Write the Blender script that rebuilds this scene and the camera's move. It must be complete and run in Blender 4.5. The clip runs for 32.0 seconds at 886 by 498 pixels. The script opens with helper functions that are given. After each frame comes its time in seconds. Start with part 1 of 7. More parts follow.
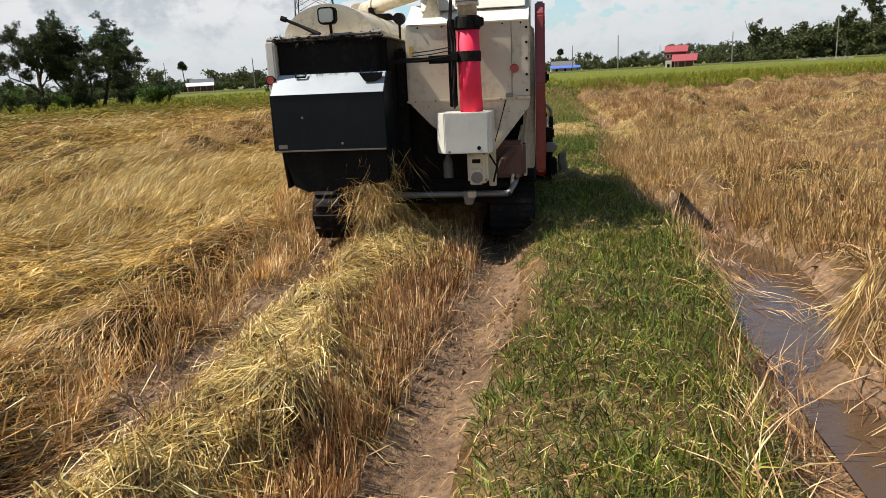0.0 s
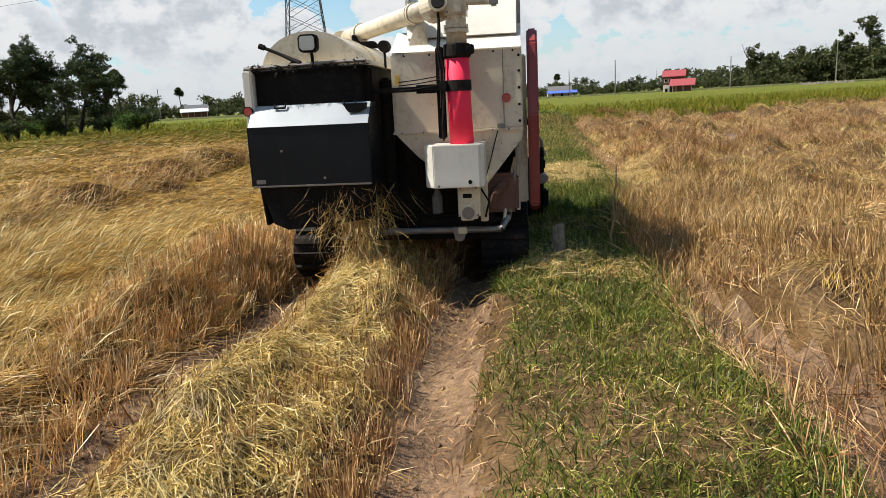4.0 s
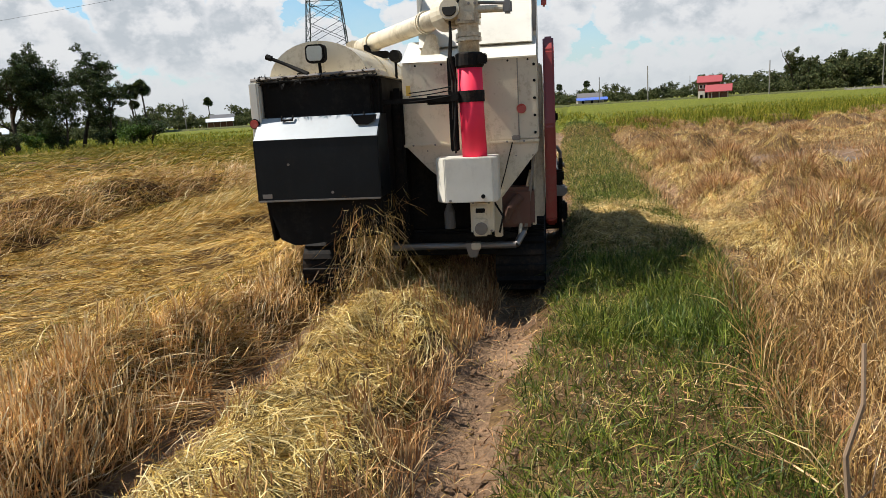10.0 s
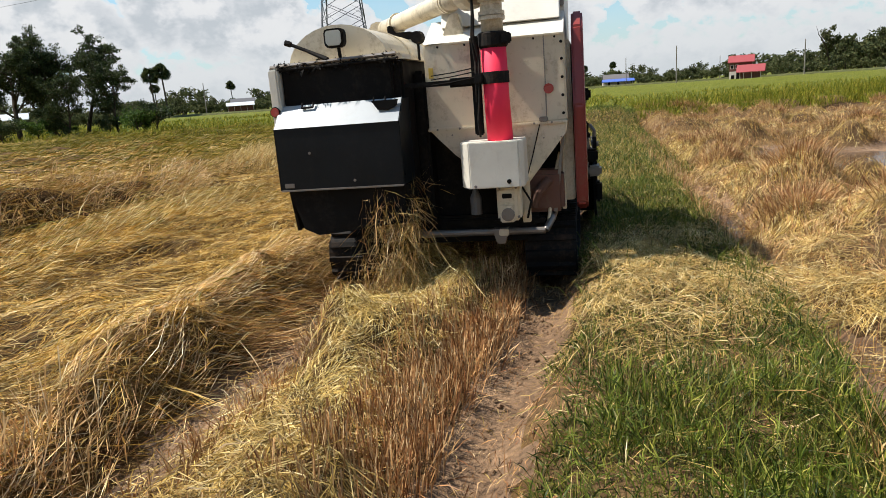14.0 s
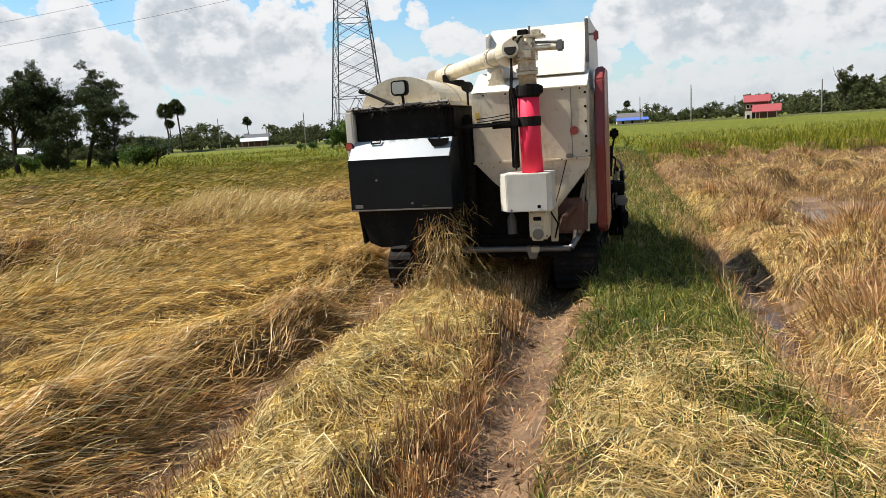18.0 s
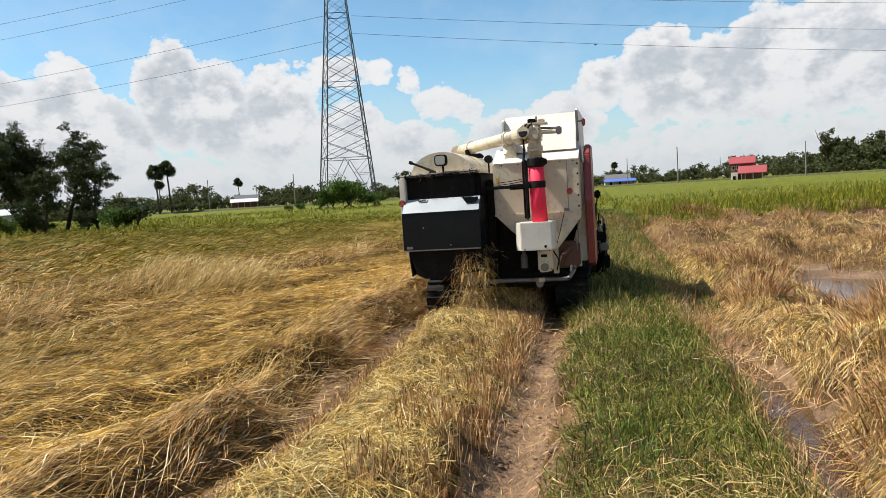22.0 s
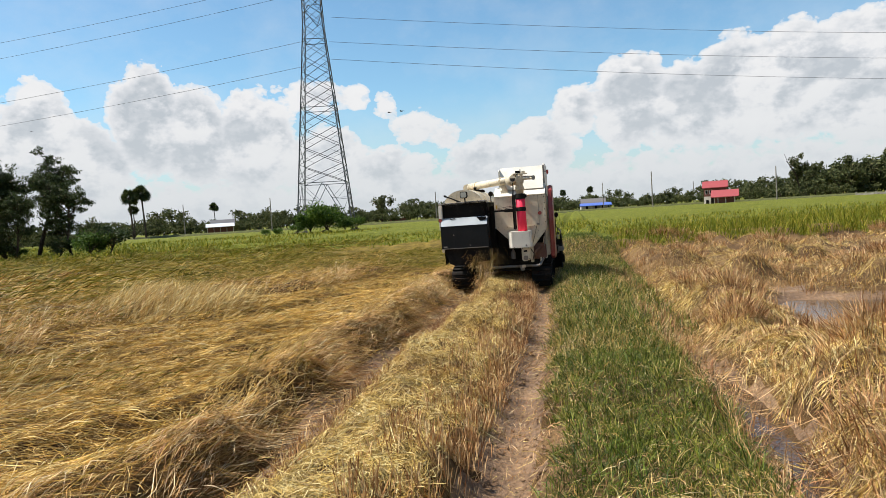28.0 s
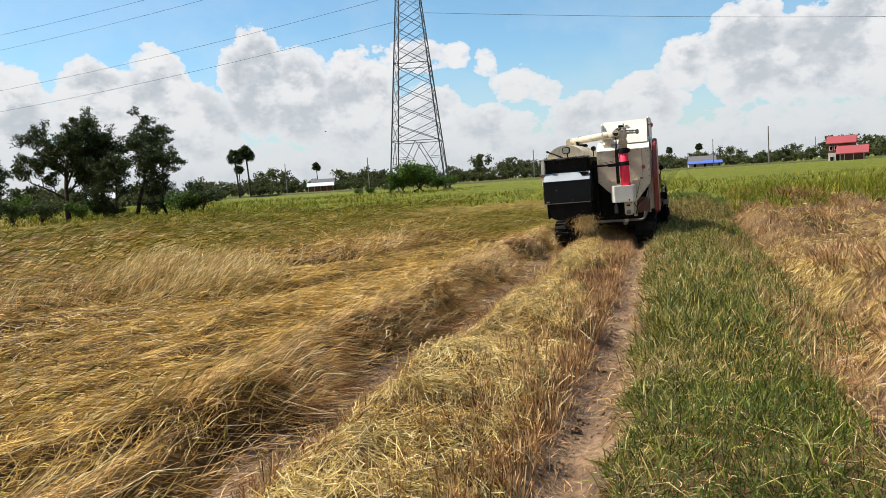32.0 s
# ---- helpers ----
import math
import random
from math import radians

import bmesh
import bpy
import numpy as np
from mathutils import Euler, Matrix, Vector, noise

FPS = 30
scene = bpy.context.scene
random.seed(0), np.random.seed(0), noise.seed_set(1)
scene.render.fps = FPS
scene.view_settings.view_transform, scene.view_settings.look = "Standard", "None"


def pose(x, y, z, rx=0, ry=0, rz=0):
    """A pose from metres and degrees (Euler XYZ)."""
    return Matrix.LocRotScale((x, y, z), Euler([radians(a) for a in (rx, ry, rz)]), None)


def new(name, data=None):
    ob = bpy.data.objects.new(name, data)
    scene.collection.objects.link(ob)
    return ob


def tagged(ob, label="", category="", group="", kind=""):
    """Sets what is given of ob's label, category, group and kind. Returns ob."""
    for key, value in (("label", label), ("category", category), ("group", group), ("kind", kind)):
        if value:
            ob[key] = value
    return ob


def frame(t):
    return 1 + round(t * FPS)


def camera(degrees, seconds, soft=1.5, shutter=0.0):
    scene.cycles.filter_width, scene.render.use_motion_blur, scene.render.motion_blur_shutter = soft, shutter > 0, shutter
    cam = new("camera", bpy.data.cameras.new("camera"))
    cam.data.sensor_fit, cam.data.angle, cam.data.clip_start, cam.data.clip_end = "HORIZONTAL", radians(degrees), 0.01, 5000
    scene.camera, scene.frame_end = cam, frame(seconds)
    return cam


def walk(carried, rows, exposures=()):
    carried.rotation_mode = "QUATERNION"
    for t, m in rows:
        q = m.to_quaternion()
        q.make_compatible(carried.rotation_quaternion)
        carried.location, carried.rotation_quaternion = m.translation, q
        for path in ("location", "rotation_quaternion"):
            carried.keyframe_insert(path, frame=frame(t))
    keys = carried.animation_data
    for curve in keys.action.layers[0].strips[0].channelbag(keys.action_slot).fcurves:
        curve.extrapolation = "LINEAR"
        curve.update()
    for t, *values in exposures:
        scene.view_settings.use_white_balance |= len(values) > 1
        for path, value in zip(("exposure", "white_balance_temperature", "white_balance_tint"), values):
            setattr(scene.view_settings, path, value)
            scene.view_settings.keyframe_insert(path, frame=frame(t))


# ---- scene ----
LENS = 64.5
cam = camera(LENS, 32.0, soft=0.72)

# seconds, x, y, z, tilt, lean, heading of the hand-carried camera
PATH = [
    (0.0, 1.059, -2.161, 1.391, -13.87, 3.10, 8.02),
    (0.5, 1.067, -1.890, 1.406, -13.11, 3.28, 8.59),
    (1.0, 1.153, -1.456, 1.422, -11.83, 3.48, 8.72),
    (1.5, 1.124, -1.022, 1.386, -8.92, 3.20, 8.90),
    (2.0, 1.098, -0.702, 1.402, -9.65, 3.39, 8.60),
    (2.5, 1.140, -0.349, 1.406, -10.95, 3.47, 8.26),
    (3.0, 1.173, 0.092, 1.402, -11.63, 3.35, 8.09),
    (3.5, 1.168, 0.518, 1.429, -11.95, 3.28, 7.96),
    (5.5, 1.064, 1.587, 1.395, -11.86, 3.42, 7.53),
    (6.0, 1.078, 1.934, 1.407, -11.93, 3.54, 7.44),
    (6.5, 1.063, 2.308, 1.427, -11.39, 3.52, 7.36),
    (7.0, 1.085, 2.687, 1.386, -11.01, 3.59, 7.27),
    (7.5, 1.117, 3.083, 1.413, -10.55, 3.48, 7.29),
    (8.0, 1.083, 3.484, 1.421, -9.96, 3.53, 8.26),
    (8.5, 1.061, 3.753, 1.420, -9.96, 3.53, 8.55),
    (9.0, 1.076, 4.112, 1.426, -11.14, 3.69, 8.43),
    (9.5, 1.073, 4.487, 1.390, -11.22, 3.61, 9.55),
    (10.0, 1.057, 4.823, 1.439, -11.18, 3.61, 10.14),
    (10.5, 1.087, 5.192, 1.442, -11.25, 3.87, 10.12),
    (11.0, 1.085, 5.530, 1.427, -9.70, 3.74, 11.20),
    (11.5, 1.023, 5.925, 1.446, -9.27, 3.61, 11.83),
    (12.0, 1.023, 6.237, 1.386, -9.13, 3.54, 11.82),
    (12.5, 1.043, 6.518, 1.426, -10.01, 3.70, 11.69),
    (13.0, 1.038, 6.768, 1.413, -10.68, 3.37, 11.44),
    (13.5, 1.059, 7.127, 1.442, -11.70, 3.80, 11.39),
    (15.5, 1.366, 8.006, 1.452, -13.07, 3.47, 15.21),
    (16.0, 1.387, 8.208, 1.451, -9.80, 3.57, 15.30),
    (16.5, 1.347, 8.438, 1.465, -8.25, 3.34, 15.73),
    (17.0, 1.323, 8.640, 1.494, -8.00, 3.46, 15.66),
    (17.5, 1.352, 9.030, 1.448, -8.79, 3.75, 15.51),
    (18.0, 1.288, 9.442, 1.486, -9.44, 3.48, 13.29),
    (18.5, 1.239, 9.730, 1.492, -8.49, 3.44, 12.35),
    (19.0, 1.320, 9.992, 1.499, -6.85, 3.48, 14.57),
    (19.5, 1.340, 10.054, 1.492, -5.29, 3.34, 15.75),
    (20.0, 1.317, 10.156, 1.489, -4.79, 3.27, 15.91),
    (20.5, 1.310, 10.307, 1.505, -5.03, 3.52, 14.80),
    (21.0, 1.303, 10.441, 1.514, -4.83, 3.37, 13.08),
    (21.5, 1.306, 10.457, 1.510, -4.18, 3.48, 12.68),
    (22.0, 1.303, 10.497, 1.505, -4.60, 3.50, 12.52),
    (22.5, 1.296, 10.537, 1.508, -5.05, 3.40, 12.46),
    (23.0, 1.263, 10.545, 1.495, -5.15, 3.51, 12.32),
    (23.5, 1.250, 10.514, 1.503, -5.25, 3.33, 12.04),
    (24.0, 1.243, 10.536, 1.496, -5.46, 3.37, 11.99),
    (24.5, 1.241, 10.557, 1.494, -5.22, 3.52, 11.86),
    (25.0, 1.264, 10.564, 1.492, -5.01, 3.53, 11.79),
    (25.5, 1.247, 10.577, 1.498, -4.72, 3.54, 11.39),
    (26.0, 1.237, 10.569, 1.518, -4.22, 3.61, 10.95),
    (26.5, 1.252, 10.577, 1.507, -3.74, 3.47, 10.80),
    (28.5, 1.258, 10.387, 1.507, -2.66, 3.67, 10.63),
    (29.0, 1.340, 10.366, 1.495, -4.16, 3.67, 10.43),
    (29.5, 1.413, 10.579, 1.455, -5.78, 3.69, 10.34),
    (30.0, 1.444, 10.839, 1.425, -5.29, 3.77, 11.37),
    (30.5, 1.436, 11.234, 1.414, -4.23, 3.73, 17.29),
    (31.0, 1.435, 11.651, 1.380, -4.55, 3.74, 18.67),
    (31.5, 1.426, 12.197, 1.417, -5.51, 3.82, 18.75),
    (32.0, 1.329, 12.748, 1.436, -5.54, 3.70, 18.76),
]
walk(cam, [(t, pose(x, y, z, 90 + a, b, c)) for t, x, y, z, a, b, c in PATH],
     exposures=[(0.0, 0.80), (7.0, 0.84), (13.0, 0.74), (16.0, 1.05), (17.1, 1.06), (18.0, 0.88), (19.0, 0.84), (22.0, 0.82), (32.0, 0.82)])

# ---- sky and sun ----
SUN_FROM = Vector((-1.5, -0.17, 2.28)).normalized()
sun = new("sun", bpy.data.lights.new("sun", "SUN"))
sun.data.energy, sun.data.angle, sun.data.color = 4.6, radians(0.53), (1.0, 0.955, 0.88)
sun.rotation_mode = "QUATERNION"
sun.rotation_quaternion = SUN_FROM.to_track_quat("Z", "Y")


def node(nt, kind, **settings):
    n = nt.nodes.new(kind)
    for key, value in settings.items():
        if key == "op":
            n.operation = value
        elif key == "kind":
            n.noise_type = value
        elif key == "blend":
            n.blend_type, n.data_type = value, "RGBA"
        else:
            n.inputs[key].default_value = value
    return n


def math_node(nt, op, a, b=None, clamp=False):
    n = nt.nodes.new("ShaderNodeMath")
    n.operation, n.use_clamp = op, clamp
    for k, v in enumerate((a, b)):
        if v is None:
            continue
        if isinstance(v, (int, float)):
            n.inputs[k].default_value = v
        else:
            nt.links.new(v, n.inputs[k])
    return n.outputs[0]


def ramp(nt, fac, stops, smooth=False):
    n = nt.nodes.new("ShaderNodeValToRGB")
    n.color_ramp.interpolation = "EASE" if smooth else "LINEAR"
    while len(n.color_ramp.elements) < len(stops):
        n.color_ramp.elements.new(0.5)
    for e, (at, col) in zip(n.color_ramp.elements, stops):
        e.position = at
        e.color = (*col, 1) if isinstance(col, tuple) else (col, col, col, 1)
    nt.links.new(fac, n.inputs[0])
    return n.outputs[0]


def mix(nt, fac, a, b, blend="MIX"):
    n = nt.nodes.new("ShaderNodeMix")
    n.data_type, n.blend_type = "RGBA", blend
    for k, v in ((0, fac), (6, a), (7, b)):
        if isinstance(v, (int, float)):
            n.inputs[k].default_value = v
        elif isinstance(v, tuple):
            n.inputs[k].default_value = (*v, 1)
        else:
            nt.links.new(v, n.inputs[k])
    return n.outputs[2]


world = bpy.data.worlds.new("sky")
scene.world = world
world.use_nodes = True
wt = world.node_tree
wt.nodes.clear()
out = wt.nodes.new("ShaderNodeOutputWorld")
bg = wt.nodes.new("ShaderNodeBackground")
sky = wt.nodes.new("ShaderNodeTexSky")
sky.sky_type, sky.sun_disc = "NISHITA", False
sky.sun_elevation = math.asin(SUN_FROM.z)
sky.sun_rotation = math.atan2(SUN_FROM.x, SUN_FROM.y)
sky.air_density, sky.dust_density, sky.ozone_density = 1.0, 0.6, 2.0
co = wt.nodes.new("ShaderNodeTexCoord").outputs["Generated"]
sep = wt.nodes.new("ShaderNodeSeparateXYZ")
wt.links.new(co, sep.inputs[0])
up = math_node(wt, "MAXIMUM", sep.outputs[2], 0.0)
# cumulus heaps lit from the sun's side over a hazy lower bank
azim = math_node(wt, "MULTIPLY", math_node(wt, "ARCTAN2", sep.outputs[0], sep.outputs[1]), 57.296)
rise = math_node(wt, "MULTIPLY", math_node(wt, "ARCSINE", sep.outputs[2]), 57.296)


def sky_noise(scale, detail, rough, shift, kind="noise"):
    """Noise over the sky, flattened towards the horizon."""
    m = wt.nodes.new("ShaderNodeCombineXYZ")
    wt.links.new(math_node(wt, "ADD", azim, shift[0]), m.inputs[0])
    wt.links.new(math_node(wt, "ADD", math_node(wt, "MULTIPLY", rise, 1.35), shift[1]), m.inputs[1])
    m.inputs[2].default_value = shift[2]
    if kind == "noise":
        n = node(wt, "ShaderNodeTexNoise", Scale=scale, Detail=detail, Roughness=rough)
        wt.links.new(m.outputs[0], n.inputs["Vector"])
        return n.outputs["Fac"]
    warp = node(wt, "ShaderNodeTexNoise", Scale=scale * 2.0, Detail=3.0, Roughness=0.5)
    wt.links.new(m.outputs[0], warp.inputs["Vector"])
    moved = wt.nodes.new("ShaderNodeVectorMath")
    moved.operation = "MULTIPLY_ADD"
    wt.links.new(warp.outputs["Color"], moved.inputs[0])
    moved.inputs[1].default_value = (0.8 / scale, 0.8 / scale, 0.4 / scale)
    wt.links.new(m.outputs[0], moved.inputs[2])
    v = node(wt, "ShaderNodeTexVoronoi", Scale=scale, Detail=detail, Roughness=rough)
    v.feature, v.normalize = "SMOOTH_F1", True
    v.inputs["Smoothness"].default_value = 0.45
    wt.links.new(moved.outputs[0], v.inputs["Vector"])
    return math_node(wt, "SUBTRACT", 1.0, v.outputs["Distance"])


def heap(az, elev, wide, high):
    """A dome of cloud: positive inside, 0 at its rim, falling evenly outside."""
    u = math_node(wt, "DIVIDE", math_node(wt, "SUBTRACT", azim, az), 1.1 * wide)
    v = math_node(wt, "DIVIDE", math_node(wt, "SUBTRACT", rise, elev + 0.45), 1.06 * high)
    d = math_node(wt, "ADD", math_node(wt, "MULTIPLY", u, u), math_node(wt, "MULTIPLY", v, v))
    return math_node(wt, "MAXIMUM", math_node(wt, "MINIMUM", math_node(wt, "MULTIPLY", math_node(wt, "SUBTRACT", 1.0, math_node(wt, "SQRT", d)), 0.53 * high), 1.0), -1.5)


def joined(heaps):
    total = heap(*heaps[0])
    for h in heaps[1:]:
        n = wt.nodes.new("ShaderNodeMath")
        n.operation = "SMOOTH_MAX"
        wt.links.new(total, n.inputs[0])
        wt.links.new(heap(*h), n.inputs[1])
        n.inputs[2].default_value = 0.12
        total = n.outputs[0]
    return total


HEAPS = [(-49.5, 6.0, 2.3, 3.2), (-44.4, 6.0, 2.7, 3.7), (-40.2, 6.6, 2.6, 3.9), (-37.0, 4.6, 2.8, 3.2), (-32.9, 7.8, 2.6, 4.0), (-29.6, 6.6, 2.7, 3.8),
         (-25.2, 6.0, 3.2, 4.0), (-20.6, 9.5, 3.0, 1.0), (-17.6, 9.4, 1.4, 0.9), (-14.9, 8.7, 0.7, 0.95), (-14.4, 8.1, 0.5, 0.5), (-12.2, 6.7, 1.9, 1.3), (-10.4, 6.0, 1.3, 0.9), (-20.0, 4.4, 3.6, 2.6),
         (-15.0, 3.0, 4.0, 2.2), (-6.8, 3.6, 3.0, 2.0), (-2.6, 4.2, 3.0, 2.6), (0.4, 7.2, 2.0, 2.0), (4.8, 7.4, 3.2, 3.6), (9.0, 6.6, 3.6, 3.4), (12.4, 7.4, 3.2, 4.0), (16.2, 7.6, 3.4, 4.2),
         (21.0, 7.0, 4.6, 4.6), (27.0, 8.0, 5.0, 5.5), (35.0, 6.0, 7.0, 5.0), (47.0, 8.0, 8.0, 5.5), (70.0, 9.0, 13.0, 7.5), (110.0, 12.0, 18.0, 8.5), (160.0, 10.0, 22.0, 7.5),
         (-150.0, 9.0, 22.0, 7.5), (-105.0, 8.0, 15.0, 6.5), (-70.0, 7.0, 12.0, 5.5)]
mass = joined(HEAPS)
bank = math_node(wt, "SUBTRACT", math_node(wt, "MULTIPLY", ramp(wt, up, [(0.0, 0.85), (0.035, 0.68), (0.07, 0.46), (0.10, 0.0)]), 2.0), 0.95)
mass = math_node(wt, "MAXIMUM", mass, bank)
mass = math_node(wt, "MINIMUM", mass, math_node(wt, "MULTIPLY", mass, 1.7))


def cloud_density(dx, dy):
    """Billows of three sizes heaped on the masses."""
    b1 = sky_noise(0.50, 0.0, 0.5, (31.0 + dx, 12.0 + dy, 0.3), "puff")
    b2 = sky_noise(1.25, 1.0, 0.5, (31.0 + dx, 12.0 + dy, 2.3), "puff")
    n = sky_noise(1.0, 8.0, 0.6, (31.0 + dx, 12.0 + dy, 4.1))
    puff = math_node(wt, "ADD", math_node(wt, "MULTIPLY", math_node(wt, "SUBTRACT", b1, 0.74), 1.1), math_node(wt, "MULTIPLY", math_node(wt, "SUBTRACT", b2, 0.76), 0.8))
    return math_node(wt, "ADD", puff, math_node(wt, "MULTIPLY", math_node(wt, "SUBTRACT", n, 0.5), 0.95))


puff_here = cloud_density(0.0, 0.0)
puff_sun = cloud_density(-0.55, 0.75)
dens = math_node(wt, "ADD", math_node(wt, "ADD", mass, 0.16), puff_here)
wisp = math_node(wt, "MULTIPLY", ramp(wt, sky_noise(0.16, 8.0, 0.62, (3.0, 7.0, 9.0)), [(0.44, 0.0), (0.80, 0.22)]), 1.0)
mask = ramp(wt, dens, [(0.0, 0.0), (0.10, 0.7), (0.30, 1.0)], True)
mask = math_node(wt, "MAXIMUM", mask, wisp)
# sides turned from the sun and thick lower parts are greyer
turned = math_node(wt, "MULTIPLY", math_node(wt, "SUBTRACT", puff_sun, puff_here), 0.5)
thick = math_node(wt, "MULTIPLY", ramp(wt, sky_noise(0.27, 7.0, 0.6, (8.0, 2.0, 5.0)), [(0.40, 0.0), (0.60, 1.0)], True), ramp(wt, dens, [(0.15, 0.0), (0.8, 0.75)]))
shade = math_node(wt, "ADD", math_node(wt, "ADD", turned, thick), 0.15)
body = ramp(wt, shade, [(0.0, (1.0, 1.0, 1.0)), (0.25, (0.98, 0.98, 0.985)), (0.5, (0.85, 0.87, 0.90)), (0.95, (0.60, 0.65, 0.70))])
body = mix(wt, 1.0, body, (9.9, 9.95, 10.05), "MULTIPLY")
blue = mix(wt, 1.0, sky.outputs[0], (1.35, 1.72, 1.75), "MULTIPLY")
clouds = mix(wt, mask, blue, body)
haze = ramp(wt, up, [(0.0, 0.85), (0.05, 0.55), (0.10, 0.28), (0.18, 0.0)], True)
wt.links.new(mix(wt, haze, clouds, (7.0, 7.5, 7.85)), bg.inputs[0])
bg.inputs[1].default_value = 0.05
wt.links.new(bg.outputs[0], out.inputs[0])


# ---- materials ----
def material(name, color, rough=0.8, metal=0.0, spec=0.5):
    m = bpy.data.materials.new(name)
    m.use_nodes = True
    b = m.node_tree.nodes["Principled BSDF"]
    b.inputs["Base Color"].default_value = (*color, 1)
    b.inputs["Roughness"].default_value, b.inputs["Metallic"].default_value = rough, metal
    b.inputs["Specular IOR Level"].default_value = spec
    return m, m.node_tree, b


def coords(nt, scale=(1, 1, 1)):
    m = nt.nodes.new("ShaderNodeMapping")
    m.inputs["Scale"].default_value = scale
    nt.links.new(nt.nodes.new("ShaderNodeTexCoord").outputs["Object"], m.inputs[0])
    return m.outputs[0]


def noise_out(nt, vec, scale, detail=4.0, rough=0.55):
    n = node(nt, "ShaderNodeTexNoise", Scale=scale, Detail=detail, Roughness=rough)
    nt.links.new(vec, n.inputs["Vector"])
    return n.outputs["Fac"]


def bump(nt, b, height, strength, distance):
    n = node(nt, "ShaderNodeBump", Strength=strength, Distance=distance)
    nt.links.new(height, n.inputs["Height"])
    nt.links.new(n.outputs[0], b.inputs["Normal"])


def blade_material(name, stops, patch, rough=0.65, through_light=0.14, spec=0.15, fade=0.80):
    """Stalks and leaves: each its own tone, patches of the field on top, some light passing through."""
    m, nt, b = material(name, (0.4, 0.3, 0.1), rough, 0, spec)
    rnd = nt.nodes.new("ShaderNodeNewGeometry").outputs["Random Per Island"]
    col = ramp(nt, rnd, stops)
    big = noise_out(nt, coords(nt), 0.9, 7, 0.65)
    tone = ramp(nt, big, [(0.36, patch[0]), (0.64, patch[1])])
    col = mix(nt, 1.0, col, tone, "MULTIPLY")
    lock = noise_out(nt, coords(nt), 8.0, 3, 0.6)
    col = mix(nt, 1.0, col, ramp(nt, lock, [(0.34, 0.48), (0.64, 1.24)]), "MULTIPLY")
    col = mix(nt, 1.0, col, (fade, fade, fade), "MULTIPLY")
    nt.links.new(col, b.inputs["Base Color"])
    t = nt.nodes.new("ShaderNodeBsdfTranslucent")
    nt.links.new(col, t.inputs[0])
    ms = nt.nodes.new("ShaderNodeMixShader")
    ms.inputs[0].default_value = through_light
    nt.links.new(b.outputs[0], ms.inputs[1])
    nt.links.new(t.outputs[0], ms.inputs[2])
    nt.links.new(ms.outputs[0], nt.nodes["Material Output"].inputs[0])
    return m


STRAW = blade_material("yellow_straw", [(0.0, (0.26, 0.15, 0.032)), (0.3, (0.52, 0.345, 0.085)), (0.65, (0.75, 0.55, 0.17)), (1.0, (0.97, 0.83, 0.45))],
                       ((0.72, 0.62, 0.45), (1.08, 1.06, 0.98)), 0.5, 0.08, 0.3)
STUBBLE = blade_material("brown_stubble", [(0.0, (0.24, 0.10, 0.038)), (0.3, (0.50, 0.275, 0.115)), (0.65, (0.76, 0.49, 0.225)), (1.0, (0.98, 0.78, 0.46))],
                         ((0.66, 0.52, 0.44), (1.08, 1.02, 0.95)), 0.55, 0.10, 0.25)
LODGED = blade_material("lodged_rice", [(0.0, (0.22, 0.108, 0.018)), (0.3, (0.50, 0.285, 0.048)), (0.65, (0.74, 0.465, 0.098)), (1.0, (0.98, 0.78, 0.38))],
                        ((0.70, 0.64, 0.50), (1.10, 1.06, 0.95)), 0.55, 0.10, 0.25, 0.85)
RIPE = blade_material("ripening_rice", [(0.0, (0.12, 0.11, 0.012)), (0.4, (0.245, 0.225, 0.022)), (0.75, (0.41, 0.33, 0.045)), (1.0, (0.64, 0.47, 0.12))],
                      ((0.72, 0.72, 0.65), (1.05, 1.0, 0.9)), through_light=0.2, fade=0.66)
STANDING = blade_material("standing_rice_leaf", [(0.0, (0.11, 0.135, 0.010)), (0.4, (0.24, 0.265, 0.020)), (0.75, (0.42, 0.385, 0.040)), (1.0, (0.64, 0.50, 0.10))],
                          ((0.70, 0.74, 0.65), (1.05, 1.0, 0.9)), through_light=0.28, fade=0.74)
GRASS = blade_material("bund_grass", [(0.0, (0.030, 0.060, 0.010)), (0.4, (0.118, 0.155, 0.018)), (0.73, (0.24, 0.27, 0.036)), (0.91, (0.44, 0.38, 0.09)), (1.0, (0.52, 0.43, 0.17))],
                       ((0.62, 0.74, 0.55), (1.1, 1.02, 0.88)), 0.5, 0.16, 0.25, 0.82)
LEAF = blade_material("tree_leaf", [(0.0, (0.03, 0.048, 0.016)), (0.5, (0.06, 0.088, 0.03)), (0.9, (0.10, 0.13, 0.045)), (1.0, (0.15, 0.12, 0.055))],
                      ((0.7, 0.75, 0.7), (1.15, 1.1, 1.0)), 0.5, 0.25)
BUSH = blade_material("bush_leaf", [(0.0, (0.04, 0.085, 0.014)), (0.5, (0.09, 0.17, 0.025)), (1.0, (0.19, 0.27, 0.05))],
                      ((0.7, 0.75, 0.7), (1.15, 1.1, 1.0)), 0.5, 0.3)
# leaf greens lightened: the distance haze is mixed into their colour
HAZED_LEAF = blade_material("hazed_far_leaf", [(0.0, (0.06, 0.075, 0.034)), (0.5, (0.105, 0.125, 0.05)), (1.0, (0.19, 0.185, 0.085))],
                         ((0.75, 0.8, 0.75), (1.15, 1.1, 1.0)), 0.7, 0.3, 0.1)
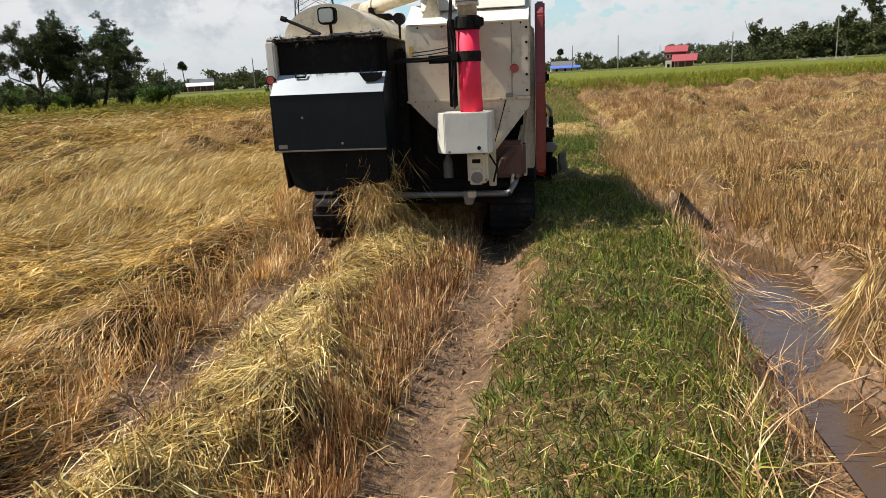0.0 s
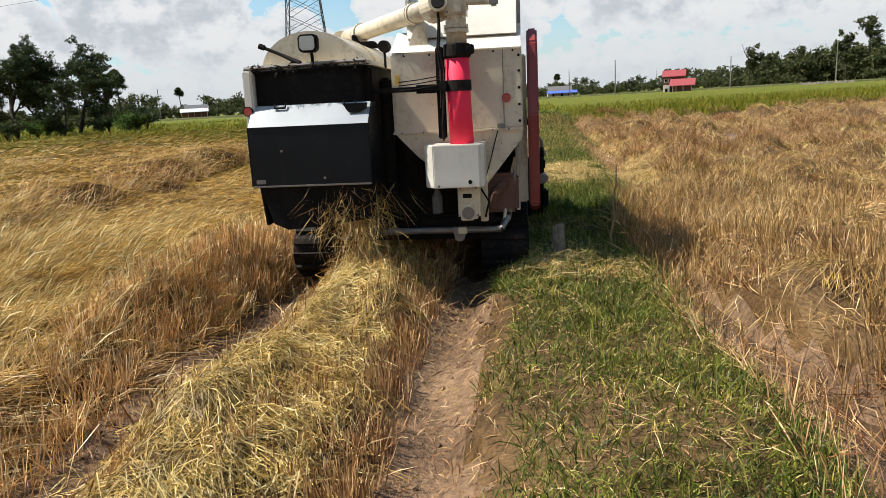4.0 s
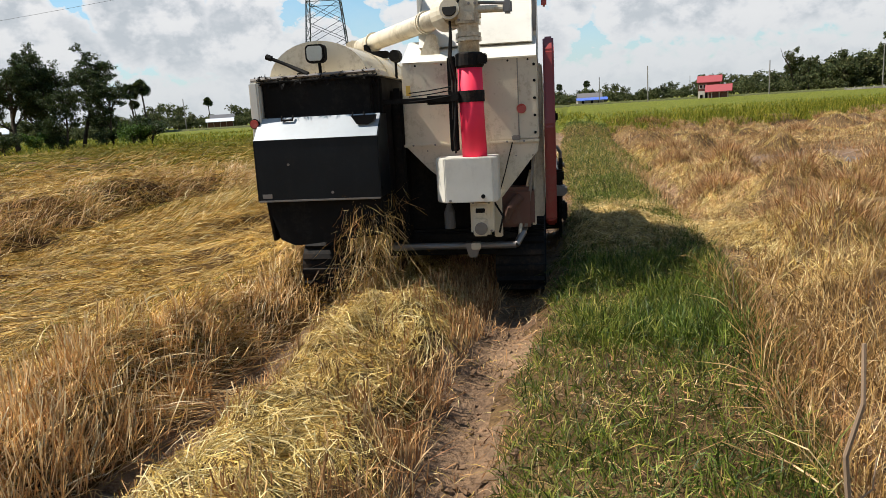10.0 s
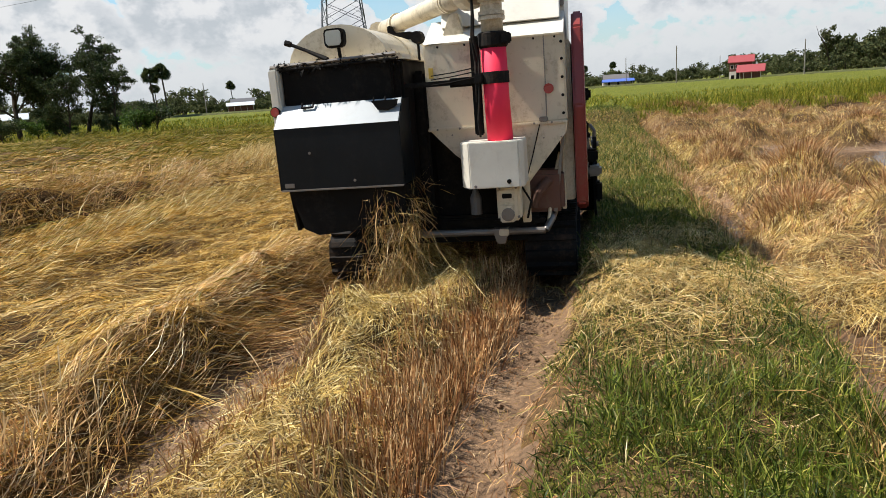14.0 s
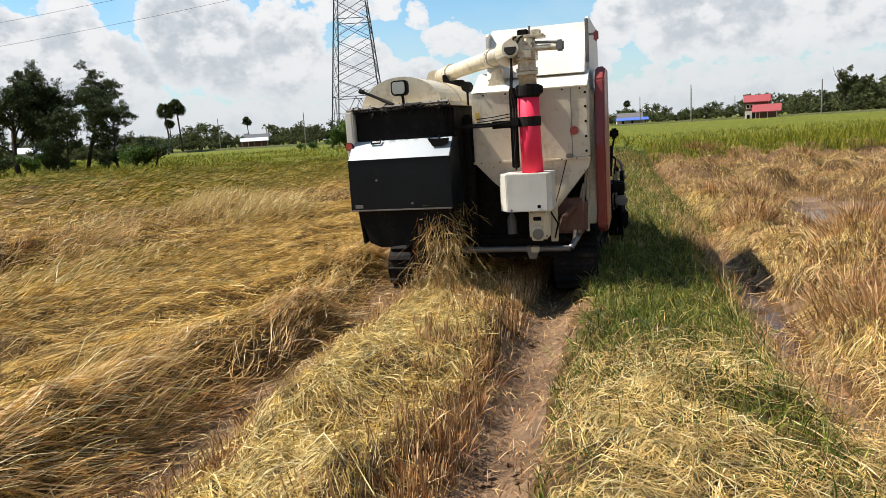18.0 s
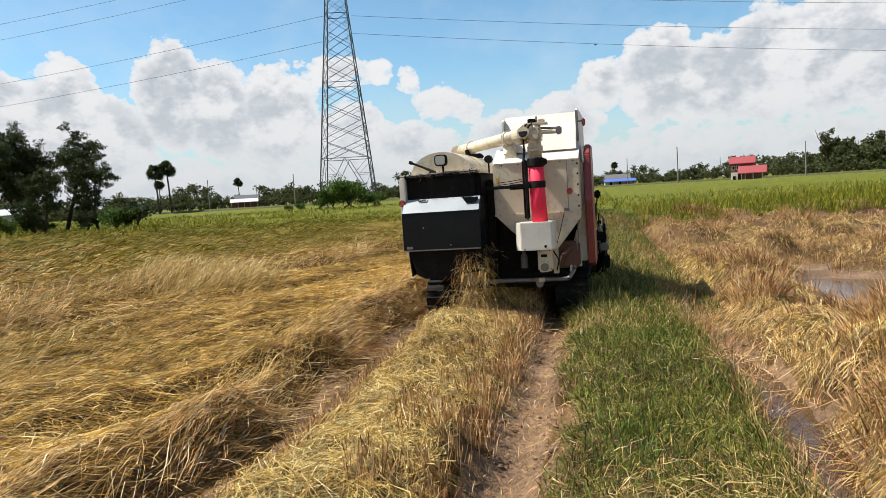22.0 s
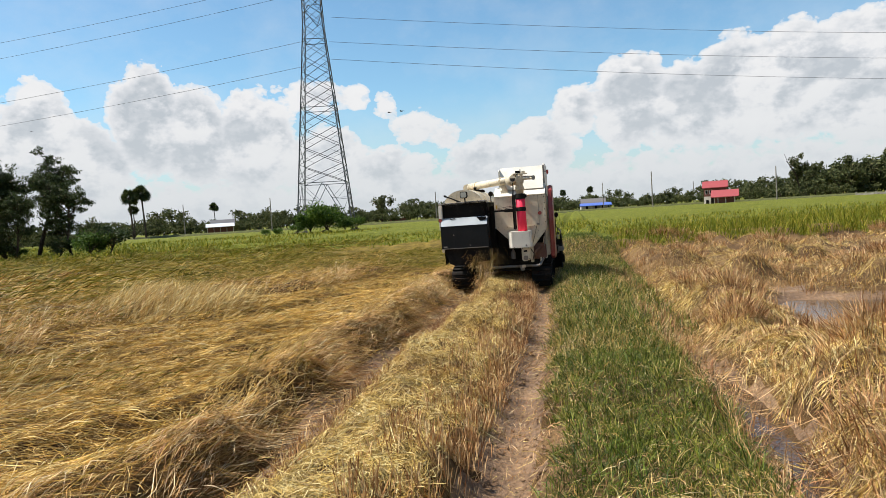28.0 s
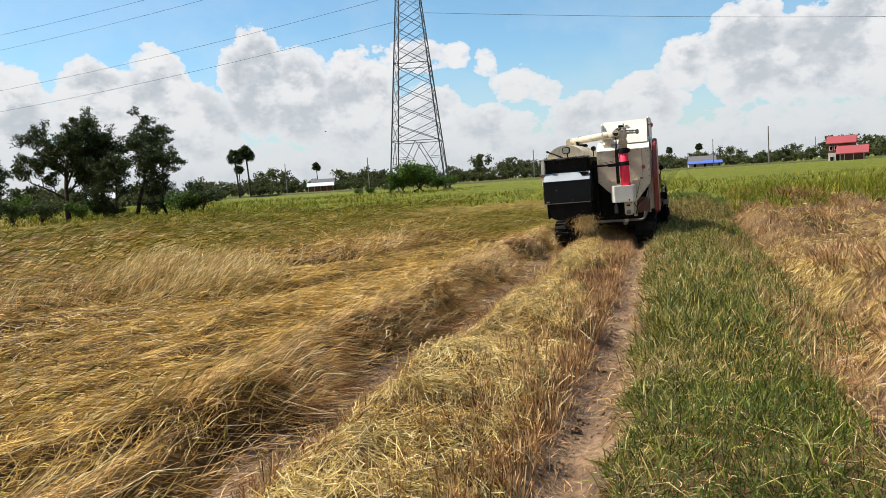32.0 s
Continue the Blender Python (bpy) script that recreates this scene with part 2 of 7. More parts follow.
PALE = blade_material("pale_straw", [(0.0, (0.42, 0.255, 0.07)), (0.4, (0.66, 0.455, 0.155)), (0.8, (0.87, 0.67, 0.29)), (1.0, (0.98, 0.85, 0.50))],
                      ((0.85, 0.8, 0.7), (1.05, 1.03, 1.0)), 0.6, 0.2, 0.2)
BANK = blade_material("bleached_rice_stalks", [(0.0, (0.38, 0.19, 0.07)), (0.35, (0.66, 0.41, 0.165)), (0.7, (0.90, 0.64, 0.31)), (1.0, (1.0, 0.88, 0.58))],
                      ((0.76, 0.64, 0.54), (1.06, 1.03, 1.0)), 0.55, 0.12, 0.25, 0.98)
TAN = blade_material("tan_standing_stubble", [(0.0, (0.30, 0.17, 0.06)), (0.4, (0.53, 0.325, 0.11)), (0.8, (0.74, 0.505, 0.215)), (1.0, (0.95, 0.76, 0.42))],
                     ((0.7, 0.6, 0.5), (1.06, 1.03, 0.98)), 0.55, 0.10, 0.25)
PALM = blade_material("palm_leaf", [(0.0, (0.03, 0.05, 0.02)), (0.6, (0.065, 0.09, 0.035)), (1.0, (0.13, 0.13, 0.05))], ((0.8, 0.8, 0.8), (1.1, 1.1, 1.0)), 0.5, 0.2)


def ground_material(name, dark, light, fine, rough, relief, streak=(1, 1, 1), wet=False, turn=0.0):
    m, nt, b = material(name, light, rough, 0, 0.3 if wet else 0.12)
    vec = coords(nt)
    a = noise_out(nt, vec, 1.3, 6)
    lain = coords(nt, tuple(1 / v for v in streak))
    lain.node.vector_type = "TEXTURE"
    lain.node.inputs["Rotation"].default_value = (0, 0, radians(turn))
    s = noise_out(nt, lain, fine, 5, 0.65)
    col = mix(nt, ramp(nt, a, [(0.35, 0.0), (0.65, 1.0)]), dark, light)
    col = mix(nt, 0.7, col, ramp(nt, s, [(0.32, 0.2), (0.7, 1.3)]), "MULTIPLY")
    nt.links.new(col, b.inputs["Base Color"])
    if wet:
        nt.links.new(ramp(nt, noise_out(nt, vec, 2.7, 4), [(0.36, 0.35), (0.5, rough)]), b.inputs["Roughness"])
    bump(nt, b, s, 0.9, relief)
    return m


MUD = ground_material("wet_mud", (0.14, 0.078, 0.040), (0.33, 0.20, 0.108), 26, 0.7, 0.05, wet=True)
SOIL = ground_material("grassy_soil", (0.085, 0.050, 0.021), (0.21, 0.125, 0.057), 30, 0.9, 0.03)
STRAW_MAT = ground_material("straw_litter", (0.08, 0.042, 0.016), (0.20, 0.115, 0.045), 24, 0.9, 0.04, (3, 1, 1))
# these two browns are deepened to paint shade into gaps between stalks
HARVEST_MAT = ground_material("harvested_ground", (0.10, 0.056, 0.028), (0.27, 0.165, 0.072), 26, 0.9, 0.05, (2.6, 0.7, 1), turn=25)
LODGED_MAT = ground_material("lodged_crop_mat", (0.06, 0.030, 0.012), (0.21, 0.12, 0.038), 34, 0.9, 0.04, (0.25, 2.6, 1), turn=55)
FIELD_GREEN = ground_material("far_rice_field", (0.092, 0.105, 0.010), (0.195, 0.20, 0.022), 9, 0.9, 0.15, (1, 0.6, 1))
FIELD_GOLD = ground_material("ripe_rice_field", (0.15, 0.105, 0.018), (0.28, 0.19, 0.04), 9, 0.9, 0.15, (1, 0.6, 1))


def paint(name, color, rough=0.45, dirt=(0.16, 0.11, 0.07), amount=0.5, metal=0.0, spec=0.5):
    """Machine paint: faded in patches, dusty and splashed, with fine scratches."""
    m, nt, b = material(name, color, rough, metal, spec)
    vec = coords(nt)
    fade = noise_out(nt, vec, 3.0, 5)
    spots = math_node(nt, "ADD", math_node(nt, "MULTIPLY", noise_out(nt, vec, 30.0, 6, 0.75), 0.5), math_node(nt, "MULTIPLY", noise_out(nt, coords(nt, (1, 1, 0.3)), 7.0, 5, 0.65), 0.5))
    col = mix(nt, ramp(nt, fade, [(0.35, 0.0), (0.7, 1.0)]), tuple(0.86 * v for v in color), color)
    col = mix(nt, math_node(nt, "MULTIPLY", ramp(nt, spots, [(0.50, 0.0), (0.66, 1.0)]), amount), col, dirt)
    nt.links.new(col, b.inputs["Base Color"])
    nt.links.new(ramp(nt, fade, [(0.3, rough * 0.8), (0.7, min(1.0, rough * 1.3))]), b.inputs["Roughness"])
    bump(nt, b, fade, 0.15, 0.01)
    return m


CREAM = paint("cream_paint", (0.66, 0.57, 0.41), 0.45, (0.18, 0.11, 0.055), 0.6)
WHITE = paint("white_paint", (0.66, 0.62, 0.53), 0.42, amount=0.16)
BLACK = paint("black_sheet_metal", (0.008, 0.010, 0.012), 0.32, (0.05, 0.045, 0.04), 0.12, spec=0.16)
# bare metal whose pale grey stands in for reflected sky
PALESTEEL = paint("sky_pale_sheet_metal", (0.30, 0.325, 0.34), 0.4, (0.25, 0.23, 0.2), 0.25)
# near-black for real dark parts and for shade painted into openings and gaps
DARK = paint("dark_metal_and_shade", (0.008, 0.007, 0.006), 0.8, (0.05, 0.04, 0.03), 0.3, spec=0.12)
STEEL = paint("greasy_steel", (0.22, 0.20, 0.18), 0.45, amount=0.6, metal=0.6)
RUBBER = paint("black_rubber", (0.012, 0.011, 0.010), 0.85, (0.07, 0.043, 0.025), 0.6, spec=0.15)
RED = paint("red_paint", (0.23, 0.026, 0.020), 0.4, amount=0.4)
HOTRED = paint("bright_red_sleeve", (0.92, 0.035, 0.085), 0.6, (0.6, 0.05, 0.07), 0.2, spec=0.25)
LIGHTRED = paint("red_lens", (0.40, 0.045, 0.03), 0.3, (0.5, 0.2, 0.15), 0.5)
LENSGLASS = paint("lamp_lens", (0.42, 0.43, 0.38), 0.15, amount=0.3)
BARK = ground_material("bark", (0.035, 0.028, 0.02), (0.09, 0.07, 0.05), 9, 0.95, 0.03, (1, 1, 0.3))
OLD_POST = ground_material("weathered_concrete", (0.11, 0.095, 0.075), (0.36, 0.32, 0.26), 34, 0.9, 0.01)
CONCRETE = ground_material("old_concrete", (0.17, 0.15, 0.12), (0.33, 0.30, 0.26), 40, 0.9, 0.01)
GALV = paint("galvanised_steel", (0.085, 0.09, 0.095), 0.6, amount=0.3, metal=0.2)
ROOF_RED = paint("red_metal_roof", (0.31, 0.046, 0.05), 0.5, amount=0.3)
ROOF_BLUE = paint("blue_metal_roof", (0.07, 0.13, 0.42), 0.5, amount=0.3)
ROOF_GREY = paint("light_metal_roof", (0.62, 0.64, 0.66), 0.4, amount=0.3)
WALL = paint("house_wall", (0.62, 0.55, 0.48), 0.8, amount=0.4)
WALL_DARK = paint("dark_timber_wall", (0.14, 0.05, 0.035), 0.8, amount=0.4)
BIRD = paint("dark_feathers", (0.035, 0.03, 0.03), 0.8, amount=0.3)
ASPHALT = ground_material("road_bank", (0.055, 0.065, 0.02), (0.12, 0.115, 0.045), 4, 0.95, 0.05)

wm, wnt, wb = material("muddy_water", (0.075, 0.044, 0.024), 0.06, 0, 0.5)
bump(wnt, wb, noise_out(wnt, coords(wnt), 9.0, 4), 0.35, 0.02)
WATER = wm


# ---- building helpers ----
def part(name, bm, mat, parent=None, label="", smooth=False):
    me = bpy.data.meshes.new(name)
    bm.normal_update()
    bm.to_mesh(me)
    bm.free()
    me.materials.append(mat)
    if smooth:
        me.polygons.foreach_set("use_smooth", [True] * len(me.polygons))
    ob = new(name, me)
    if parent:
        ob.parent = parent
    return tagged(ob, label)


def add_box(bm, lo, hi, bevel=0.0, m=None):
    lo, hi = Vector(lo), Vector(hi)
    got = bmesh.ops.create_cube(bm, size=1.0)
    vs = got["verts"]
    for v in vs:
        v.co = Vector((lo[k] + (v.co[k] + 0.5) * (hi[k] - lo[k]) for k in range(3)))
    if bevel:
        es = list({e for v in vs for e in v.link_edges})
        vs = bmesh.ops.bevel(bm, geom=es, offset=bevel, segments=2, affect="EDGES")["verts"]
    if m is not None:
        bmesh.ops.transform(bm, matrix=m, verts=list({v for v in vs}))
    return bm


def box(lo, hi, bevel=0.0, m=None):
    return add_box(bmesh.new(), lo, hi, bevel, m)


def add_tube(bm, path, radii, n=12, caps=True):
    """A round tube along a path, with a radius at each of its points."""
    pts = [Vector(p) for p in path]
    if isinstance(radii, (int, float)):
        radii = [radii] * len(pts)
    rings, side = [], None
    for k, p in enumerate(pts):
        d = (pts[min(k + 1, len(pts) - 1)] - pts[max(k - 1, 0)]).normalized()
        if side is None:
            side = d.orthogonal().normalized()
        side = (side - d * side.dot(d)).normalized()
        other = d.cross(side)
        rings.append([bm.verts.new(p + radii[k] * (side * math.cos(a) + other * math.sin(a)))
                      for a in (2 * math.pi * j / n for j in range(n))])
    for r, s in zip(rings, rings[1:]):
        for j in range(n):
            bm.faces.new((r[j], r[(j + 1) % n], s[(j + 1) % n], s[j]))
    if caps:
        bm.faces.new(rings[0][::-1])
        bm.faces.new(rings[-1])
    return bm


def tube(path, radii, n=12):
    return add_tube(bmesh.new(), path, radii, n)


def add_prism(bm, outline, lo, hi, axis="y"):
    """A flat outline given in two axes, drawn out along the third."""
    def at(a, b, c):
        return {"y": (a, c, b), "x": (c, a, b), "z": (a, b, c)}[axis]
    one = [bm.verts.new(at(a, b, lo)) for a, b in outline]
    two = [bm.verts.new(at(a, b, hi)) for a, b in outline]
    n = len(outline)
    for j in range(n):
        bm.faces.new((one[j], one[(j + 1) % n], two[(j + 1) % n], two[j]))
    bm.faces.new(one[::-1])
    bm.faces.new(two)
    bmesh.ops.recalc_face_normals(bm, faces=bm.faces[:])
    return bm


def prism(outline, lo, hi, axis="y", bevel=0.0):
    bm = add_prism(bmesh.new(), outline, lo, hi, axis)
    if bevel:
        bmesh.ops.bevel(bm, geom=bm.edges[:], offset=bevel, segments=2, affect="EDGES")
    return bm


def thing(name, label, category, group="", m=None):
    ob = new(name)
    ob.empty_display_size = 0.2
    if m is not None:
        ob.matrix_basis = m
    return tagged(ob, label, category, group)


def mesh_from_arrays(name, verts, faces, mats, index=None, smooth=False):
    """faces: an array of triangles or of quads."""
    me = bpy.data.meshes.new(name)
    n, k = faces.shape
    me.vertices.add(len(verts))
    me.vertices.foreach_set("co", verts.astype(np.float32).ravel())
    me.loops.add(n * k)
    me.loops.foreach_set("vertex_index", faces.astype(np.int32).ravel())
    me.polygons.add(n)
    me.polygons.foreach_set("loop_start", np.arange(0, n * k, k, dtype=np.int32))
    for m in mats:
        me.materials.append(m)
    if index is not None:
        me.polygons.foreach_set("material_index", index.astype(np.int32))
    me.polygons.foreach_set("use_smooth", np.full(n, smooth))
    me.update(calc_edges=True)
    return new(name, me)


rng = np.random.default_rng(7)


def blades(root, way, length, width, droop, wander=0.35):
    """Thin tapering blades that droop and lean apart."""
    n = len(root)
    way = way / np.linalg.norm(way, axis=1, keepdims=True)
    side = np.cross(way, rng.normal(size=(n, 3)))
    side /= np.linalg.norm(side, axis=1, keepdims=True) + 1e-9
    length, width = np.asarray(length).reshape(-1, 1), np.asarray(width).reshape(-1, 1)
    bend = rng.normal(size=(n, 3)) * wander * 0.3
    mid = root + way * length * 0.5 + bend * length * 0.3
    tip = root + (way + bend) * length + np.array([0, 0, -1.0]) * np.asarray(droop).reshape(-1, 1) * length
    return ribbon(root, mid, tip, side, width)


def ribbon(root, mid, tip, side, width):
    """Two triangles a blade: widest in its middle, where it bends."""
    n = len(root)
    v = np.stack([root, mid - side * width * 0.55, mid + side * width * 0.55, tip], 1)
    base = (np.arange(n) * 4)[:, None]
    f = np.concatenate([base + [0, 2, 1], base + [1, 2, 3]], 1).reshape(-1, 3)
    return v.reshape(-1, 3), f


def cut_stalks(root, way, length, width):
    """Straight cut stalks with a blunt top, two triangles each."""
    n = len(root)
    way = way / np.linalg.norm(way, axis=1, keepdims=True)
    side = np.cross(way, rng.normal(size=(n, 3)))
    side /= np.linalg.norm(side, axis=1, keepdims=True) + 1e-9
    w = np.asarray(width).reshape(-1, 1) * 0.5
    top = root + way * np.asarray(length).reshape(-1, 1)
    v = np.stack([root - side * w, root + side * w, top + side * w, top - side * w], 1)
    base = (np.arange(n) * 4)[:, None]
    f = np.concatenate([base + [0, 1, 2], base + [0, 2, 3]], 1).reshape(-1, 3)
    return v.reshape(-1, 3), f


def stuff(name, mat, label, category, sets):
    vs, fs, n = [], [], 0
    for v, f in sets:
        vs.append(v)
        fs.append(f + n)
        n += len(v)
    ob = mesh_from_arrays(name, np.concatenate(vs), np.concatenate(fs), [mat])
    return tagged(ob, label, category, kind="stuff")


# value noise on arrays
TABLE = np.random.default_rng(11).random((256, 256))


def vnoise(x, y, size, shift=0):
    x, y = np.asarray(x) / size + shift * 17.3, np.asarray(y) / size + shift * 9.1
    i, j = np.floor(x).astype(int), np.floor(y).astype(int)
    u, v = x - i, y - j
    u, v = u * u * (3 - 2 * u), v * v * (3 - 2 * v)
    t = lambda a, b: TABLE[a % 256, b % 256]
    return (t(i, j) * (1 - u) + t(i + 1, j) * u) * (1 - v) + (t(i, j + 1) * (1 - u) + t(i + 1, j + 1) * u) * v


def fnoise(x, y, size, octaves=3, shift=0):
    s, a, w = 0, 1.0, 0
    for k in range(octaves):
        s = s + a * vnoise(x, y, size / 2 ** k, shift + k)
        w += a
        a *= 0.5
    return s / w


def step(a, b, x):
    u = np.clip((x - a) / (b - a), 0, 1)
    return u * u * (3 - 2 * u)


def bell(x, at, wide):
    return np.exp(-((x - at) / wide) ** 2)


# ---- the ground, one sheet to the horizon ----
def bends(u, y):
    """How far the right track and the bund's outer edge wander from their straight plan."""
    track = np.interp(y, (-1, 0, 1.5, 3, 4.4, 6, 7, 8.5, 9.3, 10.4, 11.3, 18, 22, 26, 31), (0.52, 0.55, 0.64, 0.70, 0.58, 0.57, 0.57, 0.56, 0.62, 0.66, 0.77, 0.80, 0.70, 0.56, 0.6)) - 0.77
    outer = np.interp(y, (-2, 0, 1, 2.4, 3.5, 5, 7, 8.5, 10.6, 12, 16.5, 18, 22, 31), (1.52, 1.66, 1.83, 2.0, 2.06, 1.88, 1.82, 1.97, 2.10, 2.10, 2.10, 2.0, 1.9, 1.85)) - 2.10
    return track * step(-0.3, 0.25, u) * (1 - step(1.0, 1.8, u)) + outer * step(1.1, 1.9, u) * (1 - step(2.9, 4.2, u))


def plan(x, y):
    """From the world to the straight plan."""
    u = x
    for k in range(4):
        u = x - bends(u, y)
    return u


def crop_edge(x):
    """How far ahead the uncut rice begins on the far side of the bund."""
    return 30.5 + 0.75 * (x - 2.6) - 0.012 * (x - 2.6) ** 2 + 2.0 * (vnoise(x, 0 * x, 3.0, 5) - 0.5)


def left_edge(y):
    """The ragged foot of the lodged crop beside the left track."""
    wide = np.interp(y, (0, 2.5, 4.6, 6.0, 7.5, 9.5, 11.5, 14, 15.5, 18, 30), (0.0, -0.08, -0.24, -0.12, 0.0, 0.02, -0.03, 0.06, 0.10, -0.06, 0.0))
    return -1.0 + wide + 0.22 * (vnoise(0 * y, y, 0.9, 3) - 0.5) + 0.16 * (vnoise(0 * y, y, 0.3, 8) - 0.5)


def crop_step(x, y):
    """0 on the flattened strip beside the track, 1 where the rice further left stands higher."""
    edge = np.interp(y, (4, 7, 9, 14, 17.5, 19.5, 23, 29), (-4.9, -4.0, -4.6, -4.6, -4.9, -4.9, -3.7, -1.7))
    edge = edge + 1.0 * (vnoise(0 * x, y, 1.7, 33) - 0.5) + 0.7 * (fnoise(x, y, 0.8, 2, 34) - 0.5)
    return step(0.0, 0.22 + 0.5 * vnoise(0 * x, y, 3.1, 36), edge - x)


def hollow(x, y):
    """Dark gaps between the swaths where the stalks lie apart."""
    u, v = 0.86 * x - 0.5 * y, 0.5 * x + 0.86 * y
    gaps = step(0.60, 0.72, fnoise(u * 1.3, v * 0.5, 0.8, 3, 81))
    for cx, cy, rx, ry in ((-1.2, 1.9, 0.28, 0.5), (-1.2, 3.75, 0.35, 0.28), (-4.7, 9.3, 0.8, 0.5), (-1.25, 9.5, 0.25, 0.6), (-1.2, 15.4, 0.25, 0.7), (-1.15, 13.4, 0.2, 0.8)):
        gaps = np.maximum(gaps, np.exp(-((x - cx) / rx) ** 4 - ((y - cy) / ry) ** 4))
    return gaps


def upright(x, y):
    """How far the stalks still stand, from 0 (flat) to 1."""
    c = crop_step(x, y)
    rim = np.clip(4 * c * (1 - c), 0, 1)
    here = 0.6 * step(0.58, 0.75, fnoise(x, y, 1.6, 3, 82))
    for cx, cy, rx, ry in ((-3.6, 6.2, 1.5, 1.0), (-1.6, 8.4, 0.5, 0.8), (-4.7, 20.2, 1.3, 0.9), (-4.0, 14.0, 0.9, 2.2), (-1.4, 15.9, 0.3, 0.5), (-1.3, 5.2, 0.4, 0.5)):
        here = np.maximum(here, np.exp(-((x - cx) / rx) ** 4 - ((y - cy) / ry) ** 4))
    return np.clip(np.maximum(here, rim) + 0.25 * c, 0, 1)


def lodged_height(x, y):
    """The mat under the lodged rice: low swaths beside the track, tussocks and hollows further out."""
    u, v = 0.86 * x - 0.5 * y, 0.5 * x + 0.86 * y
    swath = 1 - np.abs(2 * fnoise(u * 1.0, v * 0.34, 1.3, 3, 2) - 1)
    big = fnoise(x, y, 2.6, 3, 6)
    far = crop_step(x, y)
    tuft = 0.10 * (fnoise(x, y, 0.45, 2, 37) - 0.5)
    edge = step(0.0, 0.34, left_edge(y) - x)
    lip = bell(left_edge(y) - x, 0.30, 0.28) * (0.3 + 0.9 * vnoise(0 * x, y, 1.1, 39))
    locks = 0.09 * (1 - np.abs(2 * fnoise(u, v * 0.35, 0.34, 2, 55) - 1)) - 0.05
    low = 0.01 + edge * (0.14 + locks + 0.13 * (swath - 0.3) + 0.12 * (big - 0.4) + 0.09 * lip) + tuft
    tall = 0.24 + 0.28 * (1 - step(15, 19, y)) * step(7, 9, y)
    high = tall + 1.3 * locks + 0.16 * (swath - 0.4) + 0.36 * np.clip(big - 0.40, -0.2, 1) + 1.2 * tuft
    return low * (1 - far) + high * far - 0.09 * hollow(x, y)


def wet(y):
    """Where the ditch beside the bund holds water."""
    return np.maximum(1 - step(6.6, 8.2, y), bell(y, 15.4, 2.3))


pick = np.random.default_rng(29)
MOUNDS = [(4.25, 14.6, 0.5, 0.42), (3.5, 13.3, 0.4, 0.36), (5.3, 15.4, 0.45, 0.38), (3.3, 15.9, 0.38, 0.32), (3.2, 18.6, 0.5, 0.2), (6.0, 12.6, 0.5, 0.38), (3.0, 1.3, 0.45, 0.24), (3.7, 5.4, 0.5, 0.22), (3.9, 6.6, 0.55, 0.25), (3.1, 5.2, 0.4, 0.16),
          (3.9, 11.9, 0.5, 0.32), (3.1, 11.8, 0.4, 0.22), (3.2, 13.7, 0.35, 0.16), (3.15, 19.7, 0.45, 0.18), (3.4, 21.6, 0.5, 0.22), (3.4, 17.1, 0.4, 0.16), (3.3, 15.1, 0.35, 0.14)]
while len(MOUNDS) < 132:
    mx, my = 2.8 + 13 * pick.random() ** 1.5, pick.uniform(8.5, 34)
    if abs(mx - 5.0) > 2.1 or abs(my - 19.0) > 2.4:
        MOUNDS.append((mx, my, pick.uniform(0.22, 0.55), pick.uniform(0.14, 0.22 + min(0.18, 0.12 * (mx - 2.8)))))


def mounds(x, y):
    """Shaggy heaps of straw and cut tussocks on the harvested side."""
    z = 0 * x
    for mx, my, r, h in MOUNDS:
        z = np.maximum(z, h * np.exp(-(((x - mx) / r) ** 2 + ((y - my) / r) ** 2) ** 1.4))
    return z


def windrow(x, y):
    """0 beside the heap of straw, up to about 1 on its crest; every metre or so it sprawls over the stubble."""
    swell = fnoise(0 * x, y + 0.35 * x, 0.95, 2, 25)
    wob = 0.18 * (fnoise(x, y, 0.3, 2, 28) - 0.5)
    right = 0.02 + 0.48 * step(0.25, 0.75, vnoise(0 * x, y - 0.5 * x, 1.25, 27)) + wob
    left = -0.50 - 0.10 * (vnoise(0 * x, y, 0.8, 57) - 0.5) + wob
    return (0.5 + 0.75 * swell) * step(left - 0.06, left + 0.16, x) * (1 - step(right - 0.16, right + 0.10, x))


def straw_pile(x, y):
    """Loose straw dropped across the bund."""
    heap_one = np.exp(-((x - 1.5) / 0.58) ** 4 - ((y - 12.05 - 0.45 * (x - 1.5)) / 0.95) ** 2) * (1 - 0.9 * np.exp(-((x - 2.03) / 0.16) ** 2 - ((y - 12.4) / 0.4) ** 2))
    heap_two = 0.8 * np.exp(-((x - 2.65) / 0.4) ** 2 - ((y - 12.2) / 0.8) ** 2)
    return np.maximum(heap_one, heap_two) * step(0.22, 0.5, fnoise(x, y, 0.6, 2, 90) + 0.1)


def ground_z(x, y):
    x, y = np.asarray(x, float), np.asarray(y, float)
    return shape_z(plan(x, y), y)


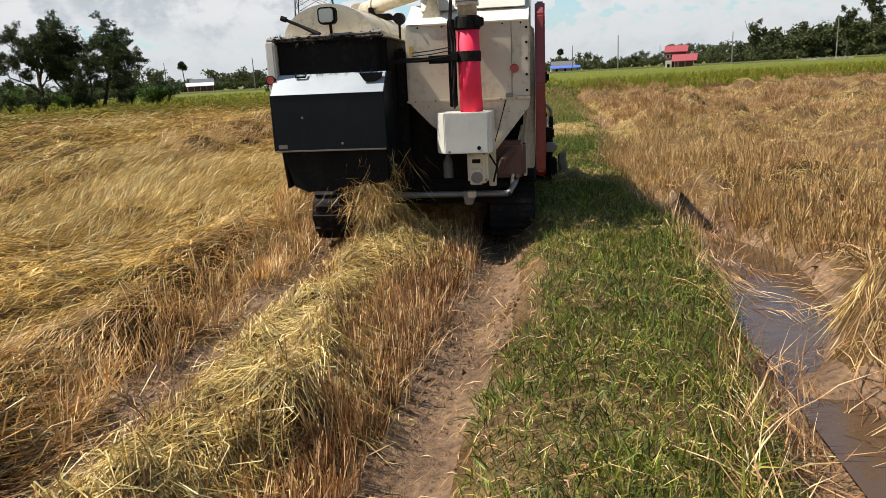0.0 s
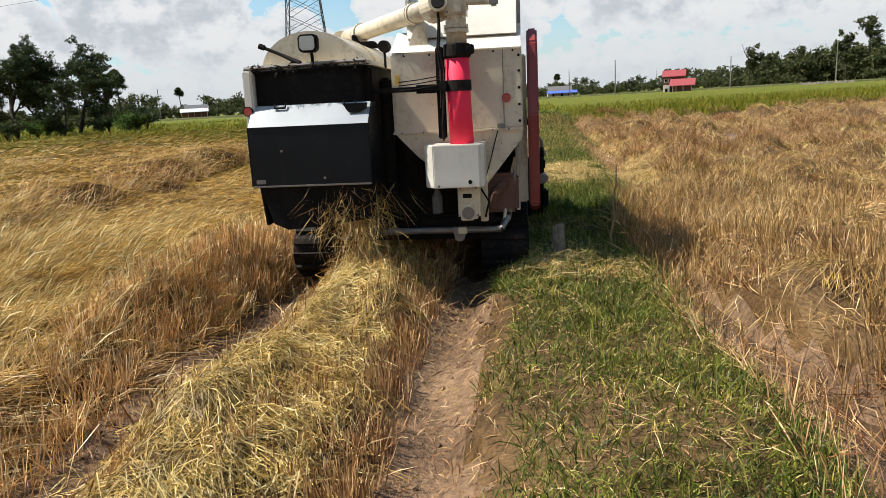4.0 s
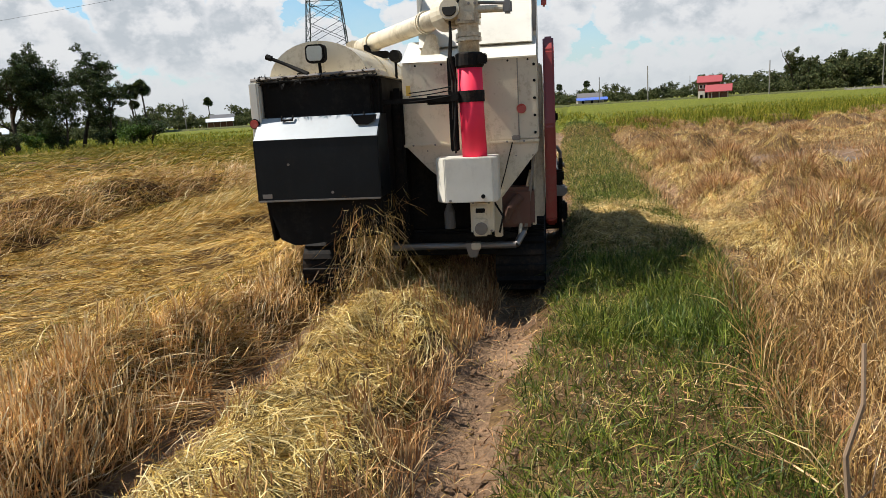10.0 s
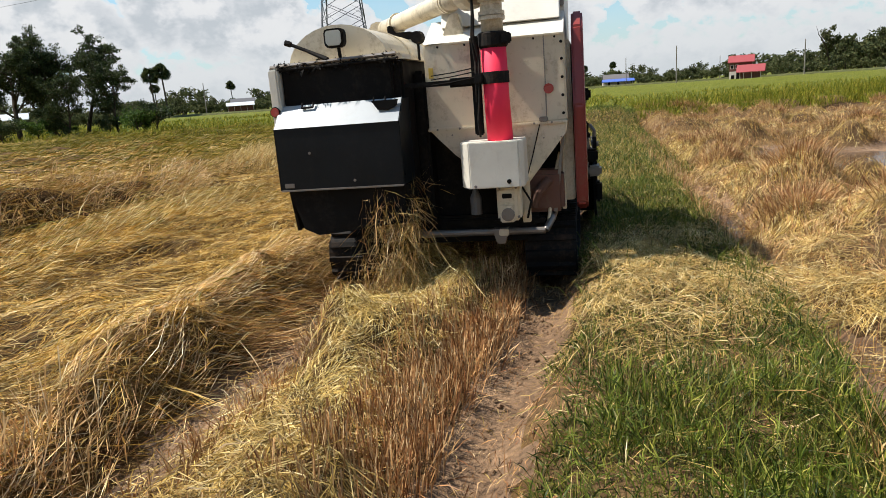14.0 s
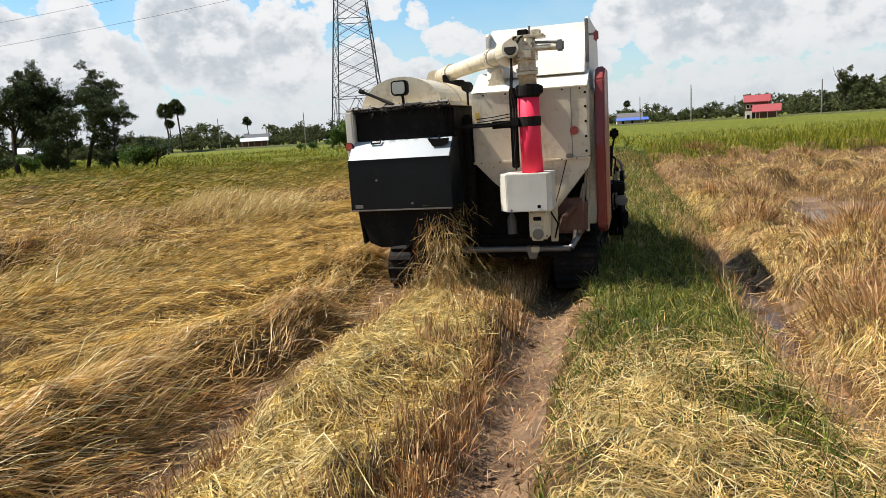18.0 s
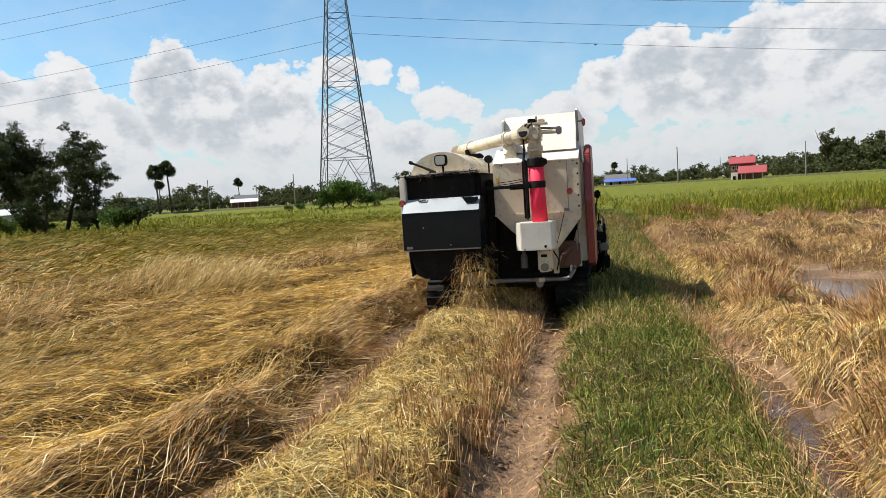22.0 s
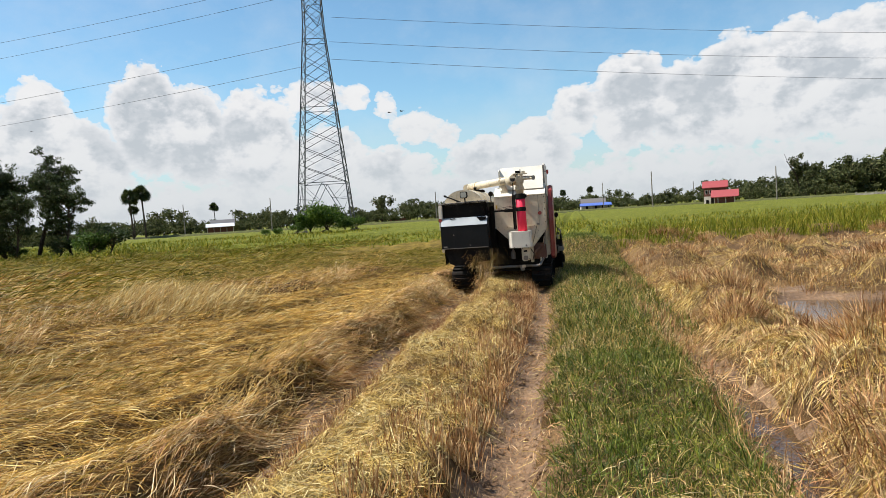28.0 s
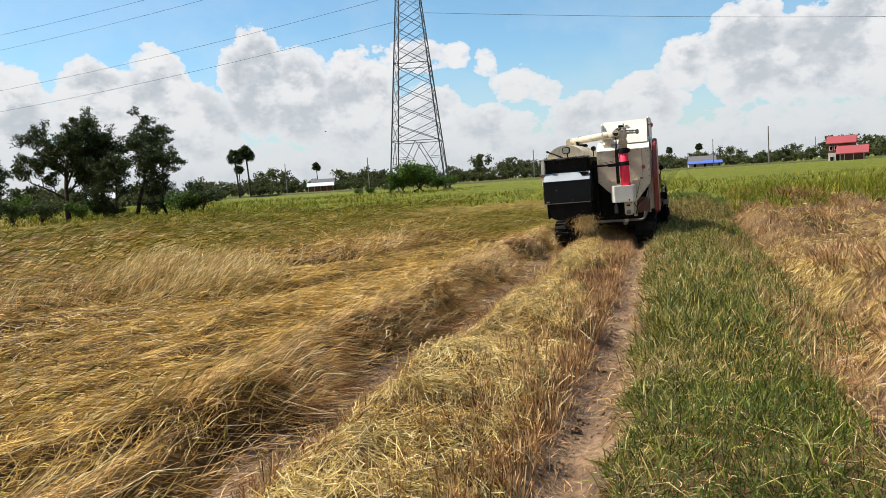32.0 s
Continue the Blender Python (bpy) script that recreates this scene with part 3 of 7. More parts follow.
def shape_z(x, y):
    """The ground's height in the straight plan."""
    rough = fnoise(x, y, 0.35, 3)
    z = 0.05 * (rough - 0.5)
    inside = step(-0.70, -0.50, x) * (1 - step(0.56, 0.68, x))
    lumps = fnoise(x, y, 0.75, 3, 1)
    z = z + inside * (0.01 + windrow(x, y) * (0.09 + 0.50 * np.clip(lumps - 0.36, 0, 1) + 0.11 * (fnoise(x + 0.3 * y, y, 0.17, 2, 54) - 0.45)))
    cleat = 0.012 * np.sin(y * 2 * np.pi / 0.105)
    z = z + (bell(x, 0.75, 0.20) + bell(x, -0.84, 0.18)) * (-0.085 + cleat * step(0.35, 0.6, vnoise(x, y, 1.7, 51)))
    bund = step(0.84, 1.16, x + 0.4 * (fnoise(x, y, 0.4, 3, 47) - 0.5)) * (1 - step(2.02, 2.34, x + 0.12 * (rough - 0.5)))
    z = z + bund * (0.15 + 0.10 * (fnoise(x, y, 1.1, 2, 3) - 0.5))
    pile = straw_pile(x, y) + 0.55 * np.exp(-((x - 1.5) / 0.55) ** 2 - ((y - 5.9) / 0.5) ** 2)
    z = z + 0.07 * pile * (0.1 + 1.8 * lumps)
    ditch = step(2.2, 2.34, x) * (1 - step(2.46 + 0.18 * (1 - step(4.5, 6, y)), 2.64 + 0.3 * (1 - step(4.5, 6, y)), x + 0.35 * (vnoise(x, y, 0.9, 17) - 0.5)))
    z = z - ditch * wet(y) * np.clip(0.045 + 0.42 * (fnoise(x, y, 0.5, 3, 91) - 0.30), 0.0, 0.17)
    pool = np.exp(-((x - 5.3) / 1.75) ** 4 - ((y - 19.8) / 1.75) ** 4)
    z = z - 0.15 * pool
    right = step(2.3, 2.9, x) * (1 - step(0, 0.5, y - crop_edge(x)))
    clods = fnoise(x, y, 1.5, 3, 9)
    z = z + right * (1 - 0.97 * np.clip(pool + ditch * wet(y), 0, 1)) * (0.46 * np.clip(clods - 0.40, 0, 1) + 1.15 * mounds(x, y) + 0.03 + 0.16 * (fnoise(x, y, 0.55, 2, 96) - 0.4) + 0.17 * bell(x, 3.0 + 0.4 * vnoise(x, y, 2.5, 19), 0.32) * (0.3 + 0.7 * step(0.3, 0.6, vnoise(0 * x, y, 1.4, 18))) * step(7, 9, y))
    far = step(0, 0.6, y - crop_edge(x)) * step(2.2, 2.9, x)
    z = z + far * (0.48 + 0.12 * (fnoise(x, y, 2.2, 3, 4) - 0.5))
    left = step(0.0, 0.16, left_edge(y) - x)
    z = z + left * lodged_height(x, y)
    ahead = step(29, 31, y) * (1 - step(2.2, 2.9, x)) * step(-1.2, -0.9, x)
    return z + ahead * 0.42


def spaced(lo, hi, fine, out_lo, out_hi, grow=1.22):
    a = list(np.arange(lo, hi + 1e-6, fine))
    d = fine
    while a[-1] < out_hi:
        d *= grow
        a.append(a[-1] + d)
    d = fine
    while a[0] > out_lo:
        d *= grow
        a.insert(0, a[0] - d)
    return np.array(a)


gx = spaced(-6.5, 5.5, 0.08, -1900, 1900, 1.11)
gy = spaced(-0.5, 26.0, 0.09, -700, 2200, 1.11)
X, Y = np.meshgrid(gx, gy)
Z = ground_z(X, Y)
verts = np.stack([X, Y, Z], 2).reshape(-1, 3)
nx, ny = len(gx), len(gy)
jj, ii = np.meshgrid(np.arange(ny - 1), np.arange(nx - 1), indexing="ij")
a = (jj * nx + ii).ravel()
faces = np.stack([a, a + 1, a + nx + 1, a + nx], 1)
cx, cy = verts[faces].mean(1)[:, 0], verts[faces].mean(1)[:, 1]
nz = fnoise(cx, cy, 0.5, 3, 12)
zone = np.full(len(cx), 2)                                    # straw litter
cu = plan(cx, cy)
zone[((cu > 0.53 + 0.12 * (nz - 0.5)) & (cu < 0.93 + 0.2 * (nz - 0.5)))] = 0
zone[(np.abs(cx + 0.86) < 0.2 + 0.15 * (nz - 0.5))] = 0
zone[(cu > 0.98 + 0.5 * (nz - 0.5)) & (cu < 2.2)] = 1
zone[(cu > 2.2) & (cx < 7.5) & (cy < 23) & (ground_z(cx, cy) < 0.03)] = 0
zone[(cu > 2.75) & (zone == 2)] = 6
zone[cx < left_edge(cy) - 0.02] = 3
big = fnoise(cx, cy, 9, 2, 13)
goldline = 26 + 14 * (big - 0.5) + 0.5 * np.clip(-cx - 12, 0, 60)
zone[(cx < left_edge(cy)) & (cy > goldline)] = 5
zone[(cx < left_edge(cy)) & (cy > goldline + 9 + 10 * big)] = 4
zone[(cx >= left_edge(cy)) & (cy > crop_edge(np.maximum(cx, 2.6)) + 0.4)] = 4
ground = mesh_from_arrays("ground", verts, faces, [MUD, SOIL, STRAW_MAT, LODGED_MAT, FIELD_GREEN, FIELD_GOLD, HARVEST_MAT], zone, True)
tagged(ground, "muddy rice field floor with lodged straw, tracks and a grassy bund", "field", kind="structure")


def sheet(name, x0, x1, y0, y1, z, mat, label, category):
    bm = bmesh.new()
    bmesh.ops.create_grid(bm, x_segments=6, y_segments=6, size=0.5,
                          matrix=Matrix.Translation(((x0 + x1) / 2, (y0 + y1) / 2, z)) @ Matrix.Diagonal((x1 - x0, y1 - y0, 1, 1)))
    ob = part(name, bm, mat, None, label)
    return tagged(ob, category=category, kind="structure")


sheet("water_ditch", 2.1, 4.1, -4.0, 8.5, -0.055, WATER, "shallow brown water beside the grassy bund", "water")
sheet("water_ditch", 2.1, 3.1, 11.5, 19.0, -0.055, WATER, "shallow brown water beside the grassy bund", "water")
sheet("water_pool", 3.4, 7.6, 17.4, 21.8, -0.05, WATER, "muddy puddle in the harvested stubble", "water")


# ---- straw, stubble, grass and standing rice ----
def scatter(n, x0, x1, y0, y1, keep=None):
    """Points strewn over a stretch of the straight plan, then moved to where it lies in the world."""
    x, y = rng.uniform(x0, x1, n), rng.uniform(y0, y1, n)
    if keep is not None:
        k = keep(x, y)
        x, y = x[k], y[k]
    return x + bends(x, y), y


def stand(x, y, lift=0.0):
    return np.stack([x, y, ground_z(x, y) + lift], 1)


def ways(n, heading, spread, rise, rise_spread):
    """Directions: heading in degrees from +x, rise in degrees, each with a spread."""
    a = np.radians(np.asarray(heading) + rng.normal(0, spread, n))
    e = np.radians(np.asarray(rise) + rng.normal(0, rise_spread, n))
    return np.stack([np.cos(a) * np.cos(e), np.sin(a) * np.cos(e), np.sin(e)], 1)


def layer(n, x0, x1, y0, y1, heading, spread, rise, rise_spread, length, width, droop=0.1, lift=(0, 0.03), keep=None, wander=0.35):
    """Stalks that stand or lean on the ground."""
    x, y = scatter(n, x0, x1, y0, y1, keep)
    k = len(x)
    root = stand(x, y, rng.uniform(lift[0], lift[1], k))
    return blades(root, ways(k, heading, spread, rise, rise_spread),
                  rng.uniform(length[0], length[1], k), rng.uniform(width[0], width[1], k), droop, wander)


def lying(n, x0, x1, y0, y1, heading, spread, length, width, lift=(0.0, 0.05), tip_lift=(0.0, 0.06), arch=0.02, keep=None, curl=0.12):
    """Stalks that lie on the heap under them and follow its shape."""
    x, y = scatter(n, x0, x1, y0, y1, keep)
    k = len(x)
    a = np.radians((heading(x, y) if callable(heading) else heading) + rng.normal(0, spread, k))
    size = rng.uniform(length[0], length[1], k)
    dx, dy = np.cos(a), np.sin(a)
    bow = rng.normal(0, curl, k) * size
    root = stand(x, y, rng.uniform(lift[0], lift[1], k))
    tx, ty = x + dx * size, y + dy * size
    mx, my = x + dx * size * 0.5 - dy * bow, y + dy * size * 0.5 + dx * bow
    tip = stand(tx, ty, rng.uniform(tip_lift[0], tip_lift[1], k))
    mid = stand(mx, my, (lift[0] + lift[1]) / 2 + rng.uniform(0, arch * 2, k))
    mid[:, 2] = np.maximum(mid[:, 2], (root[:, 2] + tip[:, 2]) / 2)
    w = rng.uniform(width[0], width[1], (k, 1))
    side = np.stack([-dy, dx, rng.normal(0, 0.7, k)], 1)
    side /= np.linalg.norm(side, axis=1, keepdims=True)
    return ribbon(root, mid, tip, side, w)


def bent(n, x0, x1, y0, y1, heading, spread, rise, rise_spread, length, width, lift=(-0.03, 0.01), keep=None, fold=48):
    """Stalks that rise from the ground and hang over at the top."""
    x, y = scatter(n, x0, x1, y0, y1, keep)
    k = len(x)
    a = np.radians((heading(x, y) if callable(heading) else heading) + rng.normal(0, spread, k))
    e = np.radians((rise(x, y) if callable(rise) else rise) + rng.normal(0, rise_spread, k))
    e2 = np.maximum(e - np.radians(rng.uniform(0.4, 1.3, k) * fold), np.radians(-18))
    size = rng.uniform(length[0], length[1], k)[:, None]
    root = stand(x, y, rng.uniform(lift[0], lift[1], k))
    up1 = np.stack([np.cos(a) * np.cos(e), np.sin(a) * np.cos(e), np.sin(e)], 1)
    a = a + rng.normal(0, 0.25, k)
    up2 = np.stack([np.cos(a) * np.cos(e2), np.sin(a) * np.cos(e2), np.sin(e2)], 1)
    mid = root + up1 * size * 0.6
    tip = mid + up2 * size * 0.4
    low = ground_z(tip[:, 0], tip[:, 1])
    tip[:, 2] = np.maximum(tip[:, 2], low - 0.02)
    w = rng.uniform(width[0], width[1], (k, 1))
    side = np.cross(up1, rng.normal(size=(k, 3)))
    side /= np.linalg.norm(side, axis=1, keepdims=True) + 1e-9
    return ribbon(root, mid, tip, side, w)


def draped(mound, n):
    """Stalks hanging down all round a heap."""
    mx, my, r, h = mound
    a = pick.uniform(0, 2 * np.pi, n)
    d = r * 1.1 * np.sqrt(pick.random(n))
    x, y = mx + np.cos(a) * d, my + np.sin(a) * d
    a = a + pick.normal(0, 0.5, n)
    size = pick.uniform(0.08, 0.24, n)
    root = stand(x, y, pick.uniform(0.0, 0.05, n))
    tip = stand(x + np.cos(a) * size, y + np.sin(a) * size, pick.uniform(-0.02, 0.03, n))
    return blades(root, tip - root, size, pick.uniform(0.003, 0.006, n) * (0.7 + my / 25), 0.0, 0.5)


def shaggy(mound, n):
    """Cut stalks that still stand on a tussock, leaning outwards."""
    mx, my, r, h = mound
    a = pick.uniform(0, 2 * np.pi, n)
    d = r * 0.8 * np.sqrt(pick.random(n))
    e = np.radians(pick.uniform(45, 85, n))
    way = np.stack([np.cos(a) * np.cos(e), np.sin(a) * np.cos(e), np.sin(e)], 1)
    return blades(stand(mx + np.cos(a) * d, my + np.sin(a) * d, -0.02), way, pick.uniform(0.14, 0.32, n), pick.uniform(0.003, 0.006, n) * (0.7 + my / 25), 0.12, 0.5)


def tufts(n, each, x0, x1, y0, y1, length, width, keep=None, lean=12, size=0.022, lift=(-0.02, 0.0)):
    """Hills of cut rice: each a bunch of blunt stalks that lean a little apart."""
    x, y = scatter(n, x0, x1, y0, y1, keep)
    k = len(x)
    dx, dy = rng.normal(0, size, (k, each)), rng.normal(0, size, (k, each))
    a = np.arctan2(dy, dx).ravel() + rng.normal(0, 0.5, k * each)
    e = np.radians(90 - np.abs(rng.normal(0, lean, k * each)) - np.repeat(np.abs(rng.normal(0, 8, k)), each))
    tall = np.repeat(rng.uniform(0.75, 1.0, k), each) * rng.uniform(length[0], length[1], k * each)
    root = stand((x[:, None] + dx).ravel(), (y[:, None] + dy).ravel(), rng.uniform(lift[0], lift[1], k * each))
    way = np.stack([np.cos(a) * np.cos(e), np.sin(a) * np.cos(e), np.sin(e)], 1)
    return cut_stalks(root, way, tall, rng.uniform(width[0], width[1], k * each))


# the windrow of threshed straw between the two tracks
def heaped(x, y):
    return rng.random(len(x)) < 0.06 + step(0.10, 0.45, windrow(x, y))


def tangle(x, y):
    """Straw lies in small locks, each its own way."""
    return 70 + 420 * (vnoise(x, y, 0.19, 26) - 0.5)


stuff("windrow_straw", STRAW, "loose yellow threshed straw lying in a windrow", "straw", [
    lying(122000, -0.66, 0.44, -1.2, 29.0, tangle, 17, (0.10, 0.30), (0.0032, 0.006), (-0.03, 0.03), (-0.04, 0.035), 0.02, heaped, 0.22),
    lying(26000, -0.62, 0.38, -1.2, 29.0, tangle, 60, (0.12, 0.36), (0.0028, 0.005), (0.02, 0.07), (0.0, 0.09), 0.03, lambda x, y: windrow(x, y) > 0.35, 0.3),
    lying(500, 0.95, 2.3, -1.0, 28, 80, 85, (0.12, 0.38), (0.002, 0.0035), (0.03, 0.08), (0.03, 0.10), 0.03),
    lying(6000, -1.0, -0.6, -1, 28, 80, 50, (0.06, 0.22), (0.003, 0.006), (0, 0.02), (0, 0.02), 0.01, lambda x, y: vnoise(x, y, 0.4, 93) > 0.45),
    lying(1500, 0.55, 0.95, -1, 28, 80, 60, (0.04, 0.14), (0.002, 0.004), (0, 0.015), (0, 0.02), 0.01),
])
stuff("dropped_straw", PALE, "pale loose straw dropped across the grassy bund", "straw", [
    lying(9000, 0.95, 2.7, 4.4, 7.2, tangle, 40, (0.08, 0.32), (0.0022, 0.0045), (0.0, 0.06), (0.0, 0.07), 0.03,
          lambda x, y: rng.random(len(x)) < (np.exp(-((x - 1.5) / 0.5) ** 2 - ((y - 5.9) / 0.6) ** 2) + 0.8 * np.exp(-((x - 2.3) / 0.35) ** 2 - ((y - 5.3) / 0.5) ** 2)) * step(0.35, 0.6, vnoise(x, y, 0.35, 92)), 0.25),
    lying(30000, 0.85, 3.6, 10.4, 13.8, tangle, 45, (0.08, 0.30), (0.0022, 0.0046), (0.0, 0.08), (0.0, 0.10), 0.03,
          lambda x, y: rng.random(len(x)) < 1.5 * straw_pile(x, y) * (x > 1.05 + 0.2 * (vnoise(x, y, 0.25, 48) - 0.5)), 0.25),
])
stuff("stubble", STUBBLE, "brown cut rice stubble standing in wet mud", "stubble", [shaggy(m, 420 if m[1] < 20 else 220) for k, m in enumerate(MOUNDS) if k % 2] + [
    tufts(5000, 15, 0.02, 0.55, -1.2, 29.0, (0.09, 0.18), (0.0032, 0.006), lambda x, y: rng.random(len(x)) < (1 - 0.85 * step(0.25, 0.7, windrow(x, y))) * (0.55 + 0.45 * step(0.3, 0.5, vnoise(x, y, 0.3, 60))), 9, 0.035),
    tufts(800, 12, -0.66, -0.4, -1.2, 28.0, (0.08, 0.18), (0.0032, 0.006), None, 26, 0.035),
    layer(3500, 0.40, 0.60, -1.2, 28.0, 10, 60, 50, 18, (0.10, 0.24), (0.003, 0.006), 0.1, (-0.02, 0.0), lambda x, y: vnoise(x, y, 0.6, 52) > 0.4),
    layer(7000, 0.56, 1.0, -1.2, 28.0, 80, 60, 30, 28, (0.03, 0.12), (0.003, 0.006), 0.1, (0, 0.01), lambda x, y: vnoise(x, y, 0.35, 61) > 0.45),
    tufts(4200, 11, 2.35, 9.0, -1.0, 24.0, (0.07, 0.17), (0.0035, 0.0075),
          lambda x, y: (shape_z(x, y) > 0.0) & (rng.random(len(x)) < (1.25 - 0.09 * x) * (0.1 + 1.0 * step(0.40, 0.56, fnoise(x, y, 1.0, 3, 62)))), 20, 0.045),
    layer(14000, 2.35, 9.0, -1.0, 24.0, 100, 80, 22, 20, (0.08, 0.22), (0.0035, 0.007), 0.06, (-0.02, 0.02),
          lambda x, y: (shape_z(x, y) > 0.0) & (rng.random(len(x)) < (1.2 - 0.09 * x) * (0.05 + 1.0 * step(0.44, 0.58, fnoise(x, y, 1.0, 3, 62))) * np.where(y > 11, 0.22 + step(0.03, 0.12, mounds(x, y)), 1))),
    tufts(5500, 6, 2.6, 24.0, 16.0, 46.0, (0.08, 0.20), (0.007, 0.013), lambda x, y: (shape_z(x, y) > 0.02) & (y < crop_edge(x)) & (fnoise(x, y, 1.3, 2, 62) > 0.42), 20, 0.07),
    layer(6000, 2.05, 2.45, -1.0, 26.0, 100, 80, 58, 22, (0.12, 0.34), (0.003, 0.006), 0.08, (-0.02, 0.0), lambda x, y: vnoise(x, y, 0.8, 63) > 0.4),
])
stuff("standing_stubble", TAN, "tan cut rice stalks left standing beside the bund", "stubble", [
    tufts(850, 18, 2.2, 5.2, 4.0, 10.8, (0.14, 0.28), (0.003, 0.006), lambda x, y: rng.random(len(x)) < (1.15 - 0.3 * np.abs(x - 2.8)) * step(0.38, 0.6, fnoise(x, y, 0.7, 2, 94)), 16, 0.05),
    tufts(1300, 16, 2.4, 5.4, 0.6, 4.6, (0.13, 0.24), (0.003, 0.006), lambda x, y: step(0.4, 0.6, fnoise(x, y, 0.7, 2, 94)) * step(2.45, 2.9, x) > rng.random(len(x)), 16, 0.05),
    tufts(2200, 12, 2.4, 9.0, 8.0, 26.0, (0.07, 0.18), (0.0035, 0.007), lambda x, y: (shape_z(x, y) > 0.02) & (rng.random(len(x)) < step(0.42, 0.6, fnoise(x, y, 0.9, 2, 94))), 22, 0.05),
    bent(7000, 1.92, 3.6, 5.6, 9.8, 110, 140, 72, 12, (0.18, 0.40), (0.0026, 0.005), (-0.02, 0.0), lambda x, y: (x > 2.06 + 0.3 * (vnoise(x, y, 0.6, 97) - 0.3) + 0.5 * (1 - step(5.8, 6.6, y))) & (rng.random(len(x)) < (1.2 - 0.5 * np.abs(x - 2.4)) * (0.2 + step(0.35, 0.55, fnoise(x, y, 0.6, 2, 98)))), 30),
])
stuff("ditch_side_straw", STRAW, "golden straw heaped along the edge of the ditch", "straw", [
    lying(30000, 2.45, 4.0, 9.0, 24.0, tangle, 22, (0.12, 0.36), (0.003, 0.0056), (-0.02, 0.05), (-0.06, 0.05), 0.03, lambda x, y: (shape_z(x, y) > 0.02) & (rng.random(len(x)) < (1.25 - 0.6 * np.abs(x - 2.8)) * step(0.3, 0.5, vnoise(x, y, 0.9, 67)))),
    lying(26000, 3.6, 9.5, 9.0, 30.0, tangle, 24, (0.12, 0.34), (0.004, 0.008), (-0.02, 0.05), (-0.06, 0.05), 0.03, lambda x, y: (shape_z(x, y) > 0.03) & (rng.random(len(x)) < step(0.42, 0.62, fnoise(x, y, 1.5, 3, 9) + 0.6 * mounds(x, y)))),
    lying(9000, 2.7, 6.0, 0.2, 9.0, tangle, 22, (0.12, 0.36), (0.003, 0.0056), (-0.02, 0.05), (-0.04, 0.05), 0.03, lambda x, y: (shape_z(x, y) > 0.03) & (rng.random(len(x)) < 0.15 + step(0.05, 0.16, mounds(x, y)))),
    ] + [draped(m, 520 if m[1] < 22 else 240) for k, m in enumerate(MOUNDS) if k % 3 or k < 18])
stuff("scattered_straw", TAN, "pale straw strewn over the harvested stubble", "straw", [
    bent(260, 2.05, 2.6, 6.2, 10.4, 200, 40, 30, 18, (0.3, 0.55), (0.003, 0.006), (0.0, 0.05), None, 30),
    lying(48000, 2.5, 9.0, -1.0, 26.0, tangle, 40, (0.10, 0.30), (0.0028, 0.006), (0, 0.05), (-0.02, 0.06), 0.03,
          lambda x, y: (shape_z(x, y) > 0.03) & (rng.random(len(x)) < (1.15 - 0.09 * x) * step(0.36, 0.56, fnoise(x, y, 1.5, 3, 9) + 0.15 * (vnoise(x, y, 0.8, 64) - 0.4)))),
    lying(26000, 2.8, 24.0, 23.0, 46.0, 100, 80, (0.1, 0.28), (0.007, 0.013), (0, 0.07), (-0.02, 0.09), 0.04,
          lambda x, y: (shape_z(x, y) > 0.05) & (y < crop_edge(x)) & (fnoise(x, y, 1.5, 3, 9) > 0.42)),
    ] + [draped(m, 500 if m[1] < 22 else 240) for k, m in enumerate(MOUNDS) if k % 3 == 0])


def lumps_of(n, x0, x1, y0, y1, size, keep=None):
    """Small irregular clods, eight faces each."""
    x, y = scatter(n, x0, x1, y0, y1, keep)
    k = len(x)
    at = stand(x, y, 0.0)
    d = np.array([(1, 0, 0), (-1, 0, 0), (0, 1, 0), (0, -1, 0), (0, 0, 1), (0, 0, -1)], float)
    r = (rng.uniform(size[0], size[1], k) ** 1.0)[:, None, None] * rng.uniform(0.55, 1.25, (k, 6, 1))
    v = at[:, None, :] + (d[None] + rng.normal(0, 0.25, (k, 6, 3))) * r * np.array([1, 1, 0.6])
    f = np.array([(0, 2, 4), (2, 1, 4), (1, 3, 4), (3, 0, 4), (2, 0, 5), (1, 2, 5), (3, 1, 5), (0, 3, 5)])
    return v.reshape(-1, 3), ((np.arange(k) * 6)[:, None, None] + f).reshape(-1, 3)


stuff("mud_clods", MUD, "crumbly clods of brown mud pressed up by the tracks", "mud", [
    lumps_of(7000, 0.52, 1.02, -0.6, 26.0, (0.006, 0.026), lambda x, y: rng.random(len(x)) < (0.3 + 0.9 * step(0.4, 0.6, vnoise(x, y, 0.5, 56))) * (1 - 0.6 * bell(x, 0.77, 0.1) * step(10, 11.5, y))),
    lumps_of(3500, -1.05, -0.6, -0.6, 26.0, (0.006, 0.024)),
    lumps_of(1500, 2.3, 4.2, -0.6, 26.0, (0.01, 0.05), lambda x, y: shape_z(x, y) < 0.05),
])
stuff("floating_straw", STUBBLE, "wet brown straw lying in the muddy ditch", "straw", [
    lying(11000, 2.15, 4.0, -1.0, 19.0, lambda x, y: 100 + 120 * (vnoise(x, y, 0.5, 95) - 0.5), 25, (0.12, 0.4), (0.003, 0.006), (0.05, 0.07), (0.05, 0.075), 0.005,
          lambda x, y: (wet(y) > 0.1) & (vnoise(x, y, 0.55, 65) > 0.38)),
])


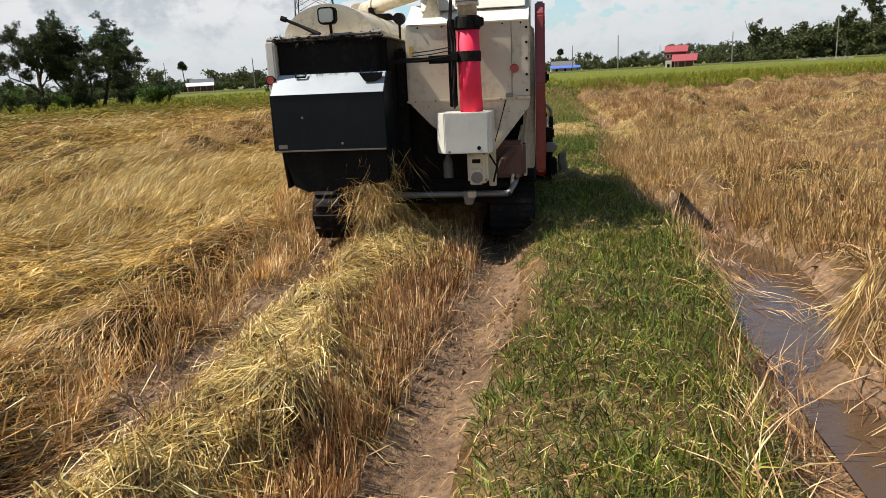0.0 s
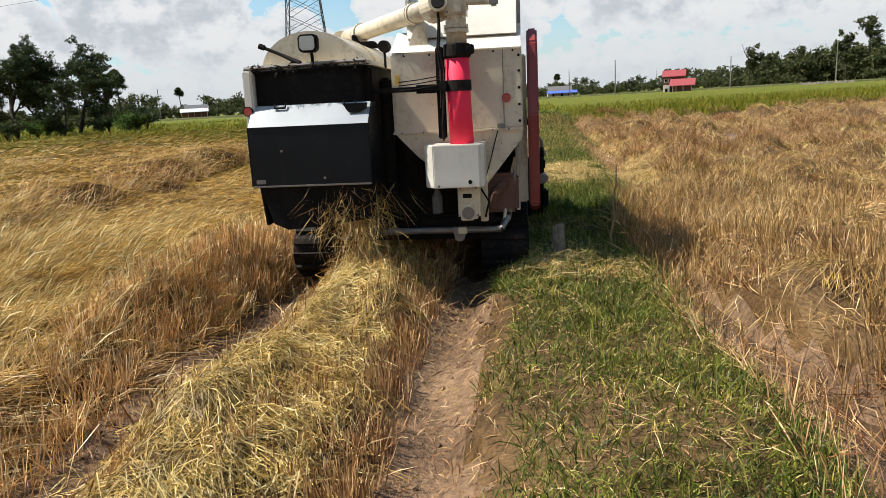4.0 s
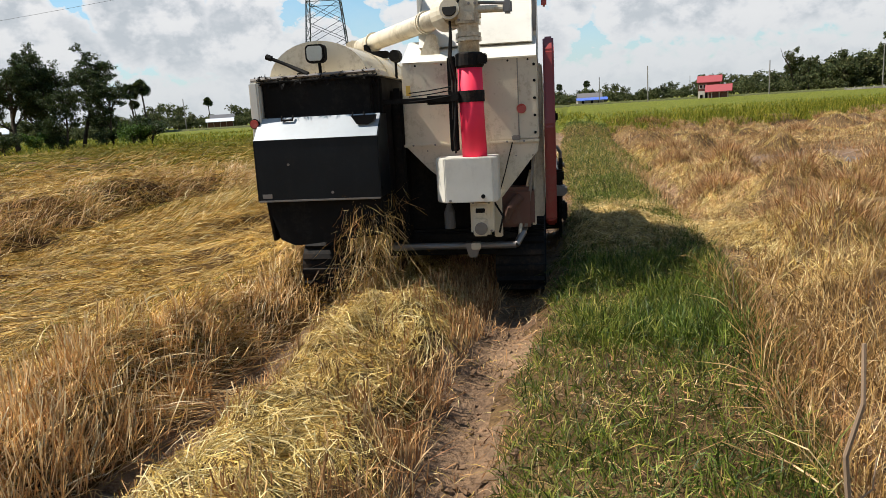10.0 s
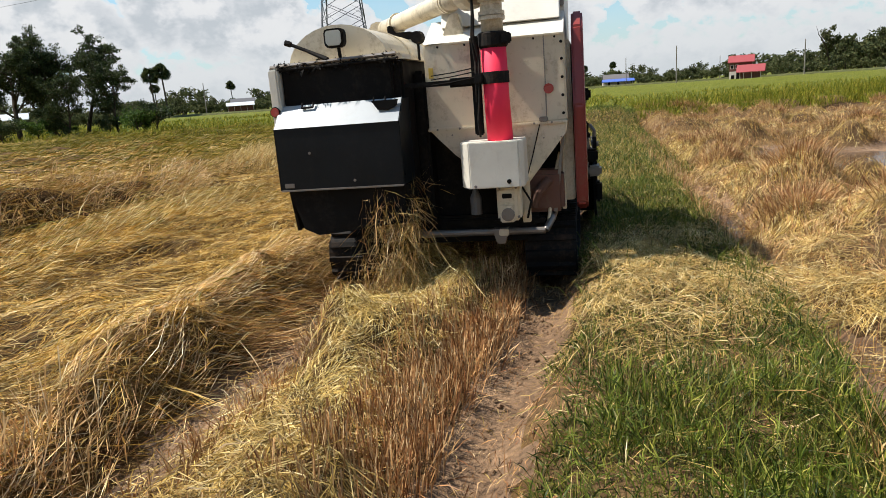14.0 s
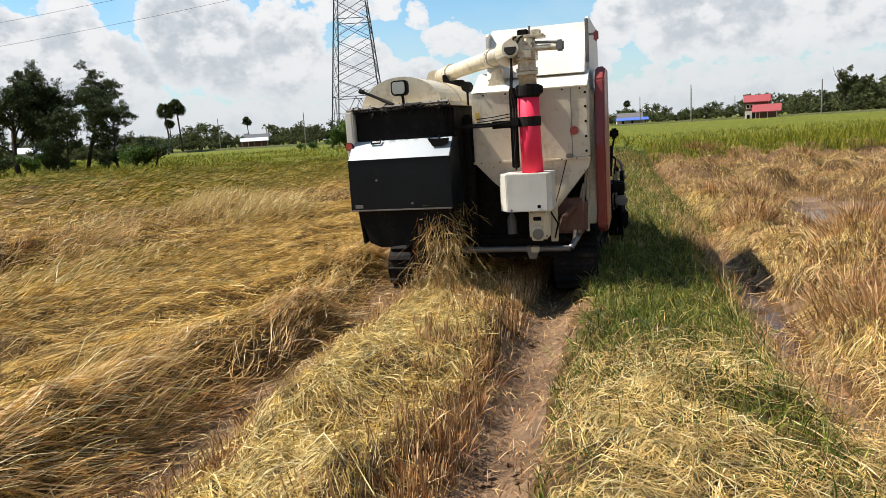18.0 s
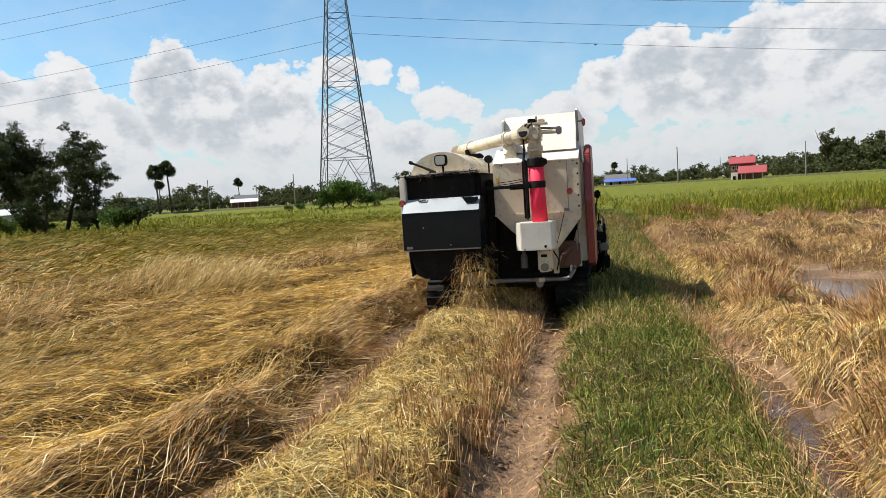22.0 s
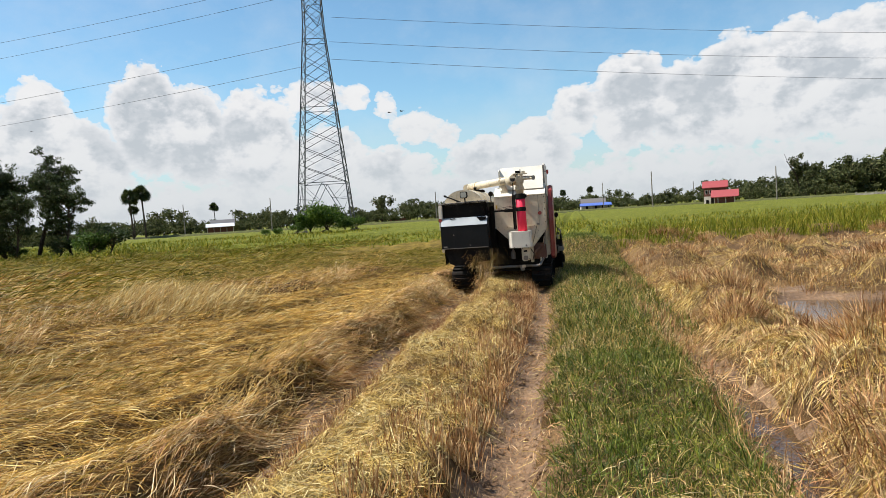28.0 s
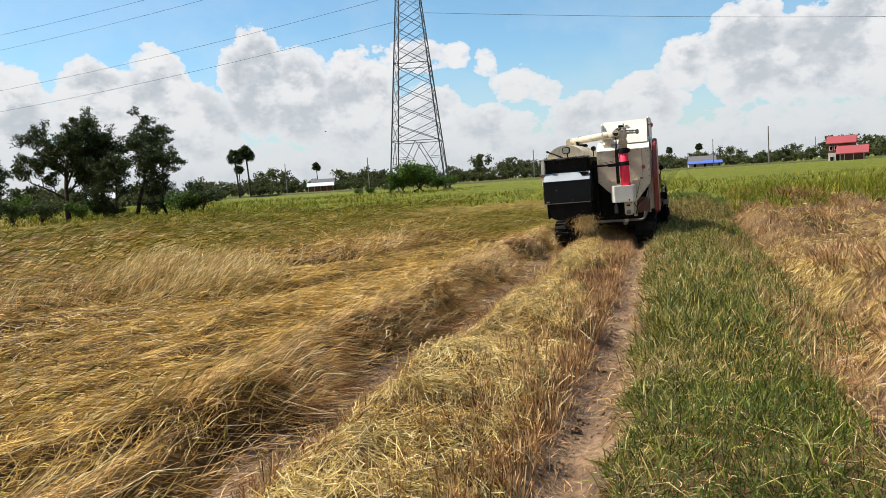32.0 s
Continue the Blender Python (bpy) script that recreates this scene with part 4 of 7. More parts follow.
def comb_heading(x, y):
    """The way the lodged rice points: along the track beside it, across the field further out."""
    near = bell(x, left_edge(y) - 0.2, 0.6)
    swirl = 80 * (fnoise(x, y, 2.6, 2, 21) - 0.5) + 55 * (vnoise(x, y, 0.45, 22) - 0.5)
    return near * (80 + 0.6 * swirl) + (1 - near) * (46 + swirl)


def comb_rise(x, y):
    u = upright(x, y)
    return 2 + 24 * u + 16 * (vnoise(x, y, 0.3, 23) - 0.5) + 14 * bell(x, left_edge(y) - 0.15, 0.3)


def gone_green(x, y):
    """The share of plants that are still greenish, growing towards the middle of the field."""
    return np.clip(0.14 + 0.4 * crop_step(x, y) * step(0.42, 0.6, fnoise(x, y, 3.0, 2, 71)) + 0.92 * step(16, 32, y + 0.12 * x + 20 * (fnoise(x, y, 4.0, 2, 70) - 0.5)), 0, 0.95)


def lodged(n, x0, x1, y0, y1, length, width, green, spread=16, lift=(-0.04, 0.03)):
    def kept(x, y):
        k = x < left_edge(y) + 0.02
        g = rng.random(len(x)) < gone_green(x, y)
        return k & (g if green else ~g) & (rng.random(len(x)) > 0.55 * hollow(x, y)) & (rng.random(len(x)) < 0.14 + 0.95 * upright(x, y))
    return bent(n, x0, x1, y0, y1, comb_heading, spread, comb_rise, 9, length, width, lift, kept)


def mat(n, x0, x1, y0, y1, length, width, green):
    """Stalks pressed flat into locks, each lock its own way."""
    def kept(x, y):
        g = rng.random(len(x)) < gone_green(x, y)
        return (x < left_edge(y) - 0.05) & (g if green else ~g) & (rng.random(len(x)) > 0.7 * hollow(x, y))
    return lying(n, x0, x1, y0, y1, lambda x, y: comb_heading(x, y) + 60 * (vnoise(x, y, 0.2, 29) - 0.5), 24, length, width, (0.0, 0.03), (-0.01, 0.05), 0.015, kept, 0.15)


def heads(n, x0, x1, y0, y1, length, width):
    """Broken leaves and grain heads lying every way on the swaths."""
    return layer(n, x0, x1, y0, y1, 60, 70, 22, 26, length, width, 0.25, (0.0, 0.09), lambda x, y: x < left_edge(y) - 0.1, 0.6)


def bright_patch(x, y):
    crests = np.exp(-((x + 3.5) / 1.6) ** 4 - ((y - 6.4) / 1.0) ** 4) + 0.6 * np.exp(-((x + 3.7) / 0.6) ** 2 - ((y - 14.0) / 2.4) ** 4)
    return crests + np.exp(-((x + 4.9) / 1.1) ** 2 - ((y - 20.0) / 0.9) ** 2) + 0.75 * step(0.6, 0.9, upright(x, y)) * step(0.35, 0.6, vnoise(x, y, 1.3, 30)) * (1 - step(22, 30, y))


stuff("lodged_rice", LODGED, "golden ripe rice flattened in swaths by wind", "rice crop", [
    lodged(90000, -3.6, -1.02, -1.0, 27, (0.14, 0.34), (0.0028, 0.0052), False, 24),
    mat(130000, -3.8, -1.04, -1.0, 27, (0.14, 0.40), (0.0028, 0.0055), False),
    mat(84000, -8.2, -3.6, 1.0, 30, (0.20, 0.46), (0.0045, 0.0085), False),
    mat(26000, -24.0, -8.0, 4.0, 38, (0.3, 0.7), (0.010, 0.020), False),
    heads(36000, -4.5, -1.0, -1.0, 27, (0.03, 0.09), (0.004, 0.007)),
    heads(30000, -10.0, -3.5, 2, 30, (0.05, 0.12), (0.006, 0.011)),
    lodged(80000, -8.0, -3.4, 0, 30, (0.18, 0.40), (0.004, 0.008), False, 24),
    lodged(46000, -24.0, -7.5, 3, 38, (0.35, 0.75), (0.010, 0.020), False, 18),
])


def edge_rise(x, y):
    return 4 + 26 * step(0.45, 0.62, vnoise(x, y, 1.2, 4)) + 20 * (vnoise(x, y, 0.25, 24) - 0.5)


def edge_heading(x, y):
    return 76 + 44 * (vnoise(x, y, 0.8, 31) - 0.5) + 34 * (vnoise(x, y, 0.25, 32) - 0.5)


def edge_keep(x, y):
    return (x < left_edge(y) - 0.02) & (rng.random(len(x)) < (1.1 - np.abs(x - left_edge(y) + 0.12) / 0.42) * (0.35 + 0.65 * step(0.3, 0.5, vnoise(x, y, 0.5, 38))) * (1 - 0.8 * hollow(x, y)))


stuff("bent_stalks", BANK, "brown bent rice stalks along the edge of the track", "rice crop", [
    lying(80000, -1.9, -0.95, -1.6, 26.6, edge_heading, 10, (0.26, 0.62), (0.0028, 0.0052), (-0.03, 0.04), (-0.03, 0.06), 0.03, edge_keep, 0.10),
    bent(12000, -1.8, -0.95, -1.0, 27, edge_heading, 14, edge_rise, 8, (0.22, 0.5), (0.0028, 0.0052), (-0.04, 0.03), edge_keep, 34),
    tufts(1500, 13, -1.6, -1.0, 3.8, 8.6, (0.16, 0.28), (0.003, 0.0056), lambda x, y: (x < left_edge(y) - 0.02) & (rng.random(len(x)) < bell(y, 6.0, 1.7) * (1.15 - np.abs(x - left_edge(y) + 0.08) / 0.45)), 13, 0.035),
    bent(30000, -5.8, -3.2, -1, 30, 60, 40, 58, 14, (0.24, 0.5), (0.0035, 0.007), (-0.05, 0.0), lambda x, y: (crop_step(x, y) > 0.02) & (crop_step(x, y) < 0.98), 40),
    tufts(500, 10, -1.3, -0.95, -1.0, 10, (0.12, 0.26), (0.003, 0.006), lambda x, y: vnoise(x, y, 0.9, 53) > 0.35, 24, 0.04),
    layer(1800, -1.1, -0.66, -1.0, 27, 80, 60, 20, 20, (0.08, 0.24), (0.003, 0.006), 0.1, (0, 0.01)),
])
stuff("pale_lodged_rice", PALE, "pale bent rice stalks standing along the lodged swaths", "rice crop", [
    bent(5000, -6.2, -3.6, 19.2, 21.4, 70, 26, 52, 14, (0.28, 0.55), (0.004, 0.009), (-0.02, 0.03), lambda x, y: rng.random(len(x)) < np.exp(-((x + 4.9) / 1.0) ** 4 - ((y - 20.3) / 0.8) ** 4), 36),
    bent(34000, -6.0, -1.3, 2.8, 8.4, comb_heading, 26, 44, 16, (0.16, 0.38), (0.003, 0.007), (-0.02, 0.02),
         lambda x, y: rng.random(len(x)) < np.exp(-((x + 3.3) / 2.0) ** 4 - ((y - 5.6) / 2.2) ** 4) * (0.15 + step(0.40, 0.60, fnoise(x, y, 0.8, 3, 99))), 36),
    bent(8000, -1.6, -0.88, -1.5, 27, edge_heading, 12, edge_rise, 10, (0.3, 0.6), (0.0026, 0.005), (0.0, 0.04), edge_keep, 36),
    bent(60000, -9.0, -1.8, 2, 31, comb_heading, 26, lambda x, y: 10 + comb_rise(x, y), 12, (0.26, 0.52), (0.004, 0.009), (-0.02, 0.02), lambda x, y: rng.random(len(x)) < bright_patch(x, y), 40),
    bent(16000, -8.0, -1.2, -1, 27, comb_heading, 40, 12, 12, (0.14, 0.34), (0.003, 0.007), (0.0, 0.05), lambda x, y: (vnoise(x, y, 0.9, 35) > 0.5)),
])
stuff("greenish_lodged_rice", RIPE, "olive-green bending rice not yet fully ripe", "rice crop", [
    lodged(90000, -9.0, -1.0, 0, 34, (0.16, 0.40), (0.004, 0.010), True, 26, (0.0, 0.06)),
    mat(60000, -9.0, -1.2, 0, 34, (0.10, 0.30), (0.004, 0.009), True),
    mat(40000, -30.0, -8.0, 6, 46, (0.3, 0.6), (0.014, 0.026), True),
    lodged(42000, -30.0, -8.0, 6, 46, (0.4, 0.9), (0.014, 0.03), True, 28),
])


def bundkeep(x, y):
    left = 1.0 + 0.45 * (fnoise(x, y, 0.55, 3, 40) - 0.5)
    return (x > left) & (x < 2.22 + 0.3 * (vnoise(x, y, 0.7, 41) - 0.5))


def thin(x, y):
    return rng.random(len(x)) < (0.5 + 0.5 * step(0.36, 0.6, fnoise(x, y, 0.5, 3, 42))) * (1 - 0.75 * straw_pile(x, y))


def lush(x, y):
    return bundkeep(x, y) & (rng.random(len(x)) < (0.10 + 0.75 * bell(x, 2.08, 0.22) + 0.9 * bell(y, 9.3, 0.8) + 0.9 * bell(y, 14.4, 1.3) + 0.35 * bell(y, 18, 2.5)) * (0.3 + step(0.4, 0.6, vnoise(x, y, 0.35, 44))))


stuff("bund_grass", GRASS, "short green grass growing on the earth bund", "grass", [
    layer(190000, 0.7, 2.4, -1.0, 20.0, 90, 180, 50, 24, (0.05, 0.14), (0.003, 0.0058), 0.2, (-0.01, 0.0), lambda x, y: bundkeep(x, y) & thin(x, y)),
    layer(9000, 1.2, 2.3, 8.4, 10.4, 90, 180, 66, 16, (0.12, 0.30), (0.003, 0.005), 0.3, (-0.01, 0.0), lambda x, y: vnoise(x, y, 0.4, 49) > 0.4),
    layer(44000, 0.8, 2.4, -1.0, 20.0, 90, 180, 60, 20, (0.10, 0.26), (0.003, 0.0055), 0.3, (-0.01, 0.0), lush),
    layer(34000, 0.8, 2.6, 18.0, 33.0, 90, 180, 60, 20, (0.06, 0.26), (0.004, 0.008), 0.22, (-0.01, 0.0), lambda x, y: x > 1.0 + 1.0 * (fnoise(x, y, 0.55, 3, 40) - 0.5)),
    layer(300, 0.95, 2.3, -1.0, 20.0, 90, 180, 60, 20, (0.3, 0.6), (0.002, 0.004), 0.35, (-0.01, 0.0)),
])
stuff("dry_grass", PALE, "dry yellowed grass blades among the green", "grass", [
    layer(12000, 0.85, 2.4, -1.0, 20.0, 90, 180, 42, 26, (0.04, 0.14), (0.0025, 0.005), 0.2, (-0.01, 0.0), lambda x, y: bundkeep(x, y) & (rng.random(len(x)) < 0.15 + 0.9 * step(0.5, 0.66, fnoise(x, y, 0.6, 2, 43)))),
    layer(3500, 0.9, 2.3, 12.5, 20.0, 90, 180, 50, 24, (0.08, 0.22), (0.0025, 0.005), 0.25, (-0.01, 0.0), lambda x, y: bundkeep(x, y) & (rng.random(len(x)) < 0.3 + 0.7 * step(0.45, 0.6, fnoise(x, y, 0.8, 2, 46)))),
    layer(19000, 0.85, 2.5, 17.0, 31.0, 90, 180, 48, 26, (0.06, 0.24), (0.003, 0.007), 0.2, (-0.01, 0.0)),
])
stuff("dead_thatch", STUBBLE, "brown dead grass matted under the green", "grass", [
    lying(15000, 0.72, 2.4, -1.0, 24.0, 90, 180, (0.04, 0.14), (0.0025, 0.0055), (0.0, 0.03), (0.0, 0.04), 0.01, lambda x, y: (x > 0.8 + 0.3 * (vnoise(x, y, 0.3, 45) - 0.5)) & (rng.random(len(x)) < 1 - 0.6 * step(0.4, 0.6, fnoise(x, y, 0.5, 3, 42)))),
])


def rice_edge(n, x0, x1, depth, length, width):
    x = rng.uniform(x0, x1, n)
    y = crop_edge(x) + depth[0] + (depth[1] - depth[0]) * rng.random(n) ** 1.6
    z = ground_z(x, y)
    root = np.stack([x, y, np.where(y < crop_edge(x) + 0.5, 0.05, z - 0.25)], 1)
    return blades(root, ways(n, 90, 180, 72, 12), rng.uniform(length[0], length[1], n), rng.uniform(width[0], width[1], n), 0.18, 0.4)


def standing(n, x0, x1, y0, y1, length, width, keep=None):
    x, y = scatter(n, x0, x1, y0, y1, keep)
    k = len(x)
    return blades(stand(x, y, -0.2), ways(k, 60, 120, 68, 14), rng.uniform(length[0], length[1], k), rng.uniform(width[0], width[1], k), 0.2, 0.4)


stuff("standing_rice", STANDING, "standing green and yellow rice, ripening", "rice crop", [
    rice_edge(22000, 2.4, 34.0, (0.0, 7.0), (0.45, 0.8), (0.012, 0.024)),
    rice_edge(13000, 2.4, 60.0, (6.0, 26.0), (0.4, 0.6), (0.025, 0.05)),
    standing(18000, -45.0, 3.0, 31, 60, (0.35, 0.6), (0.025, 0.05), lambda x, y: (x < 2.6) & (y > 31 + 10 * vnoise(x, y, 6, 50) + 0.3 * np.clip(-x - 10, 0, 50))),
    standing(12000, -90.0, -20.0, 40, 95, (0.4, 0.7), (0.05, 0.09)),
])


# ---- trees ----
def leaf_cloud(centres, radii, n, size, flat=0.75):
    """Small leaves on the shells of many clumps."""
    k = rng.integers(0, len(centres), n)
    d = rng.normal(size=(n, 3))
    d /= np.linalg.norm(d, axis=1, keepdims=True)
    r = radii[k][:, None] * rng.uniform(0.35, 1.08, (n, 1))
    at = centres[k] + d * r * np.array([1, 1, flat])
    side = rng.normal(size=(n, 3))
    side /= np.linalg.norm(side, axis=1, keepdims=True)
    up = np.cross(side, rng.normal(size=(n, 3)))
    up /= np.linalg.norm(up, axis=1, keepdims=True)
    s = rng.uniform(size[0], size[1], (n, 1))
    v = np.stack([at - side * s * 0.5, at - up * s * 0.3, at + side * s * 0.5, at + up * s * 0.3], 1).reshape(-1, 3)
    f = (np.arange(n) * 4)[:, None] + np.array([0, 1, 2, 3])
    return v, f


def tree_meshes(seed, height, trunk_to, spread, limbs, clumps, leaves, leaf, clump=(0.5, 1.0), mat=None, girth=0.22, forks=4):
    """A trunk with limbs and twigs, and a crown of leaf clumps that hang on the twigs."""
    r = random.Random(seed)
    bm, ends = bmesh.new(), []
    lean = Vector((r.uniform(-0.4, 0.4), r.uniform(-0.3, 0.3), 0))
    top = Vector((0, 0, trunk_to)) + lean
    mid = top * 0.5 + Vector((r.uniform(-0.12, 0.12), r.uniform(-0.1, 0.1), 0))
    add_tube(bm, [(0, 0, -0.3), (0, 0, 0.15), mid, top], [girth * 1.5, girth, girth * 0.8, girth * 0.6], 9)
    for k in range(limbs):
        a = 2 * math.pi * (k + r.uniform(-0.3, 0.3)) / limbs
        start = mid.lerp(top, r.uniform(0.35, 1.0))
        out = spread * r.uniform(0.55, 1.0)
        rise = (height - start.z) * r.uniform(0.45, 0.95)
        end = start + Vector((math.cos(a) * out, math.sin(a) * out, rise))
        bow = start.lerp(end, 0.5) + Vector((r.uniform(-0.3, 0.3), r.uniform(-0.3, 0.3), r.uniform(-0.1, 0.5)))
        add_tube(bm, [start, start.lerp(bow, 0.5) + Vector((0, 0, 0.12)), bow, end], [girth * 0.5, girth * 0.38, girth * 0.26, girth * 0.08], 6)
        ends += [end, bow.lerp(end, 0.6)]
        for j in range(forks):
            s = bow.lerp(end, r.uniform(-0.3, 0.8))
            e = s + Vector((r.uniform(-1, 1), r.uniform(-1, 1), r.uniform(-0.15, 0.7))) * spread * 0.42
            add_tube(bm, [s, s.lerp(e, 0.5) + Vector((0, 0, r.uniform(0, 0.2))), e], [girth * 0.17, girth * 0.11, girth * 0.035], 5)
            ends += [e, s.lerp(e, 0.7)]
    cen, rad = [], []
    for k in range(clumps):
        e = r.choice(ends)
        cen.append(e + Vector((r.gauss(0, 0.3), r.gauss(0, 0.3), r.gauss(0.05, 0.22))) * clump[1])
        rad.append(r.uniform(*clump))
    v, f = leaf_cloud(np.array(cen), np.array(rad), leaves, leaf)
    wood = bpy.data.meshes.new("trunk")
    bm.to_mesh(wood)
    bm.free()
    wood.materials.append(BARK)
    wood.polygons.foreach_set("use_smooth", [True] * len(wood.polygons))
    crown = mesh_from_arrays("crown", v, f, [mat or LEAF])
    data = crown.data
    bpy.data.objects.remove(crown)
    return wood, data


def branching_tree(seed, height, fork_at, spread, limbs, leaves, leaf, clump, mat, girth, leader=0.6, droop=0.0):
    """A tree that forks again and again: trunk, limbs, boughs and twigs, with leaf clumps on the twigs."""
    r = random.Random(seed)
    bm, cen, rad = bmesh.new(), [], []

    def grow(p, way, size, thick, sides, held=False):
        pts = [p]
        for k in range(3):
            way = (way + Vector((r.gauss(0, 0.16), r.gauss(0, 0.16), r.gauss(0.03 - droop, 0.1)))).normalized()
            pts.append(pts[-1] + way * size / 3)
        if held and not inside(pts[-1]):
            return None, way
        add_tube(bm, pts, [thick, thick * 0.85, thick * 0.65, thick * 0.4], sides)
        return pts, way

    def turned(way, angle):
        side = way.orthogonal().normalized()
        return (Matrix.Rotation(r.uniform(0, 6.283), 3, way) @ (Matrix.Rotation(angle, 3, side) @ way)).normalized()

    def inside(q):
        c = Vector((0, 0, fork_at + (height - fork_at) * 0.48))
        d = q - c
        return (d.x / spread) ** 2 + (d.y / spread) ** 2 + (d.z / ((height - fork_at) * 0.56)) ** 2 < r.uniform(0.8, 1.3)

    stem, way = grow(Vector((0, 0, -0.3)), Vector((r.gauss(0, 0.06), r.gauss(0, 0.06), 1)), height * leader + 0.3, girth, 9)
    spine = [stem[0].lerp(stem[3], 0.0)] + stem[1:]
    for k in range(limbs):
        u = max(fork_at / (height * leader), 0.1)
        u = u + (1 - u) * (k + r.random()) / limbs
        q = spine[min(int(u * 3), 2)].lerp(spine[min(int(u * 3), 2) + 1], u * 3 - min(int(u * 3), 2))
        limb, lw = grow(q, turned(Vector((0, 0, 1)), r.uniform(0.5, 1.2) * (1.15 - 0.6 * u)), spread * r.uniform(0.7, 1.05), girth * 0.5 * (1.1 - 0.5 * u), 6)
        for j in range(6):
            b0 = limb[1 + j % 3]
            bough, bw = grow(b0, turned(lw, r.uniform(0.5, 1.1)), spread * r.uniform(0.3, 0.5), girth * 0.17, 5, True)
            if bough is None:
                continue
            for i in range(5):
                twig, tw = grow(bough[1 + i % 3], turned(bw, r.uniform(0.4, 1.1)), spread * r.uniform(0.12, 0.26), girth * 0.07, 4, True)
                if twig is None:
                    continue
                for e in (twig[2], twig[3]):
                    cen.append(e)
                    rad.append(r.uniform(*clump))
    v, f = leaf_cloud(np.array([tuple(c) for c in cen]), np.array(rad), leaves, leaf)
    wood = bpy.data.meshes.new("trunk")
    bm.to_mesh(wood)
    bm.free()
    wood.materials.append(BARK)
    wood.polygons.foreach_set("use_smooth", [True] * len(wood.polygons))
    crown = mesh_from_arrays("crown", v, f, [mat])
    data = crown.data
    bpy.data.objects.remove(crown)
    return wood, data


def plant_tree(meshes, x, y, turn=0, size=1.0, label="", name="tree", category="tree", group="", z=0.3):
    ob = thing(name, label, category, group, pose(x, y, z, 0, 0, turn))
    ob.scale = (size, size, size)
    for part_name, data in zip(("trunk", "crown"), meshes):
        new(part_name, data).parent = ob
    return ob


def polar(az, dist, eye=(1.26, 10.54)):
    a = radians(az)
    return eye[0] + math.sin(a) * dist, eye[1] + math.cos(a) * dist


# three big old trees and the scrub at their feet
big = [branching_tree(s, 7.4, 1.5, 3.1, 9, 26000, (0.09, 0.18), (0.20, 0.50), LEAF, 0.19, 0.62) for s in (3, 8)]
airy = branching_tree(14, 7.2, 2.0, 3.0, 8, 15000, (0.08, 0.16), (0.14, 0.36), LEAF, 0.15, 0.6)
slim = branching_tree(19, 5.2, 0.6, 2.1, 8, 13000, (0.08, 0.16), (0.18, 0.40), LEAF, 0.10, 0.7)
for az, d, turn, size, which, label in (
        (-45.2, 55.5, 20, 1.00, big[0], "broad dark-green tree with a dense rounded crown beside the field"),
        (-40.9, 55.6, 130, 1.02, airy, "tall dark tree with open limbs and thin foliage"),
        (-42.9, 57.5, 250, 1.0, big[1], "spreading dark tree standing behind its neighbours"),
        (-50.2, 62.0, 80, 0.72, big[1], "low dark tree at the outer end of the grove")):
    plant_tree(which, *polar(az, d), turn, size, label, group="old trees beside the field")
plant_tree(slim, *polar(-38.7, 54), 70, 0.98, "smaller feathery tree at the end of the grove", group="old trees beside the field")
plant_tree(slim, *polar(-42.4, 53), 170, 0.85, "smaller dark tree between two big trunks", group="old trees beside the field")
bush = [tree_meshes(s, 1.9, 0.3, 1.2, 7, 22, 2600, (0.10, 0.22), (0.35, 0.65), BUSH, 0.06, 3) for s in (21, 22, 23)]
dark_bush = [(w, c.copy()) for w, c in bush]
for w, c in dark_bush:
    c.materials[0] = LEAF
for k, (az, d, s) in enumerate(((-44.2, 52, 0.7), (-43.0, 53, 0.6), (-41.9, 54, 0.45), (-39.6, 53, 0.7), (-37.4, 51, 0.85), (-36.5, 51, 1.0), (-36.9, 52, 0.6), (-46.6, 50, 0.7), (-48.2, 52, 0.9), (-49.6, 50, 0.8))):
    plant_tree((dark_bush if k % 2 else bush)[k % 3], *polar(az, d), 77 * k, s, "leafy green shrub in the undergrowth", "shrub", "shrub", "scrub under the trees")
for k, (az, d, s) in enumerate(((-21.3, 84, 1.3), (-20.5, 83, 1.8), (-19.8, 83, 1.5), (-18.8, 85, 0.9), (-17.6, 88, 0.9), (-22.6, 84, 0.7), (-23.9, 83, 0.5), (-25.0, 84, 0.45))):
    plant_tree(bush[k % 3], *polar(az, d), 61 * k, s, "bright green bush growing round the pylon's feet", "bush", "bush", "bushes at the pylon")


